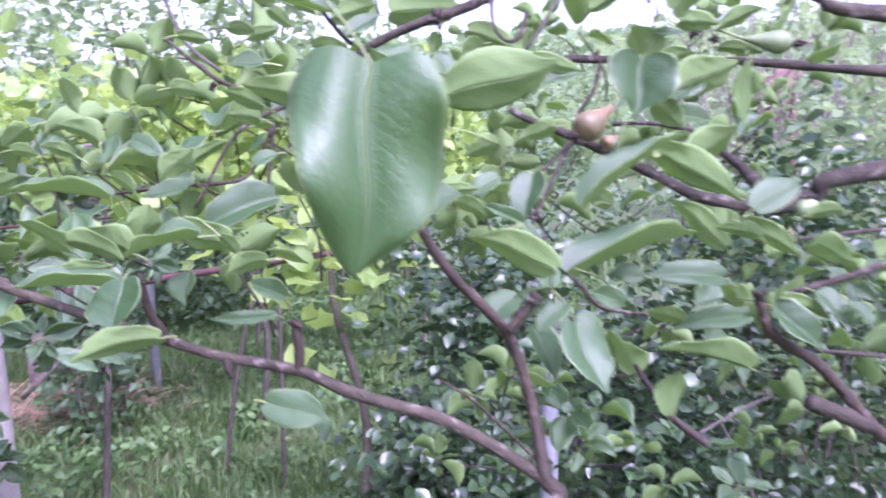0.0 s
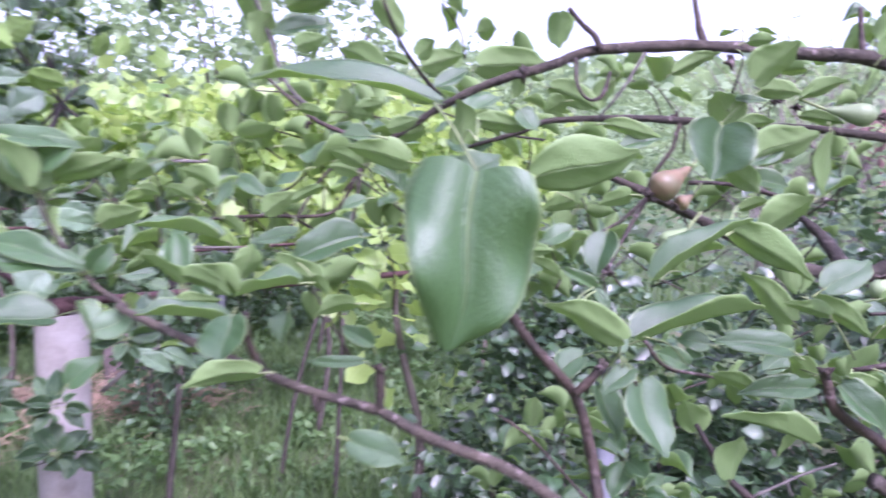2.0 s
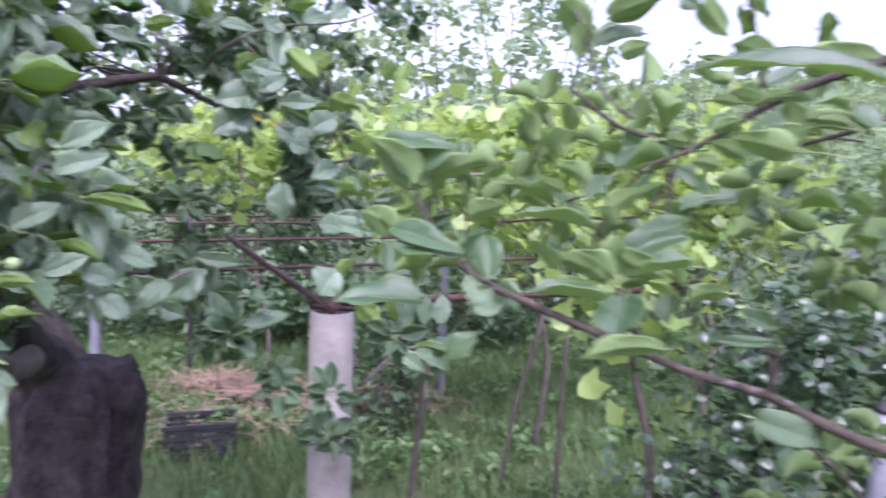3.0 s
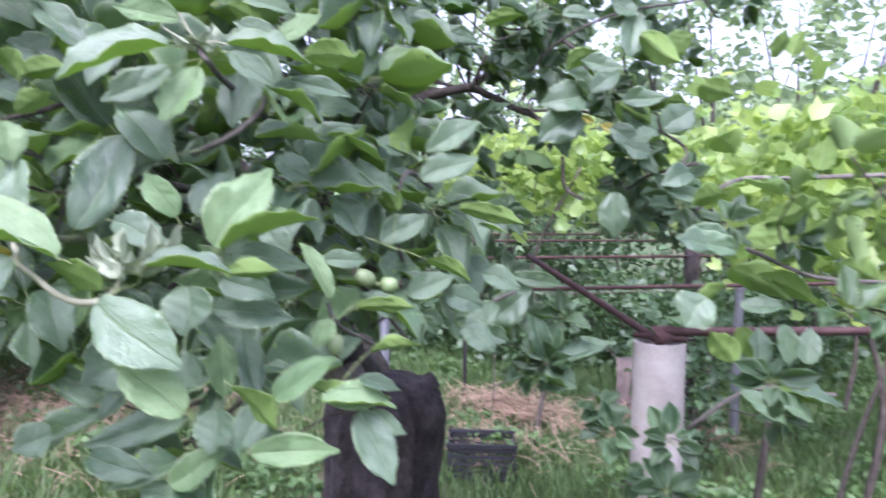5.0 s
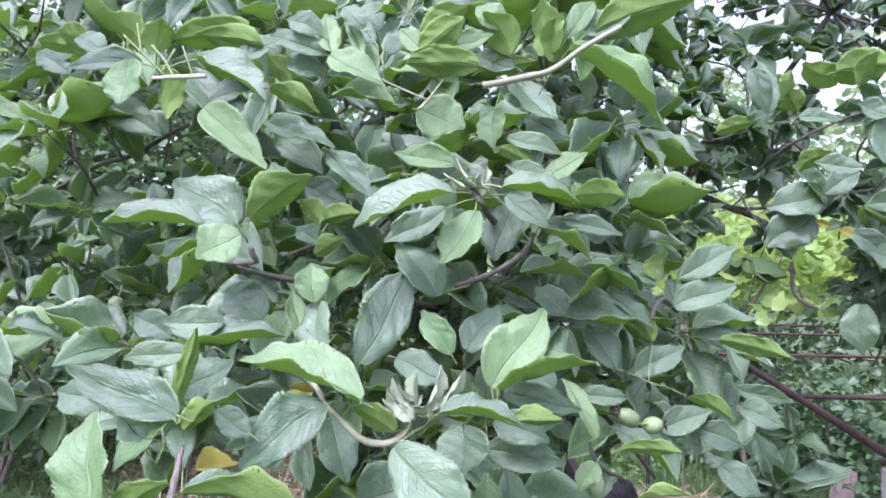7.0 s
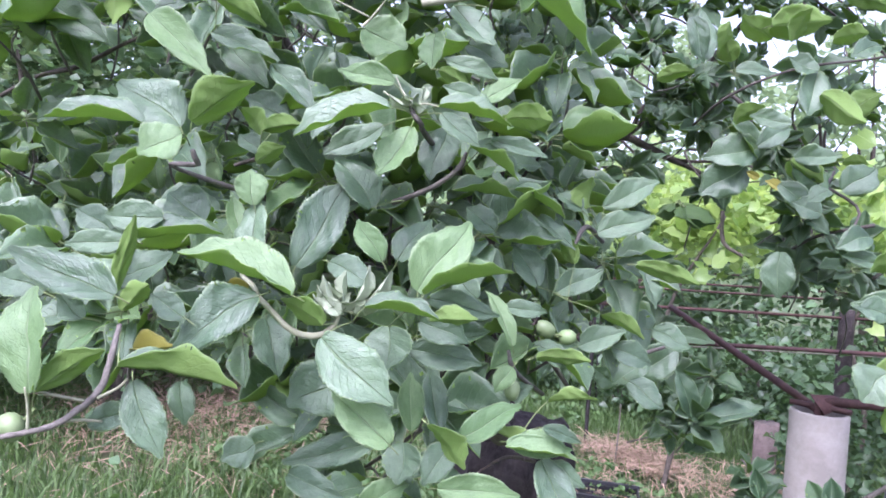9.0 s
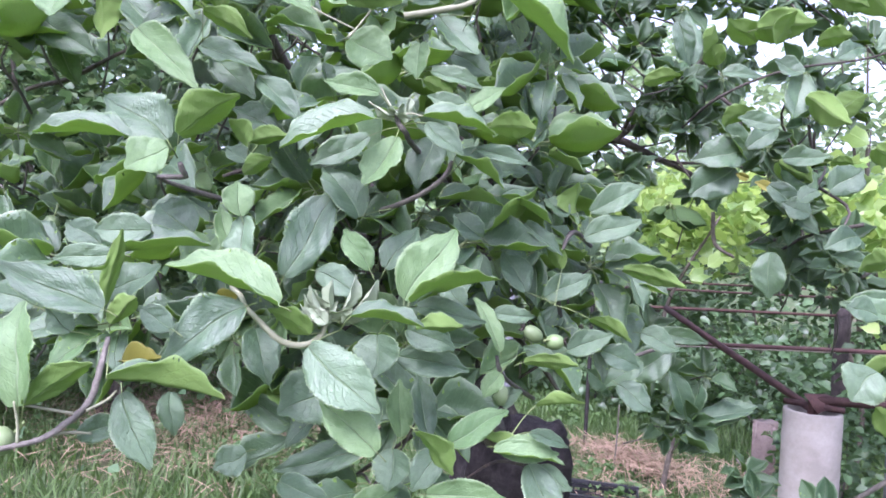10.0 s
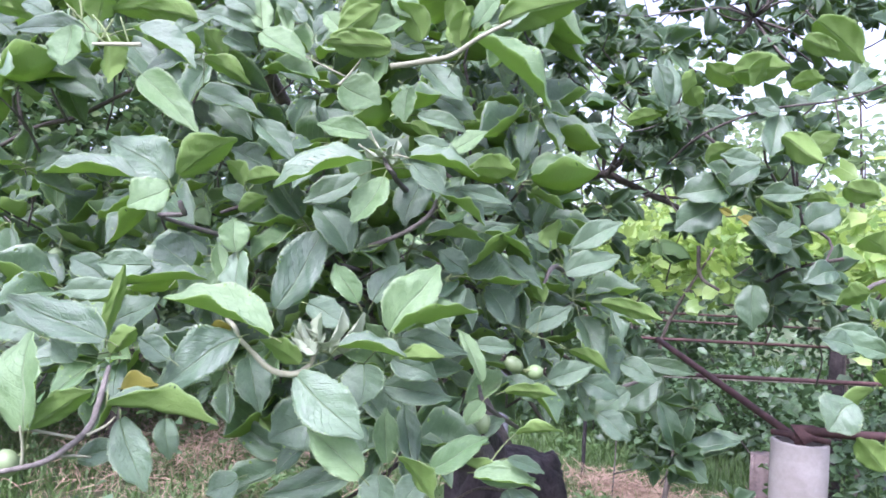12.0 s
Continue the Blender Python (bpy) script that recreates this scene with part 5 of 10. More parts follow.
leaf(pear_tree, (-0.097, 0.507, 1.592), (-0.117, 0.507, 1.598), (0.15, 0.84, 0.52), 0.011, PEAR_UNDER, style="flat", spur=(-0.089, 0.506, 1.587))
leaf(pear_tree, (-0.137, 0.511, 1.596), (-0.121, 0.511, 1.593), (-0.03, 0.80, 0.60), 0.011, PEAR_UNDER, style="arch", spur=(-0.145, 0.514, 1.595))
leaf(pear_tree, (-0.031, 0.678, 1.555), (-0.086, 0.656, 1.534), (-0.14, -0.86, 0.49), 0.037, PEAR_TOP, style="fold", spur=(-0.024, 0.684, 1.555))
leaf(pear_tree, (-0.004, 0.444, 1.549), (-0.038, 0.438, 1.541), (-0.20, -0.07, 0.98), 0.019, PEAR_TOP, style="fold", spur=(0.004, 0.449, 1.549))
leaf(pear_tree, (-0.084, 0.471, 1.546), (-0.057, 0.475, 1.534), (0.30, 0.85, 0.43), 0.019, PEAR_UNDER, style="arch", spur=(-0.083, 0.485, 1.544))
leaf(pear_tree, (-0.091, 0.475, 1.529), (-0.064, 0.478, 1.531), (-0.19, 0.82, 0.55), 0.011, PEAR_UNDER, style="flat", spur=(-0.087, 0.479, 1.536))
leaf(pear_tree, (-0.012, 0.465, 1.576), (-0.037, 0.459, 1.569), (-0.07, -0.84, 0.54), 0.010, PEAR_TOP, style="droop", spur=(-0.065, 0.605, 1.572))
leaf(pear_tree, (-0.066, 0.486, 1.580), (-0.055, 0.490, 1.569), (0.34, 0.81, 0.49), 0.013, PEAR_UNDER, style="arch", spur=(-0.072, 0.494, 1.580))
leaf(pear_tree, (-0.074, 0.572, 1.580), (-0.053, 0.572, 1.596), (-0.48, 0.85, 0.23), 0.018, PEAR_UNDER, style="flat", spur=(-0.070, 0.587, 1.576))
leaf(pear_tree, (-0.061, 0.591, 1.588), (-0.035, 0.592, 1.601), (-0.41, 0.77, 0.49), 0.011, PEAR_UNDER, style="arch", spur=(-0.063, 0.597, 1.581))
leaf(pear_tree, (-0.011, 0.620, 1.591), (-0.029, 0.615, 1.583), (-0.32, -0.87, 0.37), 0.012, PEAR_TOP, style="arch", spur=(-0.004, 0.625, 1.592))
leaf(pear_tree, (0.014, 0.499, 1.529), (-0.010, 0.498, 1.521), (-0.16, 0.79, 0.60), 0.016, PEAR_UNDER, style="arch", spur=(0.022, 0.503, 1.529))
leaf(pear_tree, (-0.023, 0.530, 1.540), (-0.013, 0.534, 1.527), (0.33, 0.85, 0.41), 0.013, PEAR_UNDER, style="flat", spur=(-0.035, 0.534, 1.549))
leaf(pear_tree, (0.107, 0.394, 1.566), (0.128, 0.399, 1.569), (-0.05, -0.88, 0.47), 0.014, PEAR_TOP, style="flat", spur=(0.099, 0.395, 1.563))
leaf(pear_tree, (0.107, 0.521, 1.563), (0.137, 0.520, 1.566), (0.16, 0.93, 0.33), 0.011, PEAR_UNDER, style="arch", spur=(0.099, 0.524, 1.560))
leaf(pear_tree, (0.124, 0.506, 1.560), (0.141, 0.508, 1.550), (0.25, 0.78, 0.57), 0.014, PEAR_UNDER, style="arch", spur=(0.117, 0.509, 1.562))
leaf(pear_tree, (0.178, 0.619, 1.570), (0.171, 0.604, 1.540), (-0.32, -0.80, 0.50), 0.026, PEAR_TOP, style="fold", spur=(0.179, 0.626, 1.575))
leaf(pear_tree, (0.160, 0.495, 1.548), (0.139, 0.498, 1.558), (0.16, -0.91, 0.39), 0.008, PEAR_TOP, style="fold", spur=(0.142, 0.448, 1.541))
leaf(pear_tree, (0.159, 0.474, 1.549), (0.167, 0.470, 1.537), (0.39, -0.84, 0.39), 0.008, PEAR_TOP, style="arch", spur=(0.151, 0.462, 1.545))
leaf(pear_tree, (0.169, 0.429, 1.532), (0.130, 0.421, 1.549), (0.23, 0.90, 0.37), 0.020, PEAR_UNDER, style="flat", spur=(0.173, 0.470, 1.515))
leaf(pear_tree, (0.173, 0.467, 1.517), (0.167, 0.477, 1.533), (0.37, -0.82, 0.45), 0.015, PEAR_TOP, style="droop", spur=(0.175, 0.467, 1.508))
leaf(pear_tree, (0.191, 0.504, 1.516), (0.265, 0.521, 1.537), (-0.28, -0.07, 0.96), 0.032, PEAR_TOP, style="fold", spur=(0.183, 0.506, 1.512))
leaf(pear_tree, (0.190, 0.456, 1.560), (0.236, 0.459, 1.593), (-0.53, -0.27, 0.81), 0.019, PEAR_TOP, style="fold", spur=(0.191, 0.466, 1.557))
leaf(pear_tree, (0.235, 0.504, 1.585), (0.289, 0.515, 1.555), (0.35, 0.84, 0.41), 0.023, PEAR_UNDER, style="arch", spur=(0.233, 0.495, 1.584))
leaf(pear_tree, (0.313, 0.692, 1.572), (0.350, 0.687, 1.605), (-0.42, 0.76, 0.50), 0.039, PEAR_UNDER, style="flat", spur=(0.230, 0.485, 1.582))
leaf(pear_tree, (0.298, 0.707, 1.591), (0.321, 0.704, 1.599), (-0.19, 0.83, 0.52), 0.015, PEAR_UNDER, style="arch", spur=(0.230, 0.485, 1.582))
leaf(pear_tree, (0.297, 0.517, 1.551), (0.325, 0.528, 1.568), (-0.06, -0.82, 0.57), 0.021, PEAR_TOP, style="flat", spur=(0.290, 0.518, 1.545))
leaf(pear_tree, (0.333, 0.526, 1.545), (0.354, 0.527, 1.547), (-0.14, 0.83, 0.54), 0.013, PEAR_UNDER, style="arch", spur=(0.324, 0.529, 1.542))
leaf(pear_tree, (0.341, 0.537, 1.527), (0.367, 0.540, 1.514), (0.27, 0.79, 0.55), 0.021, PEAR_UNDER, style="flat", spur=(0.336, 0.542, 1.516))
leaf(pear_tree, (0.289, 0.544, 1.526), (0.254, 0.540, 1.556), (0.30, 0.88, 0.36), 0.018, PEAR_UNDER, style="flat", spur=(0.295, 0.548, 1.519))
leaf(pear_tree, (0.301, 0.542, 1.539), (0.338, 0.546, 1.517), (0.34, 0.80, 0.49), 0.019, PEAR_UNDER, style="arch", spur=(0.294, 0.545, 1.541))
leaf(pear_tree, (0.303, 0.524, 1.534), (0.275, 0.523, 1.540), (0.07, 0.82, 0.57), 0.011, PEAR_UNDER, style="flat", spur=(0.330, 0.547, 1.502))
leaf(pear_tree, (0.306, 0.592, 1.497), (0.253, 0.588, 1.500), (0.04, -0.79, 0.61), 0.022, PEAR_TOP, style="arch", spur=(0.312, 0.580, 1.492))
leaf(pear_tree, (0.234, 0.526, 1.511), (0.215, 0.528, 1.512), (0.02, -0.87, 0.50), 0.014, PEAR_TOP, style="arch", spur=(0.242, 0.529, 1.508))
leaf(pear_tree, (0.325, 0.600, 1.476), (0.307, 0.596, 1.491), (0.34, 0.83, 0.45), 0.018, PEAR_UNDER, style="flat", spur=(0.323, 0.585, 1.480))
leaf(pear_tree, (0.291, 0.626, 1.458), (0.261, 0.623, 1.466), (0.11, 0.82, 0.55), 0.018, PEAR_UNDER, style="flat", spur=(0.299, 0.631, 1.454))
leaf(pear_tree, (0.334, 0.617, 1.463), (0.278, 0.610, 1.456), (0.03, -0.84, 0.54), 0.019, PEAR_TOP, style="arch", spur=(0.320, 0.566, 1.485))
leaf(pear_tree, (0.322, 0.534, 1.493), (0.355, 0.541, 1.479), (0.05, 0.89, 0.45), 0.013, PEAR_UNDER, style="flat", spur=(0.326, 0.540, 1.497))
leaf(pear_tree, (0.347, 0.540, 1.495), (0.360, 0.530, 1.477), (0.41, -0.82, 0.40), 0.020, PEAR_TOP, style="arch", spur=(0.339, 0.543, 1.498))
leaf(pear_tree, (0.319, 0.537, 1.487), (0.345, 0.529, 1.460), (0.41, -0.87, 0.28), 0.023, PEAR_TOP, style="fold", spur=(0.319, 0.550, 1.486))
leaf(pear_tree, (0.360, 0.527, 1.491), (0.367, 0.517, 1.477), (0.60, -0.78, 0.16), 0.015, PEAR_TOP, style="arch", spur=(0.357, 0.535, 1.495))
leaf(pear_tree, (0.268, 0.680, 1.402), (0.255, 0.675, 1.429), (0.43, 0.89, 0.15), 0.029, PEAR_UNDER, style="flat", spur=(0.271, 0.684, 1.393))
leaf(pear_tree, (0.302, 0.532, 1.450), (0.246, 0.530, 1.464), (0.18, 0.43, 0.89), 0.024, PEAR_TOP, style="fold", spur=(0.310, 0.536, 1.446))
leaf(pear_tree, (0.273, 0.591, 1.399), (0.279, 0.588, 1.432), (-0.50, 0.87, 0.07), 0.030, PEAR_UNDER, style="arch", spur=(0.272, 0.595, 1.389))
leaf(pear_tree, (0.310, 0.566, 1.442), (0.296, 0.567, 1.426), (-0.51, 0.67, 0.53), 0.021, PEAR_UNDER, style="arch", spur=(0.321, 0.573, 1.451))
leaf(pear_tree, (0.187, 0.476, 1.497), (0.200, 0.457, 1.462), (0.49, -0.71, 0.51), 0.033, PEAR_TOP, style="droop", spur=(0.181, 0.473, 1.505))
leaf(pear_tree, (0.180, 0.469, 1.507), (0.165, 0.460, 1.494), (-0.45, -0.84, 0.31), 0.014, PEAR_TOP, style="flat", spur=(0.173, 0.470, 1.515))
leaf(pear_tree, (0.166, 0.500, 1.486), (0.177, 0.486, 1.459), (0.30, -0.74, 0.61), 0.018, PEAR_TOP, style="fold", spur=(0.173, 0.470, 1.515))
leaf(pear_tree, (0.157, 0.516, 1.501), (0.134, 0.506, 1.489), (-0.18, -0.80, 0.57), 0.019, PEAR_TOP, style="flat", spur=(0.173, 0.470, 1.515))
leaf(pear_tree, (-0.055, 0.460, 1.522), (-0.105, 0.453, 1.524), (0.08, -0.05, 1.00), 0.018, PEAR_TOP, style="fold", spur=(-0.078, 0.505, 1.514))
leaf(pear_tree, (-0.039, 0.437, 1.529), (-0.038, 0.423, 1.507), (-0.34, -0.80, 0.50), 0.034, PEAR_TOP, style="flat", spur=(-0.039, 0.445, 1.534))
leaf(pear_tree, (-0.017, 0.421, 1.504), (-0.058, 0.418, 1.494), (-0.19, 0.87, 0.45), 0.016, PEAR_UNDER, style="arch", spur=(-0.009, 0.425, 1.504))
leaf(pear_tree, (0.039, 0.419, 1.515), (0.011, 0.416, 1.514), (0.06, -0.85, 0.53), 0.007, PEAR_TOP, style="droop", spur=(0.041, 0.431, 1.510))
leaf(pear_tree, (0.041, 0.435, 1.520), (0.023, 0.440, 1.528), (0.24, -0.88, 0.40), 0.010, PEAR_TOP, style="fold", spur=(0.042, 0.440, 1.513))
leaf(pear_tree, (0.036, 0.413, 1.475), (0.065, 0.409, 1.467), (0.20, -0.87, 0.44), 0.018, PEAR_TOP, style="flat", spur=(0.028, 0.417, 1.475))
leaf(pear_tree, (-0.015, 0.459, 1.529), (-0.015, 0.452, 1.513), (-0.40, -0.83, 0.39), 0.017, PEAR_TOP, style="fold", spur=(-0.016, 0.466, 1.534))
leaf(pear_tree, (-0.110, 0.607, 1.604), (-0.083, 0.600, 1.592), (0.21, -0.86, 0.47), 0.015, PEAR_TOP, style="flat", spur=(-0.080, 0.504, 1.580))
leaf(pear_tree, (-0.168, 0.575, 1.612), (-0.187, 0.578, 1.601), (-0.44, 0.78, 0.44), 0.017, PEAR_UNDER, style="flat", spur=(-0.154, 0.580, 1.617))
leaf(pear_tree, (-0.073, 0.522, 1.551), (-0.053, 0.522, 1.545), (0.17, 0.82, 0.54), 0.015, PEAR_UNDER, style="flat", spur=(-0.076, 0.514, 1.564))
leaf(pear_tree, (-0.088, 0.732, 1.526), (-0.106, 0.728, 1.542), (0.34, 0.84, 0.43), 0.023, PEAR_UNDER, style="arch", spur=(-0.065, 0.605, 1.572))
leaf(pear_tree, (0.011, 0.769, 1.657), (-0.021, 0.767, 1.644), (-0.34, 0.78, 0.53), 0.021, PEAR_UNDER, style="flat", spur=(0.002, 0.727, 1.681))
leaf(pear_tree, (0.154, 0.655, 1.595), (0.128, 0.654, 1.586), (-0.23, 0.81, 0.54), 0.019, PEAR_UNDER, style="flat", spur=(0.116, 0.644, 1.608))
leaf(pear_tree, (0.184, 0.544, 1.602), (0.164, 0.543, 1.595), (-0.26, 0.80, 0.54), 0.015, PEAR_UNDER, style="flat", spur=(0.192, 0.548, 1.602))
leaf(pear_tree, (0.157, 0.730, 1.566), (0.128, 0.722, 1.554), (-0.04, -0.86, 0.51), 0.020, PEAR_TOP, style="flat", spur=(0.164, 0.735, 1.566))
leaf(pear_tree, (0.095, 0.639, 1.595), (0.112, 0.642, 1.583), (0.35, 0.84, 0.42), 0.018, PEAR_UNDER, style="arch", spur=(0.104, 0.641, 1.601))
leaf(pear_tree, (0.222, 0.558, 1.552), (0.207, 0.555, 1.559), (0.27, 0.85, 0.44), 0.015, PEAR_UNDER, style="flat", spur=(0.192, 0.478, 1.554))
leaf(pear_tree, (0.238, 0.593, 1.480), (0.216, 0.598, 1.487), (0.04, -0.86, 0.51), 0.016, PEAR_TOP, style="fold", spur=(0.187, 0.476, 1.524))
leaf(pear_tree, (0.315, 0.664, 1.462), (0.341, 0.679, 1.481), (-0.26, -0.92, 0.30), 0.018, PEAR_TOP, style="flat", spur=(0.320, 0.566, 1.485))
leaf(pear_tree, (-0.223, 0.517, 1.595), (-0.251, 0.500, 1.629), (0.15, 0.91, 0.38), 0.031, PEAR_UNDER, style="arch", spur=(-0.218, 0.524, 1.586))
leaf(pear_tree, (-0.244, 0.517, 1.629), (-0.187, 0.527, 1.622), (0.22, -0.83, 0.51), 0.019, PEAR_TOP, style="flat", spur=(-0.254, 0.519, 1.628))
leaf(pear_tree, (-0.222, 0.489, 1.557), (-0.249, 0.482, 1.572), (0.08, 0.86, 0.50), 0.023, PEAR_UNDER, style="arch", spur=(-0.215, 0.496, 1.550))
leaf(pear_tree, (-0.219, 0.487, 1.559), (-0.166, 0.496, 1.544), (0.34, -0.79, 0.52), 0.020, PEAR_TOP, style="arch", spur=(-0.228, 0.490, 1.559))
leaf(pear_tree, (-0.090, 0.480, 1.540), (-0.112, 0.470, 1.558), (0.47, 0.78, 0.42), 0.020, PEAR_UNDER, style="flat", spur=(-0.085, 0.488, 1.532))
leaf(pear_tree, (-0.056, 0.482, 1.537), (-0.086, 0.474, 1.549), (0.18, 0.82, 0.55), 0.020, PEAR_UNDER, style="arch", spur=(-0.049, 0.488, 1.532))
leaf(pear_tree, (-0.065, 0.509, 1.541), (-0.057, 0.508, 1.563), (-0.83, 0.55, 0.05), 0.024, PEAR_UNDER, style="droop", spur=(-0.070, 0.514, 1.530))
leaf(pear_tree, (-0.069, 0.583, 1.543), (-0.034, 0.593, 1.526), (-0.01, 0.92, 0.40), 0.027, PEAR_UNDER, style="droop", spur=(-0.078, 0.585, 1.544))
leaf(pear_tree, (-0.144, 0.736, 1.753), (-0.165, 0.717, 1.783), (0.22, 0.95, 0.24), 0.038, PEAR_UNDER, style="arch", spur=(-0.140, 0.744, 1.744))
leaf(pear_tree, (-0.112, 0.719, 1.765), (-0.063, 0.723, 1.780), (-0.42, 0.68, 0.60), 0.025, PEAR_UNDER, style="flat", spur=(-0.122, 0.722, 1.760))
leaf(pear_tree, (-0.087, 0.753, 1.755), (-0.135, 0.734, 1.744), (0.07, -0.84, 0.54), 0.024, PEAR_TOP, style="flat", spur=(-0.080, 0.760, 1.754))
leaf(pear_tree, (-0.029, 0.725, 1.771), (-0.005, 0.738, 1.742), (0.06, 0.96, 0.27), 0.026, PEAR_UNDER, style="arch", spur=(-0.035, 0.726, 1.775))
leaf(pear_tree, (-0.151, 0.484, 1.506), (-0.129, 0.496, 1.518), (0.13, -0.89, 0.44), 0.021, PEAR_TOP, style="droop", spur=(-0.159, 0.484, 1.499))
leaf(pear_tree, (-0.170, 0.483, 1.470), (-0.152, 0.493, 1.487), (-0.05, -0.93, 0.37), 0.019, PEAR_TOP, style="arch", spur=(-0.177, 0.483, 1.462))
leaf(pear_tree, (-0.212, 0.536, 1.602), (-0.174, 0.544, 1.617), (-0.47, 0.63, 0.62), 0.023, PEAR_UNDER, style="droop", spur=(-0.221, 0.538, 1.596))
leaf(pear_tree, (-0.174, 0.525, 1.571), (-0.148, 0.533, 1.581), (-0.38, 0.70, 0.60), 0.022, PEAR_UNDER, style="flat", spur=(-0.183, 0.527, 1.566))

# apple tree: shoots, young leaves and the nearest leaves
branch("shoot", [(-0.861, 0.027, 1.413, 0.0022), (-0.840, 0.057, 1.419, 0.0021), (-0.826, 0.076, 1.425, 0.0021), (-0.826, 0.094, 1.429, 0.0024), (-0.825, 0.114, 1.444, 0.0027), (-0.830, 0.124, 1.456, 0.0028), (-0.838, 0.131, 1.480, 0.0027), (-0.847, 0.136, 1.498, 0.0019)], BARK_GREY, apple_tree, 8, 0.16)
branch("twig", [(-0.825, 0.114, 1.444, 0.0013), (-0.829, 0.090, 1.450, 0.0012), (-0.830, 0.072, 1.455, 0.0010)], SHOOT, apple_tree, 8, 0.16)
branch("twig", [(-0.821, 0.119, 1.447, 0.0012), (-0.824, 0.133, 1.453, 0.0011), (-0.831, 0.141, 1.458, 0.0009)], SHOOT, apple_tree, 8, 0.16)
branch("twig", [(-0.826, 0.094, 1.430, 0.0013), (-0.828, 0.109, 1.430, 0.0012), (-0.829, 0.125, 1.427, 0.0009)], SHOOT, apple_tree, 8, 0.16)
branch("twig", [(-0.826, 0.076, 1.425, 0.0011), (-0.822, 0.075, 1.443, 0.0010), (-0.818, 0.072, 1.459, 0.0008)], SHOOT, apple_tree, 8, 0.16)
branch("shoot", [(-1.150, 0.720, 1.500, 0.0080), (-1.071, 0.341, 1.528, 0.0034), (-0.856, 0.247, 1.526, 0.0024), (-0.831, 0.256, 1.508, 0.0026), (-0.825, 0.272, 1.493, 0.0028), (-0.823, 0.293, 1.489, 0.0030), (-0.814, 0.305, 1.499, 0.0026), (-0.812, 0.309, 1.515, 0.0018)], SHOOT, apple_tree, 8, 0.16)
branch("twig", [(-0.840, 0.243, 1.522, 0.0016), (-0.842, 0.231, 1.515, 0.0012), (-0.850, 0.220, 1.504, 0.0009)], SHOOT, apple_tree, 8, 0.16)
branch("twig", [(-1.350, 0.900, 1.620, 0.0100), (-0.923, 0.471, 1.687, 0.0036), (-0.865, 0.414, 1.698, 0.0029), (-0.867, 0.404, 1.710, 0.0029), (-0.873, 0.404, 1.722, 0.0023)], BARK_GREY, apple_tree, 8, 0.16)
branch("twig", [(-0.867, 0.404, 1.710, 0.0014), (-0.856, 0.410, 1.718, 0.0010), (-0.843, 0.419, 1.715, 0.0008)], SHOOT, apple_tree, 8, 0.16)
branch("twig", [(-0.867, 0.403, 1.716, 0.0012), (-0.873, 0.386, 1.720, 0.0010), (-0.880, 0.376, 1.728, 0.0008)], SHOOT, apple_tree, 8, 0.16)
branch("twig", [(-0.868, 0.401, 1.719, 0.0012), (-0.879, 0.396, 1.734, 0.0010), (-0.882, 0.391, 1.745, 0.0008)], SHOOT, apple_tree, 8, 0.16)
branch("twig", [(-0.929, 0.425, 1.619, 0.0032), (-0.882, 0.439, 1.634, 0.0028), (-0.853, 0.455, 1.655, 0.0027), (-0.844, 0.460, 1.674, 0.0021)], BARK_GREY, apple_tree, 8, 0.16)
branch("twig", [(-1.300, 0.800, 1.550, 0.0100), (-0.985, 0.240, 1.625, 0.0026), (-0.943, 0.214, 1.638, 0.0030), (-0.936, 0.206, 1.650, 0.0024)], BARK_GREY, apple_tree, 8, 0.16)
branch("twig", [(-0.908, 0.655, 1.391, 0.0029), (-0.849, 0.566, 1.428, 0.0026), (-0.823, 0.525, 1.449, 0.0028), (-0.823, 0.518, 1.468, 0.0018)], BARK_GREY, apple_tree, 8, 0.16)
branch("twig", [(-0.927, 0.719, 1.483, 0.0027), (-0.867, 0.649, 1.527, 0.0028), (-0.858, 0.644, 1.545, 0.0021)], BARK_GREY, apple_tree, 8, 0.16)
branch("twig", [(-0.909, 0.747, 1.593, 0.0027), (-0.860, 0.662, 1.609, 0.0032), (-0.860, 0.643, 1.584, 0.0021)], BARK_GREY, apple_tree, 8, 0.16)
branch("twig", [(-1.577, 0.063, 1.750, 0.0031), (-1.538, 0.121, 1.794, 0.0036), (-1.503, 0.172, 1.813, 0.0036), (-1.461, 0.233, 1.856, 0.0031), (-1.437, 0.267, 1.874, 0.0027)], BARK_APPLE, apple_tree, 8, 0.16)
branch("twig", [(-1.143, 0.416, 1.644, 0.0031), (-1.107, 0.382, 1.684, 0.0033), (-1.083, 0.329, 1.666, 0.0028), (-1.052, 0.285, 1.650, 0.0020)], BARK_APPLE, apple_tree, 8, 0.16)
branch("twig", [(-0.92, 0.66, 1.30, 0.0030), (-0.85, 0.55, 1.34, 0.0018), (-0.800, 0.470, 1.350, 0.0012)], BARK_RED, apple_tree, 8, 0.16)
branch("limb", [(-1.800, 1.300, 1.100, 0.0420), (-1.200, 0.843, 1.241, 0.0204), (-1.121, 0.699, 1.351, 0.0135), (-1.076, 0.590, 1.398, 0.0098), (-1.067, 0.517, 1.432, 0.0062)], BARK_APPLE, apple_tree, 10, 0.16)
branch("twig", [(-1.248, 1.212, 1.312, 0.0061), (-1.216, 1.225, 1.360, 0.0048), (-1.170, 1.257, 1.389, 0.0036)], BARK_GREY, apple_tree, 8, 0.16)
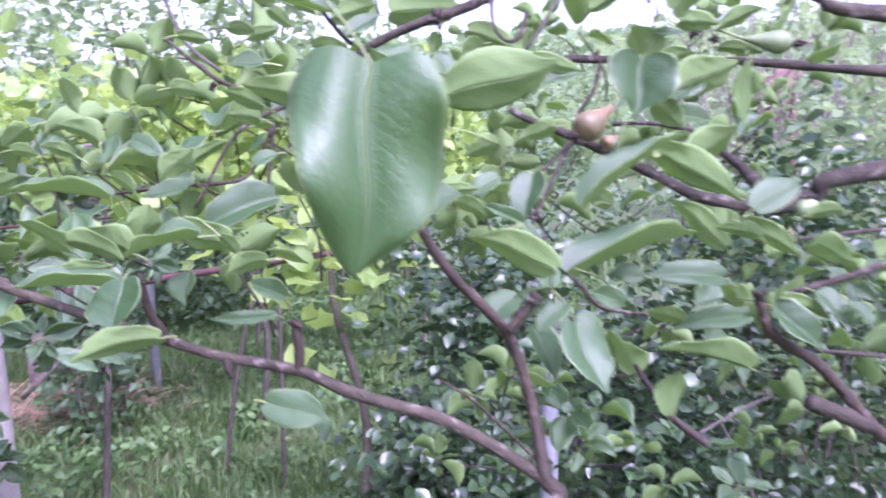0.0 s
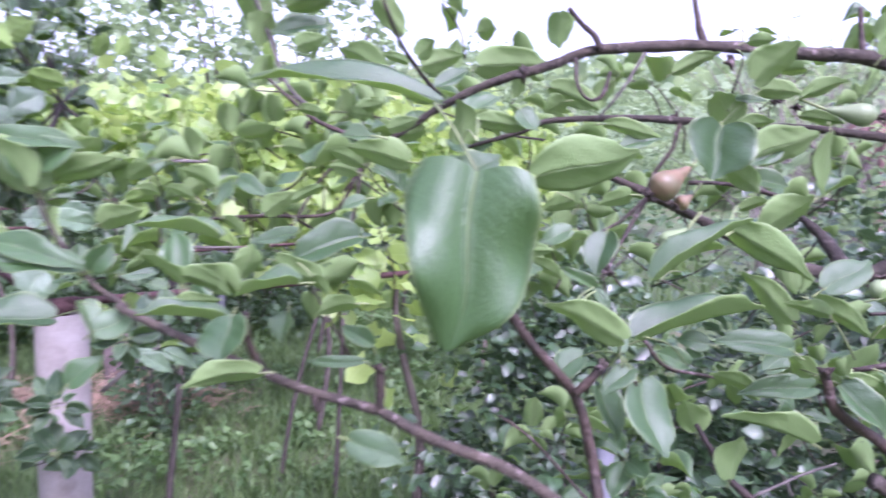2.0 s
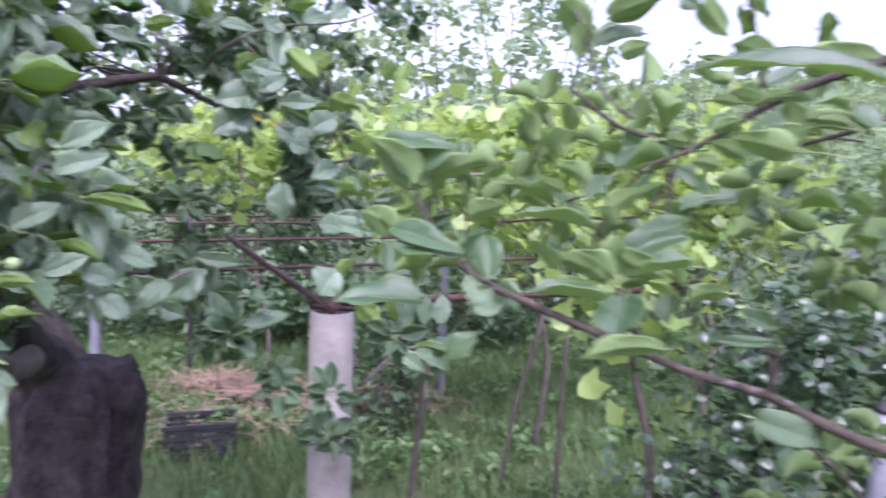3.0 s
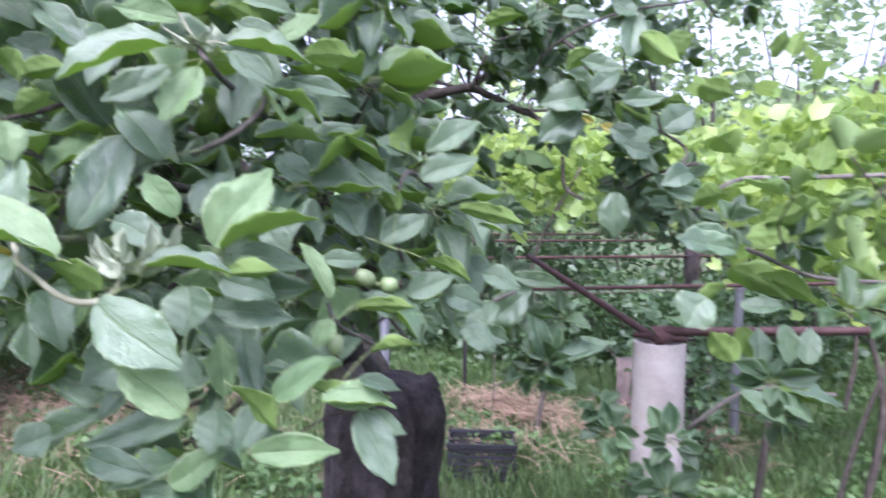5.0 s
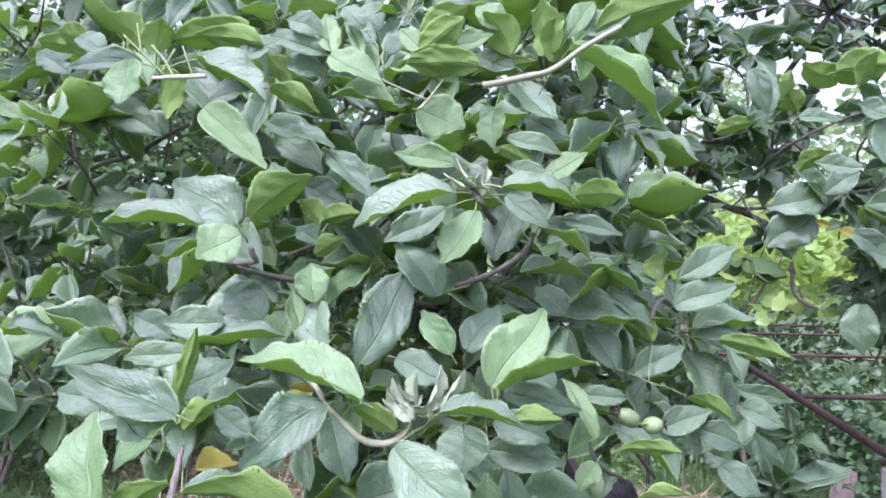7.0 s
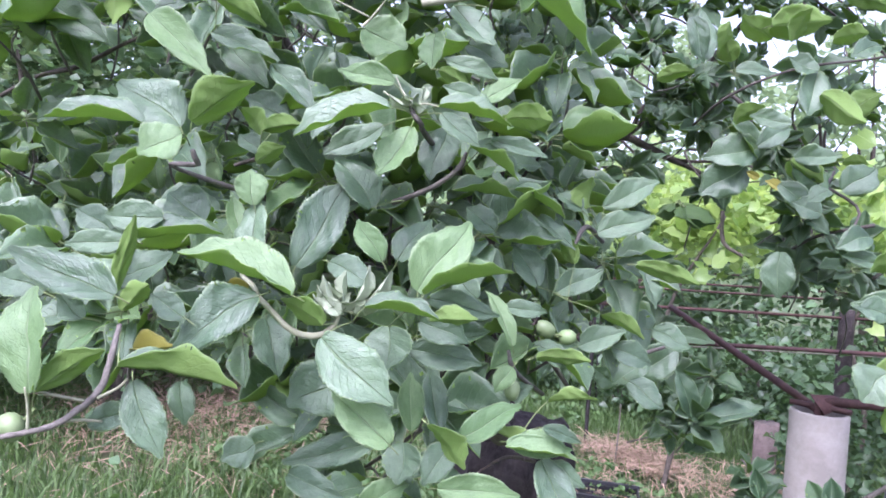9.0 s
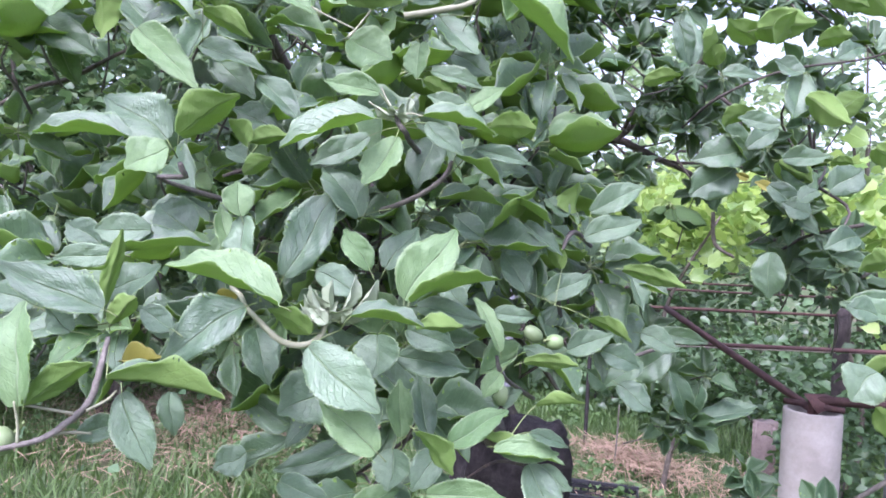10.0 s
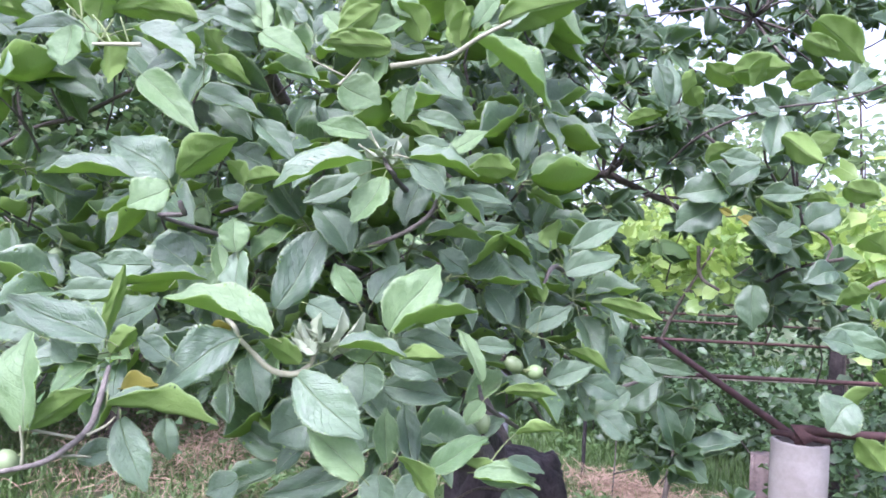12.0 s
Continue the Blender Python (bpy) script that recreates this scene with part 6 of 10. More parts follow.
leaf(apple_tree, (-0.811, 0.311, 1.514), (-0.813, 0.291, 1.544), (0.13, -0.84, -0.53), 0.018, APPLE_YOUNG, kind="apple", style="fold", spur=(-0.812, 0.309, 1.515))
leaf(apple_tree, (-0.809, 0.314, 1.517), (-0.811, 0.312, 1.549), (0.09, -0.99, -0.05), 0.016, APPLE_YOUNG, kind="apple", style="cup", spur=(-0.812, 0.309, 1.515))
leaf(apple_tree, (-0.805, 0.319, 1.520), (-0.799, 0.328, 1.555), (0.84, 0.48, -0.26), 0.019, APPLE_YOUNG, kind="apple", style="fold", spur=(-0.812, 0.309, 1.515))
leaf(apple_tree, (-0.810, 0.330, 1.519), (-0.796, 0.350, 1.551), (0.79, 0.31, -0.53), 0.020, APPLE_YOUNG, kind="apple", style="fold", spur=(-0.812, 0.309, 1.515))
leaf(apple_tree, (-0.803, 0.321, 1.515), (-0.778, 0.340, 1.532), (0.60, -0.06, -0.80), 0.018, APPLE_YOUNG, kind="apple", style="wavy", spur=(-0.812, 0.309, 1.515))
leaf(apple_tree, (-0.803, 0.304, 1.510), (-0.812, 0.292, 1.527), (0.88, -0.46, 0.14), 0.014, APPLE_YOUNG, kind="apple", style="flat", spur=(-0.812, 0.309, 1.515))
leaf(apple_tree, (-0.872, 0.152, 1.473), (-0.843, 0.177, 1.480), (0.33, -0.61, 0.72), 0.019, YELLOW_LEAF, kind="apple", style="cup")
leaf(apple_tree, (-0.879, 0.249, 1.526), (-0.891, 0.232, 1.527), (0.82, -0.57, 0.11), 0.016, YELLOW_LEAF, kind="apple", style="cup")
leaf(apple_tree, (-0.985, 0.103, 1.817), (-0.974, 0.096, 1.773), (0.57, -0.72, 0.39), 0.044, APPLE_LIGHT, kind="apple", style="droop", spur=(-0.983, 0.116, 1.814))
leaf(apple_tree, (-1.129, 0.149, 1.857), (-1.134, 0.162, 1.799), (-0.35, 0.92, 0.17), 0.055, APPLE_UNDER, kind="apple", style="arch", spur=(-1.133, 0.150, 1.864))
leaf(apple_tree, (-1.271, 0.070, 1.820), (-1.274, 0.089, 1.777), (-0.29, 0.90, 0.34), 0.069, APPLE_UNDER, kind="apple", style="arch", spur=(-1.275, 0.069, 1.826))
leaf(apple_tree, (-1.281, 0.062, 1.820), (-1.224, 0.123, 1.806), (0.80, -0.45, 0.39), 0.033, APPLE_TOP, kind="apple", style="wavy", spur=(-1.292, 0.058, 1.819))
leaf(apple_tree, (-1.236, 0.113, 1.832), (-1.177, 0.164, 1.788), (0.90, -0.43, 0.10), 0.045, APPLE_TOP, kind="apple", style="arch", spur=(-1.247, 0.111, 1.834))
leaf(apple_tree, (-0.930, 0.152, 1.812), (-0.889, 0.201, 1.774), (0.74, 0.00, 0.68), 0.037, APPLE_TOP, kind="apple", style="fold", spur=(-0.980, 0.131, 1.810))
leaf(apple_tree, (-1.143, 0.185, 1.856), (-1.073, 0.249, 1.774), (0.97, -0.15, 0.19), 0.046, APPLE_TOP, kind="apple", style="wavy", spur=(-0.980, 0.131, 1.810))
leaf(apple_tree, (-1.050, 0.184, 1.798), (-0.980, 0.232, 1.730), (0.90, -0.41, 0.17), 0.036, APPLE_LIGHT, kind="apple", style="flat", spur=(-1.109, 0.205, 1.793))
leaf(apple_tree, (-1.020, 0.243, 1.824), (-0.998, 0.292, 1.798), (-0.46, 0.63, 0.63), 0.026, APPLE_UNDER, kind="apple", style="flat", spur=(-1.036, 0.249, 1.792))
leaf(apple_tree, (-1.041, 0.272, 1.862), (-1.016, 0.303, 1.844), (0.90, -0.35, 0.28), 0.032, APPLE_TOP, kind="apple", style="arch", spur=(-1.051, 0.268, 1.863))
leaf(apple_tree, (-0.987, 0.297, 1.859), (-0.942, 0.338, 1.824), (0.68, -0.52, 0.51), 0.035, APPLE_LIGHT, kind="apple", style="flat", spur=(-0.997, 0.295, 1.861))
leaf(apple_tree, (-0.956, 0.358, 1.809), (-0.994, 0.302, 1.819), (0.61, -0.17, 0.77), 0.040, APPLE_LIGHT, kind="apple", style="fold", spur=(-0.946, 0.368, 1.808))
leaf(apple_tree, (-1.039, 0.247, 1.790), (-0.982, 0.304, 1.761), (0.82, -0.43, 0.37), 0.028, APPLE_TOP, kind="apple", style="wavy", spur=(-1.050, 0.244, 1.790))
leaf(apple_tree, (-1.075, 0.273, 1.796), (-1.022, 0.307, 1.738), (0.86, -0.47, 0.23), 0.037, APPLE_TOP, kind="apple", style="flat", spur=(-1.036, 0.249, 1.792))
leaf(apple_tree, (-0.999, 0.301, 1.760), (-0.951, 0.335, 1.706), (0.93, -0.27, 0.24), 0.028, APPLE_TOP, kind="apple", style="wavy", spur=(-1.009, 0.300, 1.764))
leaf(apple_tree, (-0.925, 0.160, 1.667), (-0.981, 0.087, 1.667), (0.31, -0.41, 0.86), 0.034, APPLE_TOP, kind="apple", style="fold", spur=(-0.923, 0.171, 1.664))
leaf(apple_tree, (-0.954, 0.198, 1.672), (-1.004, 0.149, 1.713), (0.89, -0.30, 0.33), 0.053, APPLE_TOP, kind="apple", style="wavy", spur=(-0.952, 0.202, 1.664))
leaf(apple_tree, (-0.897, 0.186, 1.659), (-0.911, 0.153, 1.638), (0.64, -0.69, 0.33), 0.041, APPLE_LIGHT, kind="apple", style="wavy", spur=(-0.949, 0.207, 1.655))
leaf(apple_tree, (-0.936, 0.204, 1.676), (-0.893, 0.247, 1.715), (-0.79, -0.03, 0.61), 0.041, APPLE_UNDER, kind="apple", style="flat", spur=(-0.942, 0.205, 1.667))
leaf(apple_tree, (-0.942, 0.274, 1.675), (-0.947, 0.254, 1.699), (-0.35, 0.83, 0.44), 0.030, APPLE_UNDER, kind="apple", style="arch", spur=(-0.952, 0.277, 1.663))
leaf(apple_tree, (-0.938, 0.273, 1.678), (-0.916, 0.305, 1.687), (-0.72, 0.29, 0.63), 0.022, APPLE_UNDER, kind="apple", style="fold", spur=(-0.944, 0.275, 1.671))
leaf(apple_tree, (-0.960, 0.245, 1.700), (-0.977, 0.237, 1.737), (0.87, -0.27, 0.42), 0.033, APPLE_TOP, kind="apple", style="droop", spur=(-0.960, 0.250, 1.688))
leaf(apple_tree, (-1.001, 0.325, 1.706), (-1.032, 0.285, 1.726), (0.80, -0.50, 0.34), 0.037, APPLE_TOP, kind="apple", style="droop", spur=(-0.952, 0.277, 1.663))
leaf(apple_tree, (-0.936, 0.268, 1.646), (-0.917, 0.291, 1.663), (-0.78, 0.23, 0.58), 0.020, APPLE_UNDER, kind="apple", style="flat", spur=(-0.943, 0.272, 1.654))
leaf(apple_tree, (-0.948, 0.278, 1.657), (-0.972, 0.261, 1.675), (0.85, -0.38, 0.35), 0.021, APPLE_TOP, kind="apple", style="wavy", spur=(-0.952, 0.277, 1.663))
leaf(apple_tree, (-0.865, 0.327, 1.829), (-0.832, 0.383, 1.827), (-0.57, 0.52, 0.63), 0.026, APPLE_UNDER, kind="apple", style="arch", spur=(-0.874, 0.322, 1.827))
leaf(apple_tree, (-0.929, 0.375, 1.802), (-0.896, 0.410, 1.781), (0.91, -0.34, 0.23), 0.050, APPLE_LIGHT, kind="apple", style="droop", spur=(-0.940, 0.372, 1.803))
leaf(apple_tree, (-0.893, 0.395, 1.742), (-0.937, 0.351, 1.754), (0.72, -0.62, 0.32), 0.027, APPLE_LIGHT, kind="apple", style="flat", spur=(-0.881, 0.417, 1.708))
leaf(apple_tree, (-0.887, 0.439, 1.802), (-0.877, 0.431, 1.761), (0.36, -0.88, 0.30), 0.035, APPLE_LIGHT, kind="apple", style="flat", spur=(-0.892, 0.428, 1.811))
leaf(apple_tree, (-0.880, 0.456, 1.834), (-0.837, 0.481, 1.789), (0.92, -0.24, 0.31), 0.041, APPLE_TOP, kind="apple", style="droop", spur=(-0.840, 0.470, 1.827))
leaf(apple_tree, (-0.868, 0.443, 1.770), (-0.834, 0.488, 1.753), (0.93, -0.24, 0.29), 0.020, APPLE_TOP, kind="apple", style="arch", spur=(-0.878, 0.439, 1.770))
leaf(apple_tree, (-0.889, 0.484, 1.800), (-0.852, 0.513, 1.775), (0.85, -0.47, 0.25), 0.034, APPLE_TOP, kind="apple", style="flat", spur=(-0.840, 0.470, 1.827))
leaf(apple_tree, (-0.865, 0.432, 1.758), (-0.849, 0.462, 1.742), (-0.59, 0.59, 0.55), 0.019, APPLE_UNDER, kind="apple", style="flat", spur=(-0.874, 0.427, 1.759))
leaf(apple_tree, (-0.841, 0.473, 1.729), (-0.821, 0.508, 1.756), (0.59, -0.67, 0.45), 0.027, APPLE_LIGHT, kind="apple", style="flat", spur=(-0.850, 0.469, 1.721))
leaf(apple_tree, (-0.822, 0.460, 1.726), (-0.848, 0.426, 1.738), (0.90, -0.40, 0.18), 0.019, APPLE_TOP, kind="apple", style="flat", spur=(-0.820, 0.471, 1.721))
leaf(apple_tree, (-0.844, 0.364, 1.705), (-0.892, 0.287, 1.670), (0.28, -0.65, 0.71), 0.045, APPLE_TOP, kind="apple", style="fold", spur=(-0.881, 0.417, 1.708))
leaf(apple_tree, (-0.840, 0.418, 1.715), (-0.797, 0.479, 1.699), (0.55, -0.04, 0.83), 0.037, APPLE_TOP, kind="apple", style="fold", spur=(-0.881, 0.417, 1.708))
leaf(apple_tree, (-0.803, 0.477, 1.708), (-0.774, 0.513, 1.708), (-0.58, 0.49, 0.65), 0.033, APPLE_UNDER, kind="apple", style="flat", spur=(-0.813, 0.472, 1.705))
leaf(apple_tree, (-0.830, 0.415, 1.706), (-0.799, 0.441, 1.674), (0.87, -0.41, 0.28), 0.023, APPLE_TOP, kind="apple", style="flat", spur=(-0.881, 0.417, 1.708))
leaf(apple_tree, (-0.845, 0.390, 1.690), (-0.848, 0.357, 1.640), (0.50, -0.83, 0.24), 0.041, APPLE_LIGHT, kind="apple", style="droop", spur=(-0.881, 0.417, 1.708))
leaf(apple_tree, (-0.892, 0.385, 1.695), (-0.923, 0.334, 1.661), (0.77, -0.56, 0.31), 0.030, APPLE_TOP, kind="apple", style="droop", spur=(-0.881, 0.417, 1.708))
leaf(apple_tree, (-0.915, 0.483, 1.710), (-0.902, 0.454, 1.646), (0.67, -0.55, 0.50), 0.045, APPLE_TOP, kind="apple", style="flat", spur=(-0.881, 0.417, 1.708))
leaf(apple_tree, (-0.808, 0.471, 1.851), (-0.758, 0.544, 1.777), (0.81, 0.16, 0.56), 0.052, APPLE_LIGHT, kind="apple", style="fold", spur=(-0.840, 0.470, 1.827))
leaf(apple_tree, (-0.816, 0.469, 1.686), (-0.775, 0.511, 1.671), (0.81, -0.54, 0.21), 0.019, APPLE_TOP, kind="apple", style="wavy", spur=(-0.850, 0.460, 1.657))
leaf(apple_tree, (-0.829, 0.453, 1.678), (-0.793, 0.490, 1.645), (0.60, 0.23, 0.77), 0.041, APPLE_TOP, kind="apple", style="fold", spur=(-0.838, 0.456, 1.669))
leaf(apple_tree, (-0.903, 0.257, 1.602), (-0.917, 0.256, 1.636), (0.92, -0.28, 0.27), 0.030, APPLE_LIGHT, kind="apple", style="arch", spur=(-0.904, 0.261, 1.590))
leaf(apple_tree, (-0.888, 0.256, 1.550), (-0.912, 0.262, 1.609), (0.53, -0.79, 0.31), 0.035, APPLE_TOP, kind="apple", style="flat", spur=(-0.888, 0.258, 1.538))
leaf(apple_tree, (-0.922, 0.254, 1.563), (-0.952, 0.252, 1.612), (0.89, -0.09, 0.44), 0.022, APPLE_LIGHT, kind="apple", style="droop", spur=(-0.921, 0.258, 1.552))
leaf(apple_tree, (-0.905, 0.304, 1.545), (-0.911, 0.360, 1.638), (0.68, -0.73, 0.05), 0.048, APPLE_TOP, kind="apple", style="flat", spur=(-0.909, 0.302, 1.534))
leaf(apple_tree, (-0.907, 0.177, 1.584), (-0.935, 0.134, 1.583), (0.75, -0.61, 0.23), 0.029, APPLE_TOP, kind="apple", style="flat", spur=(-0.913, 0.186, 1.574))
leaf(apple_tree, (-0.919, 0.152, 1.562), (-0.879, 0.223, 1.573), (0.27, -0.21, 0.94), 0.029, APPLE_TOP, kind="apple", style="fold", spur=(-0.928, 0.147, 1.558))
leaf(apple_tree, (-0.881, 0.145, 1.563), (-0.909, 0.101, 1.556), (0.86, -0.44, 0.25), 0.022, APPLE_TOP, kind="apple", style="flat", spur=(-0.880, 0.156, 1.561))
leaf(apple_tree, (-0.975, 0.233, 1.583), (-1.010, 0.204, 1.610), (0.91, -0.31, 0.28), 0.046, APPLE_TOP, kind="apple", style="wavy", spur=(-0.921, 0.198, 1.562))
leaf(apple_tree, (-0.959, 0.145, 1.568), (-0.987, 0.118, 1.587), (0.87, -0.47, 0.14), 0.027, APPLE_TOP, kind="apple", style="flat", spur=(-0.957, 0.154, 1.561))
leaf(apple_tree, (-0.871, 0.136, 1.521), (-0.838, 0.141, 1.585), (-0.99, 0.06, 0.10), 0.014, APPLE_LIGHT, kind="apple", style="flat", spur=(-0.880, 0.138, 1.509))
leaf(apple_tree, (-0.906, 0.141, 1.526), (-0.885, 0.182, 1.555), (0.60, -0.72, 0.34), 0.034, APPLE_TOP, kind="apple", style="droop", spur=(-0.865, 0.133, 1.521))
leaf(apple_tree, (-0.842, 0.130, 1.521), (-0.897, 0.061, 1.553), (0.78, -0.37, 0.51), 0.037, APPLE_TOP, kind="apple", style="droop", spur=(-0.840, 0.141, 1.515))
leaf(apple_tree, (-0.811, 0.262, 1.526), (-0.877, 0.183, 1.555), (0.32, -0.09, 0.94), 0.041, APPLE_LIGHT, kind="apple", style="fold", spur=(-0.809, 0.273, 1.521))
leaf(apple_tree, (-0.844, 0.136, 1.509), (-0.824, 0.151, 1.532), (-0.94, 0.07, 0.33), 0.020, APPLE_UNDER, kind="apple", style="fold", spur=(-0.854, 0.138, 1.502))
leaf(apple_tree, (-0.822, 0.075, 1.454), (-0.845, 0.078, 1.528), (0.60, -0.76, 0.24), 0.048, APPLE_LIGHT, kind="apple", style="arch", spur=(-0.853, 0.079, 1.425))
leaf(apple_tree, (-0.870, 0.113, 1.500), (-0.893, 0.096, 1.517), (0.95, -0.21, 0.24), 0.021, APPLE_TOP, kind="apple", style="droop", spur=(-0.869, 0.126, 1.497))
leaf(apple_tree, (-0.822, 0.237, 1.524), (-0.840, 0.176, 1.477), (0.60, -0.75, 0.28), 0.045, APPLE_TOP, kind="apple", style="wavy", spur=(-0.824, 0.248, 1.527))
leaf(apple_tree, (-0.828, 0.179, 1.506), (-0.849, 0.157, 1.522), (0.94, -0.22, 0.25), 0.021, APPLE_TOP, kind="apple", style="droop", spur=(-0.826, 0.188, 1.499))
leaf(apple_tree, (-0.812, 0.293, 1.500), (-0.825, 0.258, 1.522), (-0.42, 0.68, 0.60), 0.034, APPLE_LIGHT, kind="apple", style="flat", spur=(-0.812, 0.306, 1.501))
leaf(apple_tree, (-0.889, 0.377, 1.609), (-0.925, 0.349, 1.660), (0.90, -0.22, 0.37), 0.043, APPLE_TOP, kind="apple", style="arch", spur=(-0.886, 0.413, 1.620))
leaf(apple_tree, (-0.865, 0.398, 1.557), (-0.866, 0.436, 1.602), (0.56, -0.81, 0.16), 0.034, APPLE_TOP, kind="apple", style="flat", spur=(-0.869, 0.395, 1.547))
leaf(apple_tree, (-0.810, 0.388, 1.531), (-0.797, 0.436, 1.601), (0.66, -0.72, 0.22), 0.048, APPLE_LIGHT, kind="apple", style="arch", spur=(-0.777, 0.367, 1.522))
leaf(apple_tree, (-0.802, 0.390, 1.529), (-0.751, 0.456, 1.556), (-0.13, -0.40, 0.91), 0.039, APPLE_LIGHT, kind="apple", style="fold", spur=(-0.791, 0.380, 1.526))
leaf(apple_tree, (-0.856, 0.374, 1.556), (-0.884, 0.358, 1.596), (0.89, -0.43, 0.14), 0.026, APPLE_LIGHT, kind="apple", style="arch", spur=(-0.855, 0.380, 1.546))
leaf(apple_tree, (-0.859, 0.456, 1.634), (-0.823, 0.516, 1.630), (0.17, -0.21, 0.96), 0.028, APPLE_TOP, kind="apple", style="fold", spur=(-0.855, 0.458, 1.644))
leaf(apple_tree, (-0.864, 0.546, 1.644), (-0.832, 0.597, 1.615), (0.49, 0.26, 0.83), 0.032, APPLE_TOP, kind="apple", style="fold", spur=(-0.873, 0.542, 1.645))
leaf(apple_tree, (-0.860, 0.581, 1.615), (-0.826, 0.612, 1.579), (0.84, -0.30, 0.44), 0.022, APPLE_TOP, kind="apple", style="wavy", spur=(-0.870, 0.579, 1.619))
leaf(apple_tree, (-0.857, 0.585, 1.534), (-0.893, 0.576, 1.579), (0.94, -0.29, 0.17), 0.037, APPLE_TOP, kind="apple", style="flat", spur=(-0.826, 0.604, 1.522))
leaf(apple_tree, (-0.846, 0.638, 1.628), (-0.871, 0.619, 1.646), (0.85, -0.25, 0.47), 0.027, APPLE_TOP, kind="apple", style="arch", spur=(-0.853, 0.680, 1.600))
leaf(apple_tree, (-0.846, 0.650, 1.632), (-0.835, 0.641, 1.668), (-0.97, -0.24, 0.07), 0.047, APPLE_UNDER, kind="apple", style="fold", spur=(-0.853, 0.680, 1.600))
leaf(apple_tree, (-0.826, 0.413, 1.522), (-0.776, 0.464, 1.511), (0.70, -0.57, 0.44), 0.026, APPLE_TOP, kind="apple", style="flat", spur=(-0.777, 0.367, 1.522))
leaf(apple_tree, (-0.804, 0.507, 1.476), (-0.838, 0.493, 1.530), (0.88, -0.18, 0.44), 0.021, APPLE_LIGHT, kind="apple", style="arch", spur=(-0.810, 0.514, 1.466))
leaf(apple_tree, (-0.839, 0.522, 1.512), (-0.814, 0.562, 1.510), (0.67, -0.68, 0.31), 0.021, APPLE_TOP, kind="apple", style="arch", spur=(-0.848, 0.517, 1.510))
leaf(apple_tree, (-0.776, 0.314, 1.520), (-0.735, 0.363, 1.514), (0.18, -0.25, 0.95), 0.027, APPLE_TOP, kind="apple", style="fold", spur=(-0.811, 0.322, 1.503))
leaf(apple_tree, (-0.765, 0.374, 1.509), (-0.737, 0.406, 1.514), (-0.76, 0.42, 0.50), 0.020, APPLE_UNDER, kind="apple", style="fold", spur=(-0.770, 0.371, 1.515))
leaf(apple_tree, (-0.851, 0.611, 1.528), (-0.827, 0.663, 1.559), (0.74, -0.62, 0.27), 0.031, APPLE_TOP, kind="apple", style="droop", spur=(-0.840, 0.608, 1.525))
leaf(apple_tree, (-0.846, 0.632, 1.563), (-0.851, 0.607, 1.595), (-0.31, 0.91, 0.28), 0.023, APPLE_UNDER, kind="apple", style="arch", spur=(-0.826, 0.604, 1.522))
leaf(apple_tree, (-0.800, 0.688, 1.567), (-0.765, 0.764, 1.548), (-0.59, 0.69, 0.43), 0.025, APPLE_UNDER, kind="apple", style="flat", spur=(-0.809, 0.683, 1.567))
leaf(apple_tree, (-0.802, 0.638, 1.508), (-0.783, 0.691, 1.481), (-0.47, 0.64, 0.61), 0.022, APPLE_UNDER, kind="apple", style="arch", spur=(-0.826, 0.604, 1.522))
leaf(apple_tree, (-0.851, 0.681, 1.635), (-0.815, 0.738, 1.672), (0.76, -0.56, 0.32), 0.033, APPLE_TOP, kind="apple", style="wavy", spur=(-0.852, 0.681, 1.619))
leaf(apple_tree, (-0.850, 0.672, 1.602), (-0.811, 0.731, 1.628), (0.75, -0.59, 0.29), 0.036, APPLE_TOP, kind="apple", style="flat", spur=(-0.859, 0.667, 1.596))
leaf(apple_tree, (-0.835, 0.745, 1.563), (-0.811, 0.744, 1.513), (0.88, -0.12, 0.46), 0.032, APPLE_TOP, kind="apple", style="wavy", spur=(-0.844, 0.748, 1.569))
leaf(apple_tree, (-0.796, 0.285, 1.492), (-0.737, 0.324, 1.445), (0.91, -0.37, 0.21), 0.046, APPLE_TOP, kind="apple", style="flat", spur=(-0.811, 0.322, 1.503))
leaf(apple_tree, (-0.835, 0.374, 1.494), (-0.818, 0.361, 1.454), (0.58, -0.76, 0.28), 0.046, APPLE_TOP, kind="apple", style="droop", spur=(-0.777, 0.367, 1.522))
leaf(apple_tree, (-0.832, 0.397, 1.472), (-0.781, 0.450, 1.463), (0.74, -0.58, 0.33), 0.032, APPLE_TOP, kind="apple", style="flat", spur=(-0.843, 0.393, 1.471))
leaf(apple_tree, (-0.813, 0.395, 1.502), (-0.780, 0.430, 1.485), (0.80, -0.54, 0.25), 0.030, APPLE_TOP, kind="apple", style="wavy", spur=(-0.777, 0.367, 1.522))
leaf(apple_tree, (-0.841, 0.413, 1.387), (-0.857, 0.417, 1.443), (0.87, -0.31, 0.38), 0.028, APPLE_LIGHT, kind="apple", style="flat", spur=(-0.842, 0.415, 1.375))
leaf(apple_tree, (-0.826, 0.437, 1.388), (-0.854, 0.437, 1.448), (0.94, -0.21, 0.28), 0.028, APPLE_TOP, kind="apple", style="droop", spur=(-0.826, 0.441, 1.376))
leaf(apple_tree, (-0.750, 0.331, 1.408), (-0.787, 0.294, 1.447), (0.90, -0.32, 0.28), 0.036, APPLE_LIGHT, kind="apple", style="flat", spur=(-0.749, 0.340, 1.399))
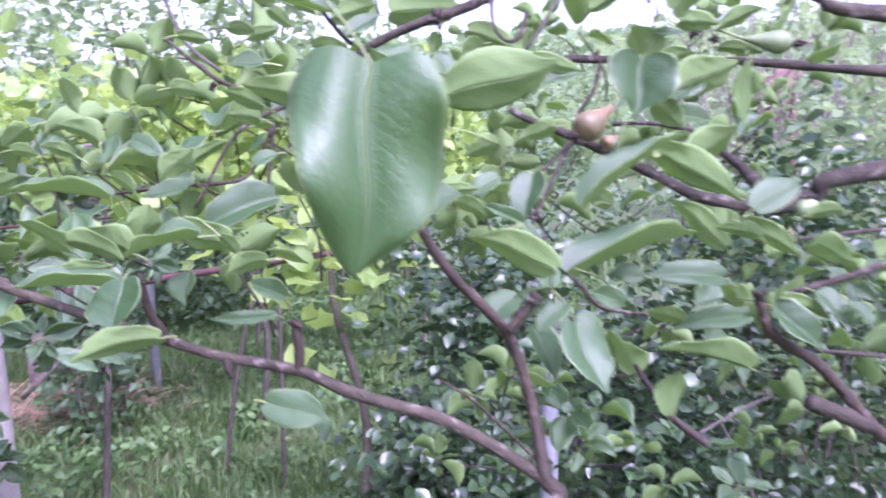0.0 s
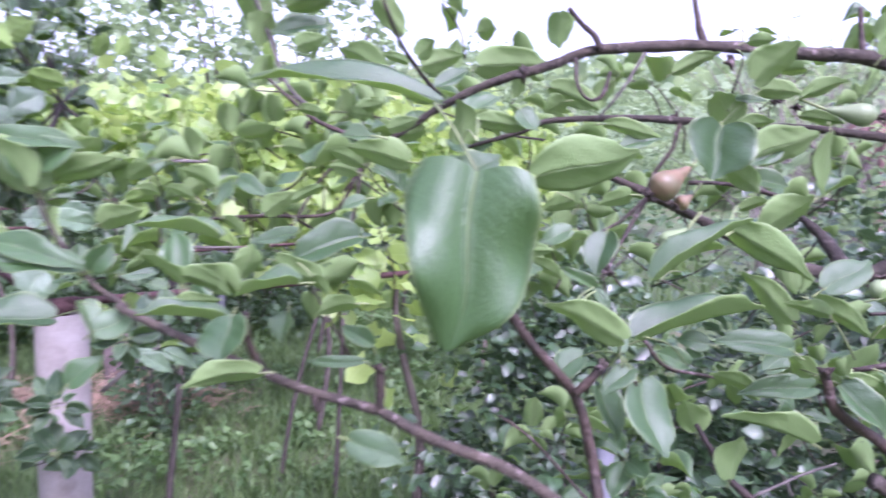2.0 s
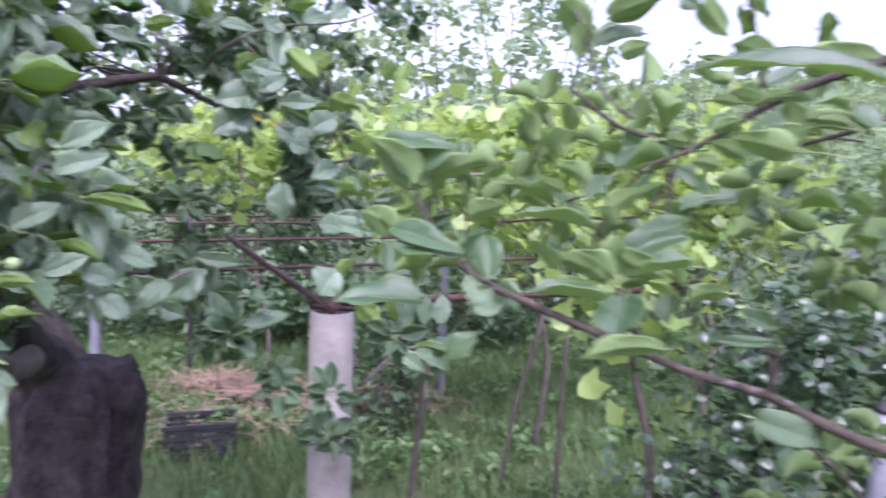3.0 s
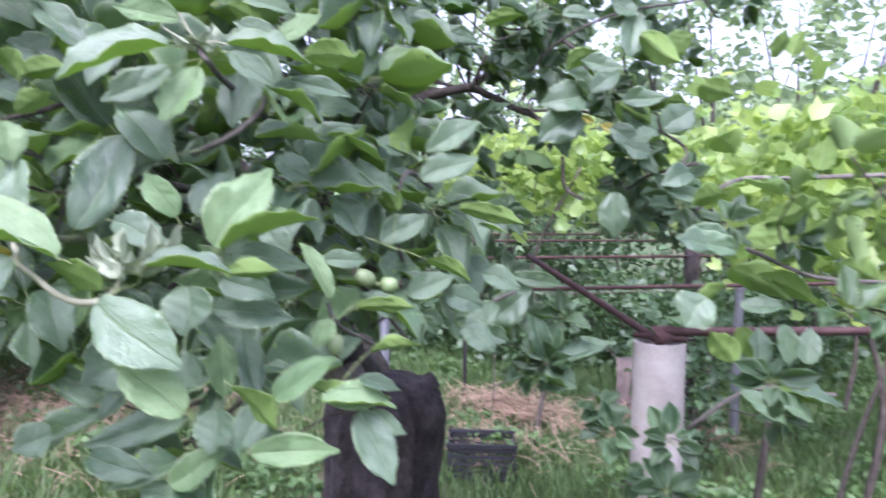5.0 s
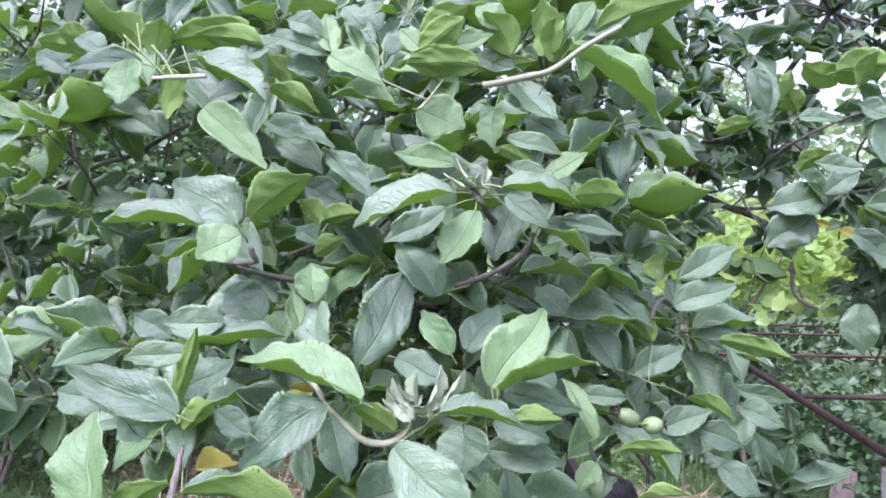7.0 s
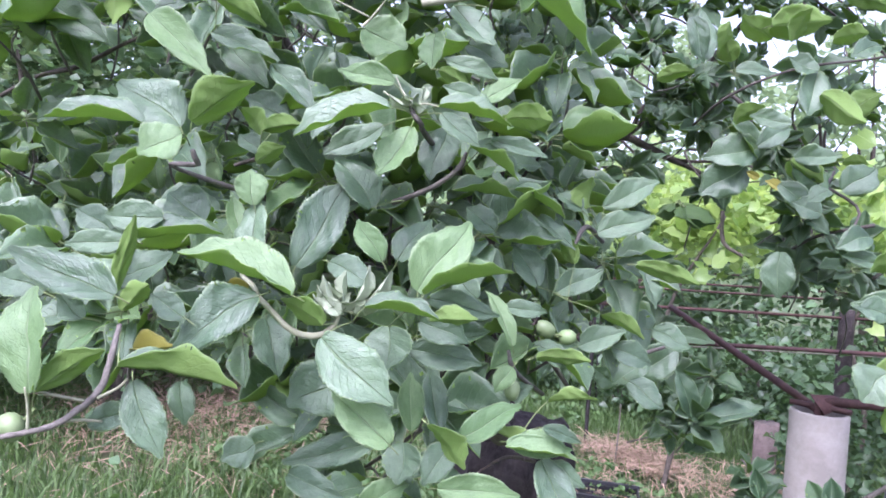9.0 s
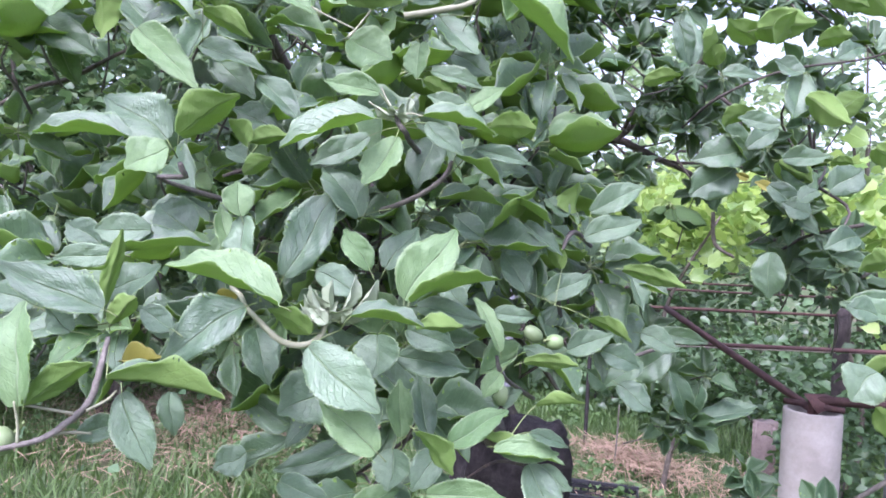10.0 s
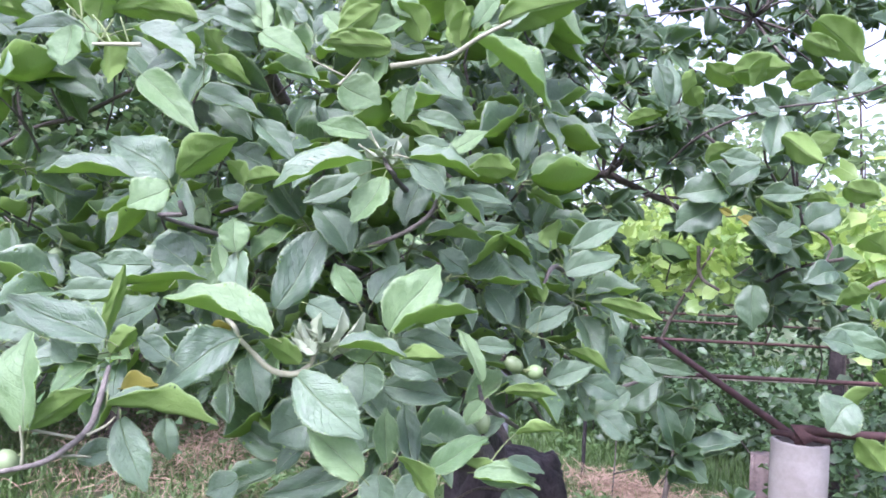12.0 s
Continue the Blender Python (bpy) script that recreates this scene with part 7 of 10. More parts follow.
leaf(apple_tree, (-0.770, 0.421, 1.398), (-0.744, 0.471, 1.431), (0.54, -0.71, 0.45), 0.029, APPLE_LIGHT, kind="apple", style="flat", spur=(-0.778, 0.416, 1.390))
leaf(apple_tree, (-0.759, 0.376, 1.418), (-0.745, 0.409, 1.378), (-0.30, 0.79, 0.53), 0.032, APPLE_LIGHT, kind="apple", style="flat", spur=(-0.766, 0.373, 1.422))
leaf(apple_tree, (-0.756, 0.447, 1.407), (-0.736, 0.483, 1.388), (-0.52, 0.60, 0.61), 0.020, APPLE_UNDER, kind="apple", style="fold", spur=(-0.752, 0.461, 1.407))
leaf(apple_tree, (-0.743, 0.454, 1.394), (-0.699, 0.503, 1.388), (0.30, -0.24, 0.92), 0.032, APPLE_LIGHT, kind="apple", style="fold", spur=(-0.745, 0.465, 1.399))
leaf(apple_tree, (-0.837, 0.401, 1.377), (-0.821, 0.387, 1.342), (0.54, -0.84, 0.06), 0.041, APPLE_TOP, kind="apple", style="droop", spur=(-0.845, 0.408, 1.383))
leaf(apple_tree, (-0.792, 0.428, 1.383), (-0.792, 0.396, 1.350), (0.63, -0.74, 0.25), 0.032, APPLE_TOP, kind="apple", style="arch", spur=(-0.796, 0.438, 1.387))
leaf(apple_tree, (-0.719, 0.486, 1.381), (-0.693, 0.509, 1.365), (0.81, -0.44, 0.40), 0.019, APPLE_TOP, kind="apple", style="flat", spur=(-0.748, 0.479, 1.406))
leaf(apple_tree, (-0.805, 0.510, 1.453), (-0.809, 0.492, 1.427), (0.62, -0.76, 0.18), 0.022, APPLE_LIGHT, kind="apple", style="arch", spur=(-0.808, 0.519, 1.458))
leaf(apple_tree, (-0.799, 0.537, 1.464), (-0.762, 0.581, 1.464), (-0.70, 0.47, 0.54), 0.022, APPLE_UNDER, kind="apple", style="flat", spur=(-0.807, 0.530, 1.459))
leaf(apple_tree, (-0.776, 0.536, 1.423), (-0.742, 0.573, 1.429), (-0.61, 0.35, 0.71), 0.020, APPLE_UNDER, kind="apple", style="flat", spur=(-0.748, 0.479, 1.406))
leaf(apple_tree, (-0.720, 0.477, 1.416), (-0.698, 0.506, 1.404), (0.75, -0.46, 0.47), 0.014, APPLE_TOP, kind="apple", style="flat", spur=(-0.733, 0.478, 1.411))
leaf(apple_tree, (-0.916, 0.374, 1.434), (-0.932, 0.316, 1.398), (0.71, -0.62, 0.33), 0.062, APPLE_TOP, kind="apple", style="droop", spur=(-0.918, 0.385, 1.437))
leaf(apple_tree, (-0.898, 0.402, 1.359), (-0.947, 0.320, 1.334), (0.65, -0.65, 0.39), 0.036, APPLE_TOP, kind="apple", style="droop", spur=(-0.898, 0.414, 1.359))
leaf(apple_tree, (-0.831, 0.145, 1.456), (-0.798, 0.162, 1.403), (0.89, -0.30, 0.34), 0.030, APPLE_TOP, kind="apple", style="flat", spur=(-0.840, 0.146, 1.462))
leaf(apple_tree, (-0.839, 0.116, 1.424), (-0.825, 0.148, 1.434), (0.71, -0.64, 0.29), 0.022, APPLE_TOP, kind="apple", style="wavy", spur=(-0.847, 0.111, 1.419))
leaf(apple_tree, (-0.822, 0.132, 1.470), (-0.779, 0.210, 1.457), (-0.27, 0.25, 0.93), 0.027, APPLE_TOP, kind="apple", style="fold", spur=(-0.867, 0.141, 1.493))
leaf(apple_tree, (-0.816, 0.078, 1.456), (-0.783, 0.116, 1.490), (-0.82, 0.22, 0.52), 0.023, APPLE_LIGHT, kind="apple", style="arch", spur=(-0.853, 0.079, 1.425))
leaf(apple_tree, (-0.860, 0.189, 1.447), (-0.841, 0.189, 1.414), (0.92, -0.20, 0.33), 0.022, APPLE_TOP, kind="apple", style="arch", spur=(-0.869, 0.193, 1.453))
leaf(apple_tree, (-0.932, 0.288, 1.489), (-0.895, 0.290, 1.438), (0.92, -0.18, 0.36), 0.040, APPLE_TOP, kind="apple", style="arch", spur=(-0.942, 0.291, 1.494))
leaf(apple_tree, (-0.854, 0.657, 1.462), (-0.828, 0.711, 1.484), (0.74, -0.56, 0.39), 0.031, APPLE_TOP, kind="apple", style="droop", spur=(-0.863, 0.652, 1.456))
leaf(apple_tree, (-0.844, 0.708, 1.461), (-0.813, 0.746, 1.442), (0.83, -0.49, 0.26), 0.033, APPLE_TOP, kind="apple", style="flat", spur=(-0.854, 0.704, 1.462))
leaf(apple_tree, (-0.832, 0.768, 1.483), (-0.795, 0.798, 1.465), (0.91, -0.34, 0.25), 0.033, APPLE_TOP, kind="apple", style="flat", spur=(-0.844, 0.766, 1.483))
leaf(apple_tree, (-0.828, 0.724, 1.420), (-0.790, 0.745, 1.393), (0.93, -0.33, 0.17), 0.035, APPLE_TOP, kind="apple", style="flat", spur=(-0.839, 0.724, 1.423))
leaf(apple_tree, (-0.945, 0.208, 1.490), (-0.911, 0.242, 1.472), (0.82, -0.43, 0.38), 0.030, APPLE_TOP, kind="apple", style="droop", spur=(-0.956, 0.204, 1.490))
leaf(apple_tree, (-0.948, 0.092, 1.512), (-0.978, 0.060, 1.524), (0.84, -0.48, 0.26), 0.033, APPLE_TOP, kind="apple", style="flat", spur=(-0.946, 0.102, 1.507))
leaf(apple_tree, (-0.855, 0.387, 1.428), (-0.850, 0.374, 1.396), (0.65, -0.71, 0.26), 0.030, APPLE_TOP, kind="apple", style="wavy", spur=(-0.861, 0.394, 1.434))
leaf(apple_tree, (-0.827, 0.474, 1.523), (-0.857, 0.457, 1.550), (0.90, -0.43, 0.10), 0.029, APPLE_TOP, kind="apple", style="flat", spur=(-0.824, 0.481, 1.514))
leaf(apple_tree, (-0.875, 0.326, 1.552), (-0.836, 0.357, 1.534), (0.82, -0.44, 0.37), 0.031, APPLE_TOP, kind="apple", style="flat", spur=(-0.886, 0.324, 1.553))
leaf(apple_tree, (-0.944, 0.357, 1.585), (-0.949, 0.335, 1.547), (0.63, -0.75, 0.21), 0.031, APPLE_TOP, kind="apple", style="flat", spur=(-0.948, 0.365, 1.591))
leaf(apple_tree, (-0.855, 0.514, 1.595), (-0.881, 0.492, 1.619), (0.90, -0.36, 0.25), 0.031, APPLE_TOP, kind="apple", style="arch", spur=(-0.853, 0.523, 1.587))
leaf(apple_tree, (-1.050, 0.123, 1.833), (-1.089, 0.058, 1.827), (0.73, -0.58, 0.37), 0.028, APPLE_TOP, kind="apple", style="arch", spur=(-1.049, 0.133, 1.832))
leaf(apple_tree, (-0.991, 0.212, 1.872), (-1.033, 0.142, 1.856), (-0.67, 0.30, 0.67), 0.036, APPLE_UNDER, kind="apple", style="droop", spur=(-0.990, 0.222, 1.872))
leaf(apple_tree, (-1.066, 0.144, 1.861), (-1.071, 0.121, 1.881), (-0.41, 0.65, 0.64), 0.030, APPLE_UNDER, kind="apple", style="flat", spur=(-1.068, 0.153, 1.853))
leaf(apple_tree, (-1.006, 0.299, 1.865), (-1.048, 0.245, 1.885), (0.83, -0.46, 0.32), 0.028, APPLE_TOP, kind="apple", style="arch", spur=(-1.005, 0.308, 1.861))
leaf(apple_tree, (-0.988, 0.199, 1.836), (-0.971, 0.239, 1.859), (0.68, -0.66, 0.32), 0.026, APPLE_TOP, kind="apple", style="flat", spur=(-0.995, 0.194, 1.829))
leaf(apple_tree, (-0.996, 0.302, 1.866), (-1.017, 0.302, 1.915), (0.90, -0.39, 0.18), 0.028, APPLE_LIGHT, kind="apple", style="droop", spur=(-0.996, 0.305, 1.856))
leaf(apple_tree, (-0.972, 0.327, 1.860), (-1.000, 0.317, 1.916), (0.89, -0.44, 0.13), 0.016, APPLE_LIGHT, kind="apple", style="droop", spur=(-0.972, 0.332, 1.850))
leaf(apple_tree, (-0.835, 0.383, 1.825), (-0.869, 0.324, 1.826), (-0.62, 0.55, 0.56), 0.032, APPLE_UNDER, kind="apple", style="flat", spur=(-0.834, 0.394, 1.823))
leaf(apple_tree, (-0.877, 0.347, 1.850), (-0.843, 0.375, 1.882), (-0.91, 0.20, 0.35), 0.038, APPLE_UNDER, kind="apple", style="arch", spur=(-0.886, 0.345, 1.842))
leaf(apple_tree, (-0.889, 0.355, 1.846), (-0.911, 0.339, 1.873), (0.78, -0.57, 0.27), 0.024, APPLE_LIGHT, kind="apple", style="flat", spur=(-0.887, 0.361, 1.837))
leaf(apple_tree, (-0.866, 0.363, 1.846), (-0.843, 0.405, 1.862), (0.61, -0.75, 0.25), 0.024, APPLE_LIGHT, kind="apple", style="droop", spur=(-0.874, 0.358, 1.841))
leaf(apple_tree, (-0.843, 0.426, 1.846), (-0.843, 0.393, 1.881), (-0.43, 0.84, 0.32), 0.035, APPLE_UNDER, kind="apple", style="arch", spur=(-0.847, 0.435, 1.837))
leaf(apple_tree, (-0.848, 0.472, 1.855), (-0.836, 0.458, 1.907), (0.02, 0.97, 0.23), 0.052, APPLE_UNDER, kind="apple", style="flat", spur=(-0.854, 0.477, 1.845))
leaf(apple_tree, (-0.829, 0.485, 1.870), (-0.823, 0.516, 1.913), (0.62, -0.74, 0.26), 0.025, APPLE_LIGHT, kind="apple", style="arch", spur=(-0.834, 0.483, 1.861))
leaf(apple_tree, (-0.808, 0.505, 1.876), (-0.750, 0.587, 1.911), (-0.64, 0.46, 0.61), 0.048, APPLE_UNDER, kind="apple", style="arch", spur=(-0.817, 0.501, 1.871))
leaf(apple_tree, (-0.875, 0.413, 1.835), (-0.838, 0.454, 1.844), (-0.74, 0.34, 0.59), 0.020, APPLE_UNDER, kind="apple", style="droop", spur=(-0.885, 0.409, 1.831))
leaf(apple_tree, (-0.846, 0.433, 1.836), (-0.877, 0.405, 1.851), (0.92, -0.38, 0.11), 0.023, APPLE_TOP, kind="apple", style="droop", spur=(-0.843, 0.442, 1.831))
leaf(apple_tree, (-1.142, 0.079, 1.875), (-1.162, 0.051, 1.886), (-0.58, 0.55, 0.60), 0.032, APPLE_UNDER, kind="apple", style="flat", spur=(-1.141, 0.089, 1.870))
leaf(apple_tree, (-1.108, 0.094, 1.856), (-1.131, 0.067, 1.872), (0.79, -0.36, 0.50), 0.028, APPLE_TOP, kind="apple", style="arch", spur=(-1.106, 0.103, 1.851))
leaf(apple_tree, (-1.051, 0.277, 1.840), (-1.061, 0.251, 1.871), (-0.36, 0.82, 0.45), 0.037, APPLE_UNDER, kind="apple", style="flat", spur=(-1.052, 0.286, 1.831))
leaf(apple_tree, (-1.068, 0.311, 1.852), (-1.093, 0.288, 1.881), (0.91, -0.36, 0.21), 0.032, APPLE_TOP, kind="apple", style="flat", spur=(-1.067, 0.318, 1.844))
leaf(apple_tree, (-1.018, 0.362, 1.895), (-1.044, 0.341, 1.925), (0.91, -0.22, 0.35), 0.031, APPLE_TOP, kind="apple", style="droop", spur=(-1.017, 0.369, 1.887))
leaf(apple_tree, (-0.970, 0.357, 1.868), (-0.962, 0.381, 1.899), (0.56, -0.82, 0.13), 0.027, APPLE_TOP, kind="apple", style="flat", spur=(-0.975, 0.355, 1.859))
leaf(apple_tree, (-1.180, 0.034, 1.876), (-1.155, 0.083, 1.865), (-0.44, 0.70, 0.56), 0.025, APPLE_UNDER, kind="apple", style="arch", spur=(-1.188, 0.029, 1.876))
leaf(apple_tree, (-1.063, 0.123, 1.858), (-1.071, 0.092, 1.886), (-0.35, 0.74, 0.57), 0.042, APPLE_UNDER, kind="apple", style="flat", spur=(-1.065, 0.132, 1.850))
leaf(apple_tree, (-0.968, 0.219, 1.850), (-1.009, 0.163, 1.860), (-0.62, 0.50, 0.61), 0.027, APPLE_UNDER, kind="apple", style="flat", spur=(-0.966, 0.229, 1.846))
leaf(apple_tree, (-1.028, 0.132, 1.841), (-1.012, 0.134, 1.870), (-0.99, -0.15, 0.07), 0.034, APPLE_UNDER, kind="apple", style="arch", spur=(-1.037, 0.134, 1.831))
leaf(apple_tree, (-1.006, 0.293, 1.886), (-1.028, 0.263, 1.904), (0.90, -0.42, 0.11), 0.029, APPLE_TOP, kind="apple", style="arch", spur=(-1.005, 0.302, 1.880))
leaf(apple_tree, (-1.229, 0.067, 1.859), (-1.265, 0.033, 1.888), (0.93, -0.31, 0.17), 0.031, APPLE_TOP, kind="apple", style="flat", spur=(-1.227, 0.075, 1.852))
leaf(apple_tree, (-0.972, 0.329, 1.890), (-0.990, 0.311, 1.915), (0.98, -0.20, 0.10), 0.028, APPLE_TOP, kind="apple", style="arch", spur=(-0.972, 0.336, 1.881))
leaf(apple_tree, (-0.874, 0.343, 1.841), (-0.838, 0.369, 1.868), (-0.97, 0.20, 0.11), 0.032, APPLE_UNDER, kind="apple", style="droop", spur=(-0.884, 0.341, 1.834))
leaf(apple_tree, (-0.844, 0.418, 1.870), (-0.865, 0.399, 1.894), (0.94, -0.32, 0.15), 0.030, APPLE_LIGHT, kind="apple", style="arch", spur=(-0.843, 0.425, 1.862))
leaf(apple_tree, (-0.841, 0.478, 1.848), (-0.823, 0.477, 1.893), (-1.00, -0.08, 0.02), 0.041, APPLE_UNDER, kind="apple", style="flat", spur=(-0.848, 0.481, 1.838))
leaf(apple_tree, (-0.814, 0.498, 1.873), (-0.799, 0.544, 1.907), (0.64, -0.72, 0.29), 0.032, APPLE_TOP, kind="apple", style="droop", spur=(-0.820, 0.493, 1.866))
leaf(apple_tree, (-0.808, 1.476, 1.452), (-0.730, 1.595, 1.386), (-0.35, 0.85, 0.38), 0.063, APPLE_UNDER, kind="apple", style="flat", spur=(-0.815, 1.472, 1.453))
leaf(apple_tree, (-0.791, 1.615, 1.232), (-0.812, 1.648, 1.315), (0.88, -0.38, 0.28), 0.056, APPLE_TOP, kind="apple", style="flat", spur=(-0.792, 1.615, 1.221))
leaf(apple_tree, (-0.714, 1.674, 1.245), (-0.725, 1.707, 1.318), (0.48, -0.88, 0.00), 0.053, APPLE_TOP, kind="apple", style="flat", spur=(-0.716, 1.674, 1.234))
leaf(apple_tree, (-0.775, 1.652, 1.177), (-0.697, 1.731, 1.149), (-0.35, 0.81, 0.46), 0.042, APPLE_UNDER, kind="apple", style="arch", spur=(-0.784, 1.649, 1.177))
leaf(apple_tree, (-0.773, 1.440, 1.274), (-0.806, 1.398, 1.334), (-0.30, 0.91, 0.28), 0.056, APPLE_UNDER, kind="apple", style="flat", spur=(-0.772, 1.448, 1.265))
leaf(apple_tree, (-0.826, 1.605, 1.175), (-0.747, 1.659, 1.110), (0.81, -0.46, 0.36), 0.043, APPLE_TOP, kind="apple", style="arch", spur=(-0.835, 1.604, 1.178))
leaf(apple_tree, (-0.653, 1.240, 1.807), (-0.635, 1.237, 1.847), (-0.96, 0.24, 0.17), 0.039, APPLE_UNDER, kind="apple", style="droop", spur=(-0.659, 1.244, 1.796))
leaf(apple_tree, (-0.658, 1.384, 1.664), (-0.639, 1.395, 1.713), (-0.85, 0.03, 0.53), 0.045, APPLE_UNDER, kind="apple", style="droop", spur=(-0.665, 1.385, 1.653))
leaf(apple_tree, (-0.728, 1.441, 1.544), (-0.656, 1.502, 1.591), (-0.80, 0.43, 0.41), 0.057, APPLE_UNDER, kind="apple", style="droop", spur=(-0.737, 1.439, 1.537))
leaf(apple_tree, (-0.632, 1.485, 1.583), (-0.567, 1.550, 1.599), (-0.67, 0.53, 0.53), 0.055, APPLE_UNDER, kind="apple", style="droop", spur=(-0.641, 1.482, 1.579))
leaf(apple_tree, (-0.652, 1.612, 1.462), (-0.591, 1.687, 1.429), (-0.53, 0.63, 0.57), 0.060, APPLE_UNDER, kind="apple", style="arch", spur=(-0.661, 1.608, 1.462))
leaf(apple_tree, (-0.722, 0.480, 1.385), (-0.677, 0.481, 1.331), (0.80, -0.56, 0.22), 0.034, APPLE_TOP, kind="apple", style="droop", spur=(-0.731, 0.483, 1.389))
leaf(apple_tree, (-0.744, 0.457, 1.398), (-0.704, 0.501, 1.397), (0.63, -0.70, 0.34), 0.021, APPLE_LIGHT, kind="apple", style="droop", spur=(-0.753, 0.454, 1.396))
leaf(apple_tree, (-0.779, 0.405, 1.350), (-0.727, 0.462, 1.352), (0.60, -0.70, 0.38), 0.028, APPLE_LIGHT, kind="apple", style="flat", spur=(-0.788, 0.401, 1.347))
leaf(apple_tree, (-0.919, 0.317, 1.332), (-0.863, 0.353, 1.320), (0.68, -0.59, 0.44), 0.030, APPLE_TOP, kind="apple", style="arch", spur=(-0.929, 0.315, 1.331))
leaf(apple_tree, (-0.860, 0.367, 1.308), (-0.838, 0.412, 1.334), (0.70, -0.63, 0.32), 0.030, APPLE_LIGHT, kind="apple", style="arch", spur=(-0.866, 0.363, 1.301))
leaf(apple_tree, (-0.888, 0.352, 1.298), (-0.853, 0.380, 1.290), (0.74, -0.56, 0.36), 0.026, APPLE_TOP, kind="apple", style="droop", spur=(-0.898, 0.350, 1.297))
leaf(apple_tree, (-0.979, 0.302, 1.347), (-0.996, 0.272, 1.327), (0.50, -0.83, 0.23), 0.036, APPLE_TOP, kind="apple", style="droop", spur=(-0.978, 0.312, 1.349))
leaf(apple_tree, (-0.870, 0.536, 1.396), (-0.845, 0.579, 1.420), (0.52, -0.76, 0.39), 0.027, APPLE_TOP, kind="apple", style="arch", spur=(-0.877, 0.532, 1.390))
leaf(apple_tree, (-0.848, 0.631, 1.439), (-0.885, 0.611, 1.464), (0.76, -0.39, 0.53), 0.029, APPLE_TOP, kind="apple", style="arch", spur=(-0.844, 0.638, 1.432))
leaf(apple_tree, (-1.150, 1.171, 1.370), (-1.183, 1.107, 1.315), (0.38, -0.88, 0.27), 0.051, APPLE_TOP, kind="apple", style="arch", spur=(-1.150, 1.181, 1.373))
leaf(apple_tree, (-1.300, 1.483, 1.210), (-1.242, 1.545, 1.239), (0.79, -0.59, 0.20), 0.063, APPLE_TOP, kind="apple", style="droop", spur=(-1.309, 1.480, 1.205))
branch("shoot", [(-0.793, 0.360, 1.792, 0.0032), (-0.771, 0.391, 1.800, 0.0029), (-0.758, 0.409, 1.807, 0.0025), (-0.743, 0.430, 1.826, 0.0022), (-0.725, 0.454, 1.843, 0.0018)], SHOOT, apple_tree, 7, 0.12)
branch("twig", [(-0.894, 0.355, 1.792, 0.0016), (-0.889, 0.362, 1.802, 0.0012), (-0.880, 0.373, 1.821, 0.0008)], SHOOT, apple_tree, 7, 0.12)
branch("twig", [(-0.890, 0.360, 1.801, 0.0012), (-0.909, 0.333, 1.815, 0.0009), (-0.916, 0.323, 1.821, 0.0007)], SHOOT, apple_tree, 7, 0.12)
branch("shoot", [(-0.880, 0.149, 1.784, 0.0022), (-0.895, 0.128, 1.783, 0.0019), (-0.905, 0.113, 1.782, 0.0015)], SHOOT, apple_tree, 7, 0.12)
branch("twig", [(-0.899, 0.122, 1.783, 0.0010), (-0.910, 0.106, 1.801, 0.0009), (-0.919, 0.091, 1.817, 0.0008)], PETIOLE, apple_tree, 7, 0.12)
branch("twig", [(-0.895, 0.127, 1.783, 0.0010), (-0.900, 0.120, 1.797, 0.0009), (-0.906, 0.111, 1.809, 0.0008)], PETIOLE, apple_tree, 7, 0.12)
branch("twig", [(-0.887, 0.140, 1.784, 0.0010), (-0.888, 0.136, 1.796, 0.0009), (-0.891, 0.132, 1.808, 0.0008)], PETIOLE, apple_tree, 7, 0.12)
branch("twig", [(-0.901, 0.119, 1.787, 0.0010), (-0.898, 0.123, 1.797, 0.0009), (-0.895, 0.127, 1.806, 0.0008)], PETIOLE, apple_tree, 7, 0.12)
branch("twig", [(-0.911, 0.104, 1.802, 0.0010), (-0.912, 0.102, 1.816, 0.0009), (-0.913, 0.100, 1.827, 0.0008)], PETIOLE, apple_tree, 7, 0.12)

# apple tree: older twigs behind
branch("twig", [(-1.18, 1.30, 1.86, 0.0030), (-1.057, 1.245, 1.900, 0.0028), (-0.959, 1.299, 1.945, 0.0025), (-0.840, 1.382, 1.965, 0.0020), (-0.74, 1.43, 2.01, 0.0014)], BARK_APPLE, apple_tree, 8, 0.16)
branch("twig", [(-1.385, 1.394, 2.102, 0.0042), (-1.330, 1.435, 2.055, 0.0048), (-1.254, 1.488, 1.987, 0.0047), (-1.184, 1.499, 1.923, 0.0052), (-1.165, 1.523, 1.823, 0.0039)], BARK_APPLE, apple_tree, 8, 0.16)
branch("twig", [(-1.173, 1.420, 1.686, 0.0044), (-1.162, 1.416, 1.616, 0.0044), (-1.124, 1.434, 1.587, 0.0031)], BARK_APPLE, apple_tree, 8, 0.16)
branch("twig", [(-1.508, 1.472, 1.881, 0.0068), (-1.480, 1.479, 1.939, 0.0052), (-1.466, 1.483, 1.967, 0.0037)], BARK_APPLE, apple_tree, 8, 0.16)
branch("twig", [(-1.070, 1.476, 1.590, 0.0031), (-0.997, 1.494, 1.641, 0.0035), (-0.907, 1.536, 1.668, 0.0040)], BARK_APPLE, apple_tree, 8, 0.16)
branch("twig", [(-0.826, 1.356, 1.564, 0.0037), (-0.776, 1.410, 1.623, 0.0042), (-0.680, 1.479, 1.629, 0.0042), (-0.563, 1.553, 1.635, 0.0046)], BARK_GREY, apple_tree, 8, 0.16)
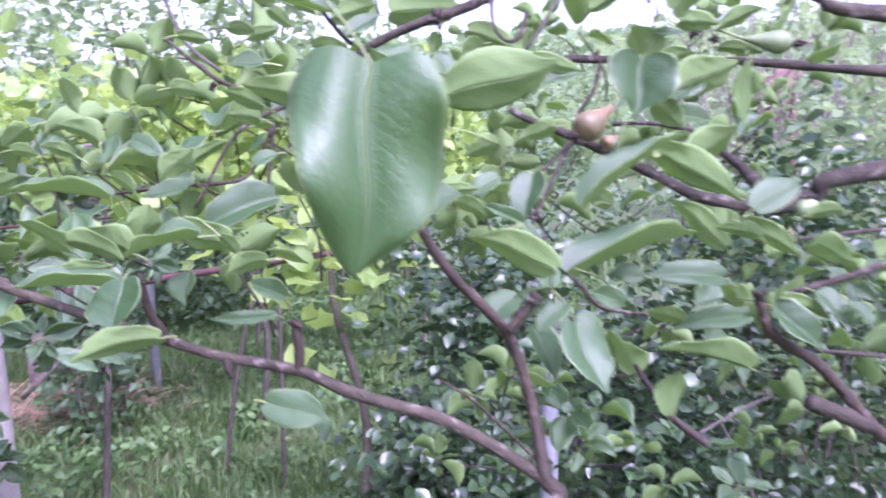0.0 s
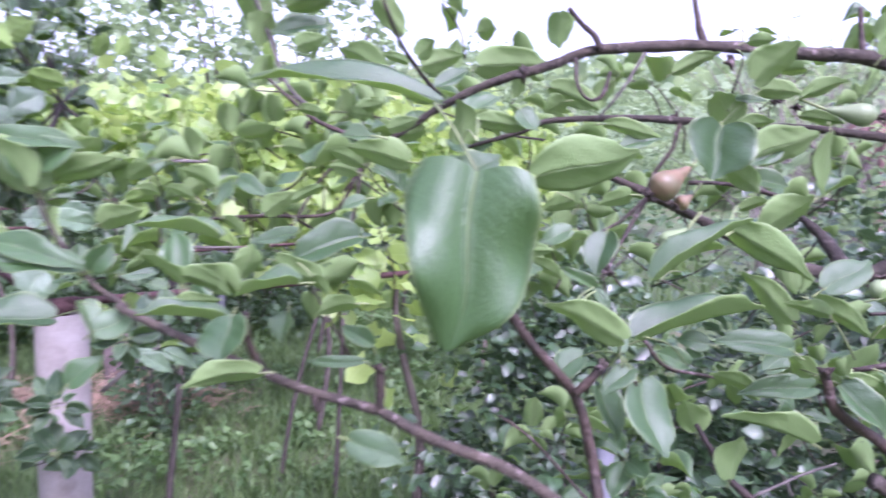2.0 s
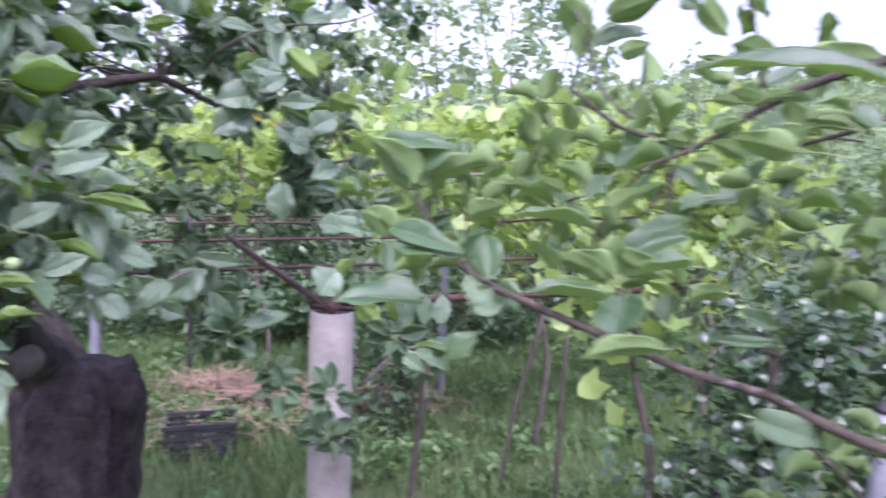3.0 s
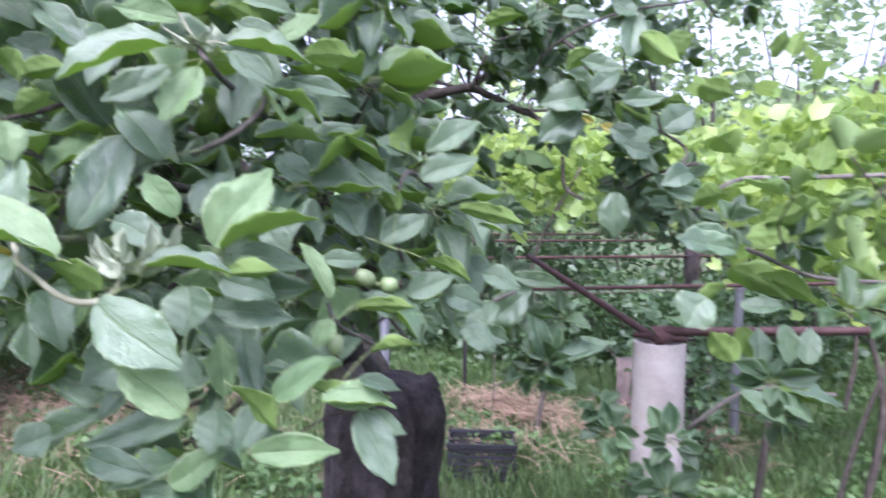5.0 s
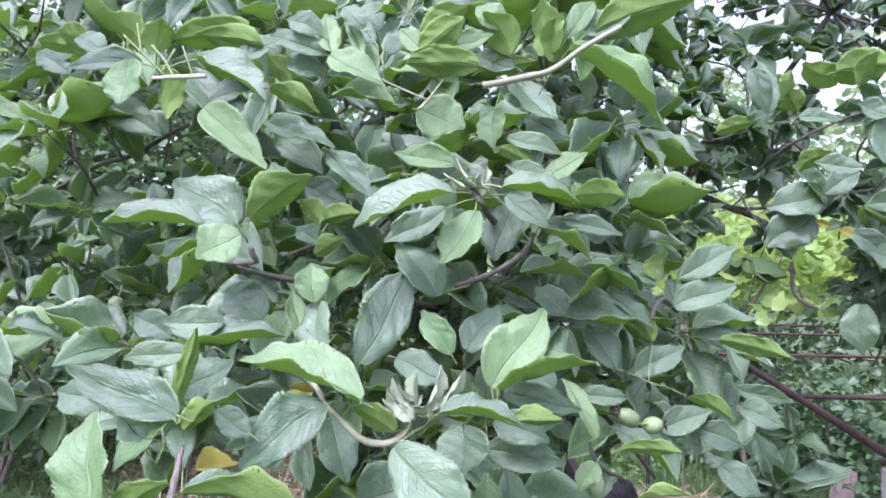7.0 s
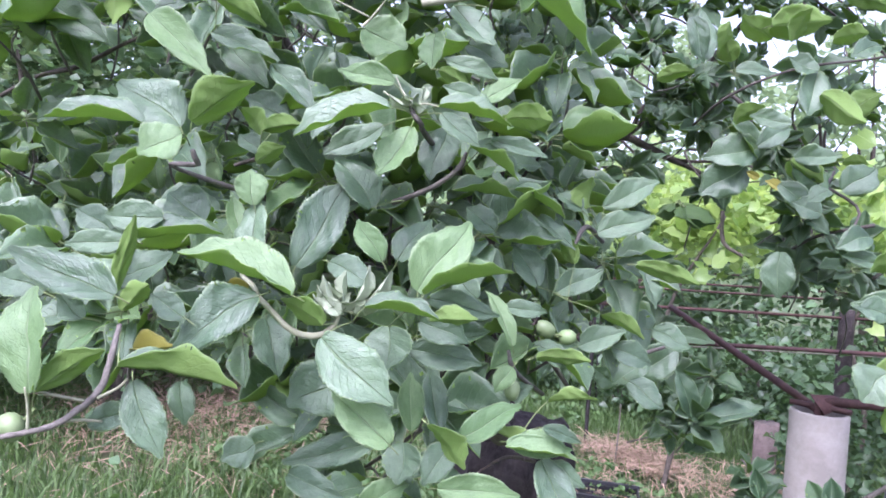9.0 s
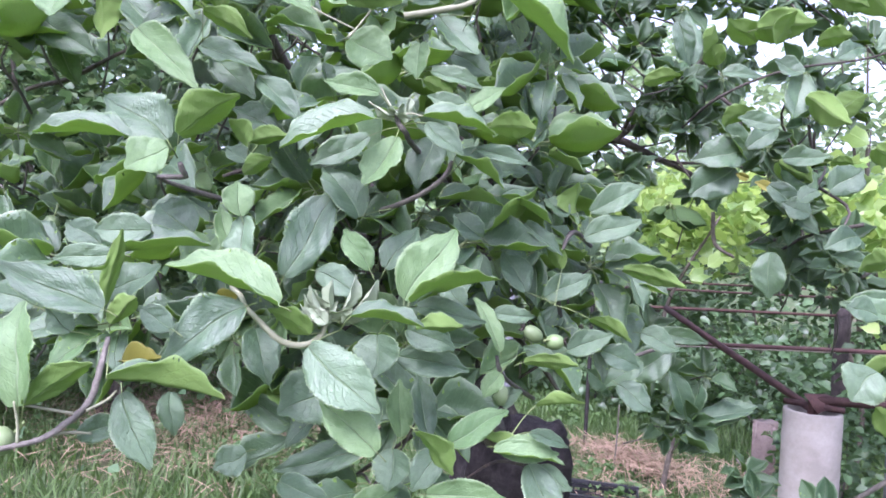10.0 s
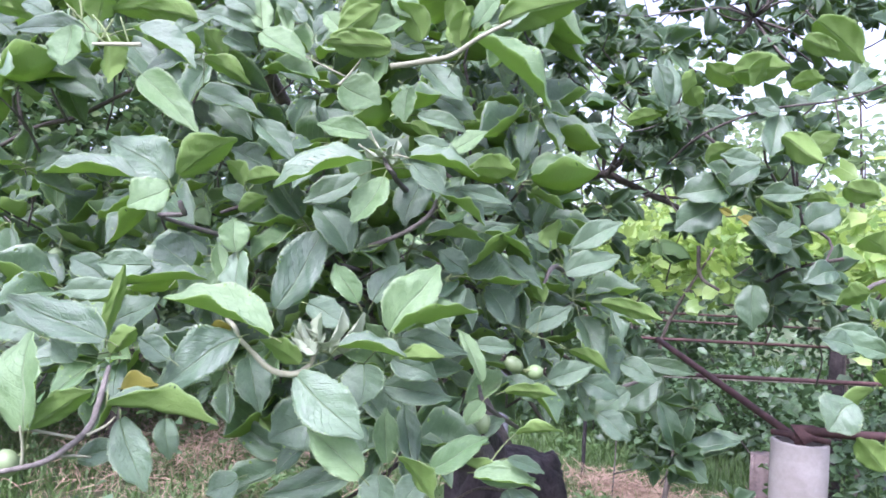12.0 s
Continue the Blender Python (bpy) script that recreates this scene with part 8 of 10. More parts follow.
branch("twig", [(-0.774, 1.472, 1.494, 0.0044), (-0.678, 1.563, 1.441, 0.0039), (-0.578, 1.662, 1.431, 0.0039)], BARK_GREY, apple_tree, 8, 0.16)
branch("twig", [(-1.037, 1.804, 0.998, 0.0066), (-0.904, 1.876, 1.116, 0.0057), (-0.737, 1.972, 1.118, 0.0042)], BARK_GREY, apple_tree, 8, 0.16)
leaf(apple_tree, (-0.951, 0.962, 1.959), (-0.937, 0.980, 1.888), (0.70, -0.71, -0.04), 0.037, APPLE_TOP, kind="apple", style="flat")
leaf(apple_tree, (-1.109, 1.392, 1.780), (-1.162, 1.314, 1.712), (0.77, -0.63, 0.12), 0.085, APPLE_TOP, kind="apple", style="flat")
leaf(apple_tree, (-1.096, 1.411, 1.793), (-1.134, 1.359, 1.880), (0.93, -0.26, 0.25), 0.054, APPLE_TOP, kind="apple", style="fold")
leaf(apple_tree, (-1.039, 1.438, 1.727), (-1.067, 1.399, 1.748), (0.84, -0.44, 0.31), 0.026, YELLOW_LEAF, kind="apple", style="flat")
leaf(apple_tree, (-1.074, 1.389, 1.754), (-1.090, 1.366, 1.764), (0.74, -0.64, -0.24), 0.017, YELLOW_LEAF, kind="apple", style="flat")
leaf(apple_tree, (-1.022, 1.375, 1.738), (-0.963, 1.422, 1.672), (0.72, -0.67, 0.17), 0.049, APPLE_TOP, kind="apple", style="flat")
leaf(apple_tree, (-0.976, 1.440, 1.742), (-1.000, 1.373, 1.782), (0.73, -0.52, -0.44), 0.052, APPLE_TOP, kind="apple", style="flat")
leaf(apple_tree, (-1.018, 1.393, 1.602), (-1.016, 1.393, 1.507), (0.49, -0.87, 0.01), 0.064, APPLE_TOP, kind="apple", style="flat")
leaf(apple_tree, (-0.912, 1.357, 1.721), (-0.935, 1.323, 1.698), (0.47, -0.69, 0.55), 0.036, APPLE_TOP, kind="apple", style="flat")
leaf(apple_tree, (-0.854, 1.184, 1.864), (-0.794, 1.215, 1.815), (-0.36, 0.92, 0.14), 0.046, APPLE_UNDER, kind="apple", style="fold")
leaf(apple_tree, (-0.886, 1.226, 1.885), (-0.884, 1.227, 1.837), (0.46, -0.89, -0.00), 0.059, APPLE_TOP, kind="apple", style="flat")
leaf(apple_tree, (-0.850, 1.271, 1.712), (-0.818, 1.318, 1.754), (0.72, -0.67, 0.20), 0.059, APPLE_TOP, kind="apple", style="flat")
leaf(apple_tree, (-0.747, 1.237, 1.508), (-0.777, 1.194, 1.519), (0.79, -0.45, 0.42), 0.045, APPLE_TOP, kind="apple", style="flat")
leaf(apple_tree, (-0.720, 1.186, 1.426), (-0.742, 1.152, 1.381), (0.50, -0.79, 0.35), 0.069, APPLE_TOP, kind="apple", style="flat")
leaf(apple_tree, (-0.778, 1.399, 1.517), (-0.840, 1.309, 1.517), (0.79, -0.55, 0.26), 0.054, APPLE_TOP, kind="apple", style="flat")
leaf(apple_tree, (-0.820, 1.364, 1.591), (-0.856, 1.301, 1.600), (0.82, -0.41, 0.39), 0.036, APPLE_TOP, kind="apple", style="flat")
leaf(apple_tree, (-0.700, 1.478, 1.529), (-0.756, 1.422, 1.518), (-0.70, 0.71, -0.10), 0.053, APPLE_UNDER, kind="apple", style="flat")
leaf(apple_tree, (-0.783, 1.529, 1.434), (-0.681, 1.598, 1.382), (-0.14, 0.72, 0.68), 0.066, APPLE_UNDER, kind="apple", style="arch")
leaf(apple_tree, (-0.796, 1.511, 1.377), (-0.724, 1.554, 1.375), (0.40, -0.63, 0.67), 0.041, APPLE_TOP, kind="apple", style="flat")
leaf(apple_tree, (-0.751, 1.622, 1.330), (-0.738, 1.627, 1.242), (0.74, -0.66, 0.07), 0.046, APPLE_TOP, kind="apple", style="flat")
leaf(apple_tree, (-0.833, 1.610, 1.315), (-0.804, 1.633, 1.242), (-0.48, 0.88, 0.09), 0.049, APPLE_UNDER, kind="apple", style="flat")
leaf(apple_tree, (-0.630, 1.293, 1.854), (-0.641, 1.279, 1.813), (-0.45, 0.88, -0.19), 0.027, APPLE_UNDER, kind="apple", style="fold")
leaf(apple_tree, (-0.632, 1.414, 1.640), (-0.621, 1.430, 1.699), (-0.34, 0.92, -0.19), 0.043, APPLE_UNDER, kind="apple", style="fold")
leaf(apple_tree, (-0.830, 1.235, 1.842), (-0.797, 1.270, 1.872), (-0.73, 0.68, 0.01), 0.043, APPLE_UNDER, kind="apple", style="flat")
leaf(apple_tree, (-0.774, 1.656, 1.169), (-0.710, 1.715, 1.109), (0.78, -0.27, 0.56), 0.052, APPLE_TOP, kind="apple", style="flat")
leaf(apple_tree, (-0.748, 1.683, 1.182), (-0.664, 1.764, 1.146), (0.49, -0.14, 0.86), 0.060, APPLE_TOP, kind="apple", style="flat")
leaf(apple_tree, (-1.328, 1.469, 1.294), (-1.261, 1.534, 1.267), (0.71, -0.69, 0.12), 0.100, APPLE_TOP, kind="apple", style="flat")
leaf(apple_tree, (-1.227, 1.490, 1.192), (-1.136, 1.585, 1.242), (0.25, -0.63, 0.74), 0.069, APPLE_TOP, kind="apple", style="flat")
leaf(apple_tree, (-1.251, 1.465, 1.178), (-1.209, 1.502, 1.123), (0.84, -0.35, 0.41), 0.079, APPLE_TOP, kind="apple", style="flat")
leaf(apple_tree, (-1.284, 1.438, 1.247), (-1.252, 1.466, 1.192), (0.87, -0.36, 0.34), 0.063, APPLE_TOP, kind="apple", style="flat")
leaf(apple_tree, (-1.311, 1.492, 1.366), (-1.378, 1.419, 1.293), (0.65, -0.75, 0.16), 0.086, APPLE_TOP, kind="apple", style="flat")
leaf(apple_tree, (-1.241, 1.223, 1.306), (-1.258, 1.165, 1.380), (0.82, -0.54, -0.22), 0.073, APPLE_TOP, kind="apple", style="flat", spur=(-1.248, 1.212, 1.312))
leaf(apple_tree, (-1.234, 1.232, 1.319), (-1.165, 1.298, 1.388), (0.60, -0.78, 0.15), 0.073, APPLE_TOP, kind="apple", style="flat", spur=(-1.240, 1.223, 1.316))
leaf(apple_tree, (-1.241, 1.223, 1.306), (-1.191, 1.257, 1.277), (0.63, -0.76, 0.17), 0.049, APPLE_TOP, kind="apple", style="flat", spur=(-1.248, 1.212, 1.312))
leaf(apple_tree, (-1.254, 1.203, 1.299), (-1.270, 1.147, 1.331), (0.94, -0.32, -0.11), 0.049, APPLE_TOP, kind="apple", style="flat", spur=(-1.251, 1.207, 1.305))
leaf(apple_tree, (-1.213, 1.432, 1.217), (-1.244, 1.392, 1.319), (0.92, -0.36, 0.13), 0.059, APPLE_TOP, kind="apple", style="flat")
leaf(apple_tree, (-1.206, 1.443, 1.231), (-1.202, 1.452, 1.296), (0.07, -0.99, 0.13), 0.059, APPLE_TOP, kind="apple", style="flat")
leaf(apple_tree, (-1.202, 1.449, 1.211), (-1.128, 1.555, 1.234), (0.23, -0.36, 0.90), 0.065, APPLE_TOP, kind="apple", style="flat")
leaf(apple_tree, (-1.198, 1.454, 1.205), (-1.252, 1.378, 1.240), (0.79, -0.33, 0.52), 0.054, APPLE_TOP, kind="apple", style="flat")
leaf(apple_tree, (-1.216, 1.428, 1.191), (-1.168, 1.493, 1.136), (0.87, -0.29, 0.40), 0.065, APPLE_TOP, kind="apple", style="flat")
leaf(apple_tree, (-0.913, 1.124, 1.974), (-0.858, 1.210, 1.992), (-0.78, 0.37, 0.51), 0.063, APPLE_UNDER, kind="apple", style="arch", spur=(-0.925, 1.116, 1.970))
leaf(apple_tree, (-0.894, 1.152, 1.950), (-0.864, 1.156, 2.001), (-0.98, 0.01, 0.20), 0.049, APPLE_UNDER, kind="apple", style="flat", spur=(-0.920, 1.158, 1.918))
leaf(apple_tree, (-0.811, 1.199, 2.060), (-0.771, 1.284, 1.996), (-0.27, 0.84, 0.47), 0.066, APPLE_UNDER, kind="apple", style="flat", spur=(-0.820, 1.192, 2.065))
leaf(apple_tree, (-0.823, 1.184, 2.028), (-0.788, 1.236, 2.008), (-0.55, 0.63, 0.55), 0.038, APPLE_UNDER, kind="apple", style="droop", spur=(-0.835, 1.177, 2.029))
leaf(apple_tree, (-0.877, 1.212, 1.908), (-0.867, 1.173, 1.827), (0.69, -0.72, 0.13), 0.051, APPLE_TOP, kind="apple", style="droop", spur=(-0.882, 1.221, 1.918))
leaf(apple_tree, (-0.944, 0.991, 1.896), (-0.969, 1.008, 1.984), (0.97, -0.25, -0.05), 0.046, APPLE_TOP, kind="apple", style="flat", spur=(-0.945, 0.992, 1.881))
leaf(apple_tree, (-0.950, 1.038, 1.926), (-0.934, 1.036, 1.966), (-0.99, -0.06, 0.16), 0.043, APPLE_UNDER, kind="apple", style="droop", spur=(-0.971, 1.046, 1.892))
leaf(apple_tree, (-0.950, 1.077, 1.912), (-0.952, 1.048, 1.944), (-0.29, 0.91, 0.30), 0.039, APPLE_UNDER, kind="apple", style="droop", spur=(-0.958, 1.104, 1.884))
leaf(apple_tree, (-1.139, 0.992, 1.887), (-1.099, 1.047, 1.866), (0.77, -0.57, 0.28), 0.031, APPLE_TOP, kind="apple", style="flat", spur=(-1.151, 0.985, 1.888))
leaf(apple_tree, (-1.046, 1.005, 1.884), (-1.003, 1.048, 1.898), (-0.70, 0.37, 0.60), 0.033, APPLE_UNDER, kind="apple", style="arch", spur=(-1.060, 0.999, 1.879))
leaf(apple_tree, (-1.002, 1.167, 1.923), (-0.959, 1.225, 1.921), (0.72, -0.56, 0.41), 0.031, APPLE_TOP, kind="apple", style="flat", spur=(-1.015, 1.159, 1.921))
leaf(apple_tree, (-1.096, 1.321, 1.858), (-1.051, 1.356, 1.895), (-0.70, 0.30, 0.65), 0.050, APPLE_UNDER, kind="apple", style="arch", spur=(-1.125, 1.312, 1.836))
leaf(apple_tree, (-1.005, 1.374, 1.859), (-1.062, 1.317, 1.871), (0.75, -0.60, 0.27), 0.041, APPLE_TOP, kind="apple", style="droop", spur=(-1.000, 1.387, 1.855))
leaf(apple_tree, (-1.091, 1.404, 1.817), (-1.160, 1.313, 1.790), (0.70, -0.65, 0.28), 0.077, APPLE_TOP, kind="apple", style="arch", spur=(-1.087, 1.418, 1.817))
leaf(apple_tree, (-1.079, 1.381, 1.818), (-1.050, 1.451, 1.864), (0.63, -0.75, 0.20), 0.046, APPLE_TOP, kind="apple", style="flat", spur=(-1.088, 1.374, 1.809))
leaf(apple_tree, (-0.971, 1.331, 1.782), (-0.916, 1.402, 1.794), (0.79, -0.58, 0.20), 0.040, APPLE_TOP, kind="apple", style="droop", spur=(-0.984, 1.324, 1.778))
leaf(apple_tree, (-1.001, 1.370, 1.783), (-0.968, 1.440, 1.747), (-0.48, 0.68, 0.55), 0.054, APPLE_UNDER, kind="apple", style="droop", spur=(-1.010, 1.362, 1.787))
leaf(apple_tree, (-0.874, 1.317, 1.769), (-0.848, 1.354, 1.767), (-0.62, 0.42, 0.66), 0.026, APPLE_UNDER, kind="apple", style="arch", spur=(-0.886, 1.309, 1.767))
leaf(apple_tree, (-0.752, 1.367, 1.495), (-0.823, 1.278, 1.520), (0.86, -0.41, 0.32), 0.046, APPLE_TOP, kind="apple", style="arch", spur=(-0.748, 1.381, 1.490))
leaf(apple_tree, (-0.726, 1.265, 1.442), (-0.770, 1.228, 1.374), (-0.96, 0.04, 0.28), 0.052, APPLE_UNDER, kind="apple", style="flat", spur=(-0.724, 1.274, 1.450))
leaf(apple_tree, (-1.291, 1.395, 1.404), (-1.204, 1.479, 1.382), (0.81, -0.50, 0.29), 0.039, APPLE_TOP, kind="apple", style="arch", spur=(-1.304, 1.389, 1.404))
leaf(apple_tree, (-0.933, 1.158, 1.963), (-0.954, 1.101, 1.996), (-0.32, 0.77, 0.56), 0.050, APPLE_UNDER, kind="apple", style="droop", spur=(-0.934, 1.190, 1.943))
leaf(apple_tree, (-0.835, 1.171, 1.947), (-0.801, 1.215, 1.960), (-0.65, 0.31, 0.69), 0.040, APPLE_UNDER, kind="apple", style="flat", spur=(-0.848, 1.164, 1.942))
leaf(apple_tree, (-0.791, 1.234, 1.942), (-0.812, 1.183, 1.917), (0.64, -0.67, 0.37), 0.036, APPLE_TOP, kind="apple", style="flat", spur=(-0.791, 1.249, 1.945))
leaf(apple_tree, (-0.733, 1.224, 1.948), (-0.748, 1.182, 1.919), (0.56, -0.80, 0.23), 0.037, APPLE_TOP, kind="apple", style="arch", spur=(-0.733, 1.238, 1.953))
leaf(apple_tree, (-0.869, 1.199, 1.909), (-0.905, 1.169, 1.929), (0.80, -0.54, 0.26), 0.037, APPLE_TOP, kind="apple", style="droop", spur=(-0.864, 1.211, 1.901))
leaf(apple_tree, (-0.743, 1.184, 1.768), (-0.717, 1.243, 1.755), (-0.64, 0.57, 0.51), 0.044, APPLE_UNDER, kind="apple", style="droop", spur=(-0.752, 1.175, 1.768))
leaf(apple_tree, (-0.856, 1.306, 1.717), (-0.819, 1.353, 1.741), (-0.71, 0.26, 0.65), 0.056, APPLE_UNDER, kind="apple", style="droop", spur=(-0.868, 1.299, 1.709))
leaf(apple_tree, (-0.769, 1.310, 1.696), (-0.752, 1.353, 1.669), (-0.26, 0.85, 0.46), 0.057, APPLE_UNDER, kind="apple", style="flat", spur=(-0.778, 1.302, 1.700))
leaf(apple_tree, (-0.950, 1.407, 1.681), (-0.990, 1.371, 1.702), (0.88, -0.40, 0.24), 0.050, APPLE_TOP, kind="apple", style="flat", spur=(-0.945, 1.418, 1.674))
leaf(apple_tree, (-0.834, 1.351, 1.637), (-0.862, 1.288, 1.612), (0.68, -0.68, 0.28), 0.046, APPLE_TOP, kind="apple", style="arch", spur=(-0.833, 1.366, 1.639))
leaf(apple_tree, (-0.779, 1.362, 1.599), (-0.814, 1.314, 1.575), (-0.80, 0.26, 0.55), 0.054, APPLE_UNDER, kind="apple", style="arch", spur=(-0.776, 1.375, 1.601))

# apple tree: outer leaf rosettes
spray("apple", (-1.332, -0.032, 1.963), 9)
spray("apple", (-1.667, -0.074, 1.986), 7)
spray("apple", (-1.560, -0.047, 1.862), 9)
spray("apple", (-1.298, -0.027, 1.730), 7)
spray("apple", (-1.859, -0.046, 1.658), 8)
spray("apple", (-1.592, -0.016, 1.573), 7)
spray("apple", (-1.292, -0.008, 1.540), 8)
spray("apple", (-1.383, -0.001, 1.472), 7)
spray("apple", (-1.379, 0.041, 2.021), 8)
spray("apple", (-1.551, 0.005, 1.990), 7)
spray("apple", (-1.516, 0.052, 1.932), 7)
spray("apple", (-1.224, 0.045, 1.786), 7)
spray("apple", (-1.738, 0.009, 1.744), 9)
spray("apple", (-1.724, 0.061, 1.700), 7)
spray("apple", (-1.767, 0.049, 1.632), 7)
spray("apple", (-1.472, 0.013, 1.525), 7)
spray("apple", (-1.431, 0.051, 1.446), 7)
spray("apple", (-1.430, 0.110, 2.052), 7)
spray("apple", (-1.398, 0.099, 1.931), 9)
spray("apple", (-1.325, 0.097, 1.887), 9)
spray("apple", (-1.276, 0.077, 1.802), 9)
spray("apple", (-1.521, 0.107, 1.717), 8)
spray("apple", (-1.482, 0.090, 1.631), 7)
spray("apple", (-1.511, 0.079, 1.510), 8)
spray("apple", (-1.402, 0.092, 1.446), 7)
spray("apple", (-1.293, 0.163, 2.008), 9)
spray("apple", (-1.230, 0.128, 1.900), 8)
spray("apple", (-1.481, 0.136, 1.883), 8)
spray("apple", (-1.644, 0.159, 1.720), 8)
spray("apple", (-1.777, 0.192, 1.617), 9)
spray("apple", (-1.174, 0.142, 1.536), 8)
spray("apple", (-1.446, 0.153, 1.454), 9)
spray("apple", (-1.393, 0.192, 1.410), 9)
spray("apple", (-1.157, 0.199, 1.965), 7)
spray("apple", (-1.429, 0.215, 2.017), 7)
spray("apple", (-1.439, 0.213, 1.900), 7)
spray("apple", (-1.562, 0.240, 1.702), 9)
spray("apple", (-1.562, 0.235, 1.579), 9)
spray("apple", (-1.386, 0.240, 1.529), 9)
spray("apple", (-1.134, 0.197, 1.467), 7)
spray("apple", (-1.342, 0.247, 1.419), 8)
spray("apple", (-1.359, 0.262, 2.033), 9)
spray("apple", (-1.388, 0.307, 2.013), 7)
spray("apple", (-1.287, 0.271, 1.867), 8)
spray("apple", (-1.278, 0.301, 1.858), 9)
spray("apple", (-1.305, 0.259, 1.761), 7)
spray("apple", (-1.159, 0.238, 1.666), 7)
spray("apple", (-1.288, 0.260, 1.606), 8)
spray("apple", (-1.211, 0.246, 1.531), 8)
spray("apple", (-1.293, 0.266, 1.444), 8)
spray("apple", (-1.148, 0.283, 1.996), 7)
spray("apple", (-1.112, 0.280, 1.928), 7)
spray("apple", (-1.102, 0.273, 1.843), 7)
spray("apple", (-1.253, 0.351, 1.771), 7)
spray("apple", (-1.289, 0.332, 1.675), 7)
spray("apple", (-1.059, 0.290, 1.591), 7)
spray("apple", (-1.333, 0.386, 1.550), 8)
spray("apple", (-1.101, 0.332, 1.486), 7)
spray("apple", (-1.046, 0.304, 1.457), 7)
spray("apple", (-1.288, 0.469, 2.077), 7)
spray("apple", (-1.307, 0.474, 1.997), 7)
spray("apple", (-1.164, 0.360, 1.889), 8)
spray("apple", (-1.074, 0.379, 1.749), 8)
spray("apple", (-1.309, 0.444, 1.707), 8)
spray("apple", (-1.139, 0.387, 1.638), 8)
spray("apple", (-1.032, 0.328, 1.566), 7)
spray("apple", (-1.039, 0.368, 1.489), 9)
spray("apple", (-1.250, 0.542, 2.098), 9)
spray("apple", (-1.138, 0.471, 1.990), 8)
spray("apple", (-1.120, 0.423, 1.880), 7)
spray("apple", (-1.217, 0.529, 1.873), 9)
spray("apple", (-0.982, 0.388, 1.735), 9)
spray("apple", (-1.274, 0.512, 1.728), 8)
spray("apple", (-1.037, 0.393, 1.638), 7)
spray("apple", (-1.090, 0.453, 1.540), 8)
spray("apple", (-1.227, 0.517, 1.469), 9)
spray("apple", (-1.044, 0.446, 1.439), 8)
spray("apple", (-1.167, 0.589, 2.085), 7)
spray("apple", (-1.145, 0.550, 2.027), 7)
spray("apple", (-1.169, 0.547, 1.928), 8)
spray("apple", (-1.013, 0.504, 1.804), 7)
spray("apple", (-1.222, 0.605, 1.798), 7)
spray("apple", (-1.043, 0.490, 1.677), 9)
spray("apple", (-1.051, 0.478, 1.637), 9)
spray("apple", (-1.129, 0.537, 1.540), 7)
spray("apple", (-1.143, 0.568, 1.494), 7)
spray("apple", (-0.972, 0.497, 1.455), 9)
spray("apple", (-1.069, 0.590, 2.084), 7)
spray("apple", (-1.034, 0.600, 1.964), 7)
spray("apple", (-1.151, 0.642, 1.927), 8)
spray("apple", (-1.055, 0.601, 1.816), 7)
spray("apple", (-0.985, 0.576, 1.785), 7)
spray("apple", (-0.947, 0.540, 1.665), 9)
spray("apple", (-1.011, 0.534, 1.619), 7)
spray("apple", (-0.905, 0.527, 1.584), 9)
spray("apple", (-1.116, 0.659, 1.504), 8)
spray("apple", (-0.995, 0.585, 1.441), 7)
spray("apple", (-1.005, 0.627, 2.026), 9)
spray("apple", (-0.936, 0.548, 1.950), 9)
spray("apple", (-1.066, 0.710, 1.933), 9)
spray("apple", (-1.099, 0.713, 1.857), 9)
spray("apple", (-1.129, 0.721, 1.810), 8)
spray("apple", (-1.071, 0.678, 1.719), 9)
spray("apple", (-1.103, 0.753, 1.672), 9)
spray("apple", (-1.068, 0.695, 1.572), 8)
spray("apple", (-0.871, 0.607, 1.966), 7)
spray("apple", (-0.915, 0.630, 1.937), 8)
spray("apple", (-1.002, 0.716, 1.947), 8)
spray("apple", (-0.918, 0.656, 1.821), 7)
spray("apple", (-1.013, 0.765, 1.823), 7)
spray("apple", (-0.908, 0.632, 1.712), 9)
spray("apple", (-1.017, 0.770, 1.654), 7)
spray("apple", (-0.946, 0.677, 1.575), 7)
spray("apple", (-0.959, 0.691, 1.496), 8)
spray("apple", (-0.962, 0.404, 1.396), 7)
spray("apple", (-0.983, 0.373, 1.355), 7)
spray("apple", (-0.893, 0.413, 1.318), 6)
spray("apple", (-0.909, 0.479, 1.387), 6)
spray("apple", (-1.040, 0.381, 1.416), 6)
spray("apple", (-0.908, 0.748, 1.562), 7)
spray("apple", (-0.926, 0.808, 1.513), 7)
spray("apple", (-0.943, 0.782, 1.462), 7)
spray("apple", (-0.911, 0.653, 1.457), 6)
spray("canopy", (-1.399, 2.265, 2.726), 9)
spray("canopy", (-1.405, 1.987, 2.481), 8)
spray("canopy", (-1.295, 1.748, 2.621), 8)
spray("canopy", (-1.692, 1.964, 2.522), 9)
spray("canopy", (-1.795, 1.691, 1.901), 9)
spray("canopy", (-1.669, 1.426, 2.154), 9)
spray("canopy", (-1.034, 2.068, 2.142), 11)
spray("canopy", (-1.004, 1.525, 2.289), 10)
spray("canopy", (-1.587, 1.713, 2.537), 10)
spray("canopy", (-1.243, 1.882, 2.323), 10)
spray("canopy", (-0.955, 1.714, 2.232), 10)
spray("canopy", (-1.436, 1.476, 2.531), 11)
spray("canopy", (-1.588, 1.334, 2.186), 11)
spray("canopy", (-1.470, 2.007, 2.697), 10)
spray("canopy", (-1.059, 1.684, 2.109), 8)
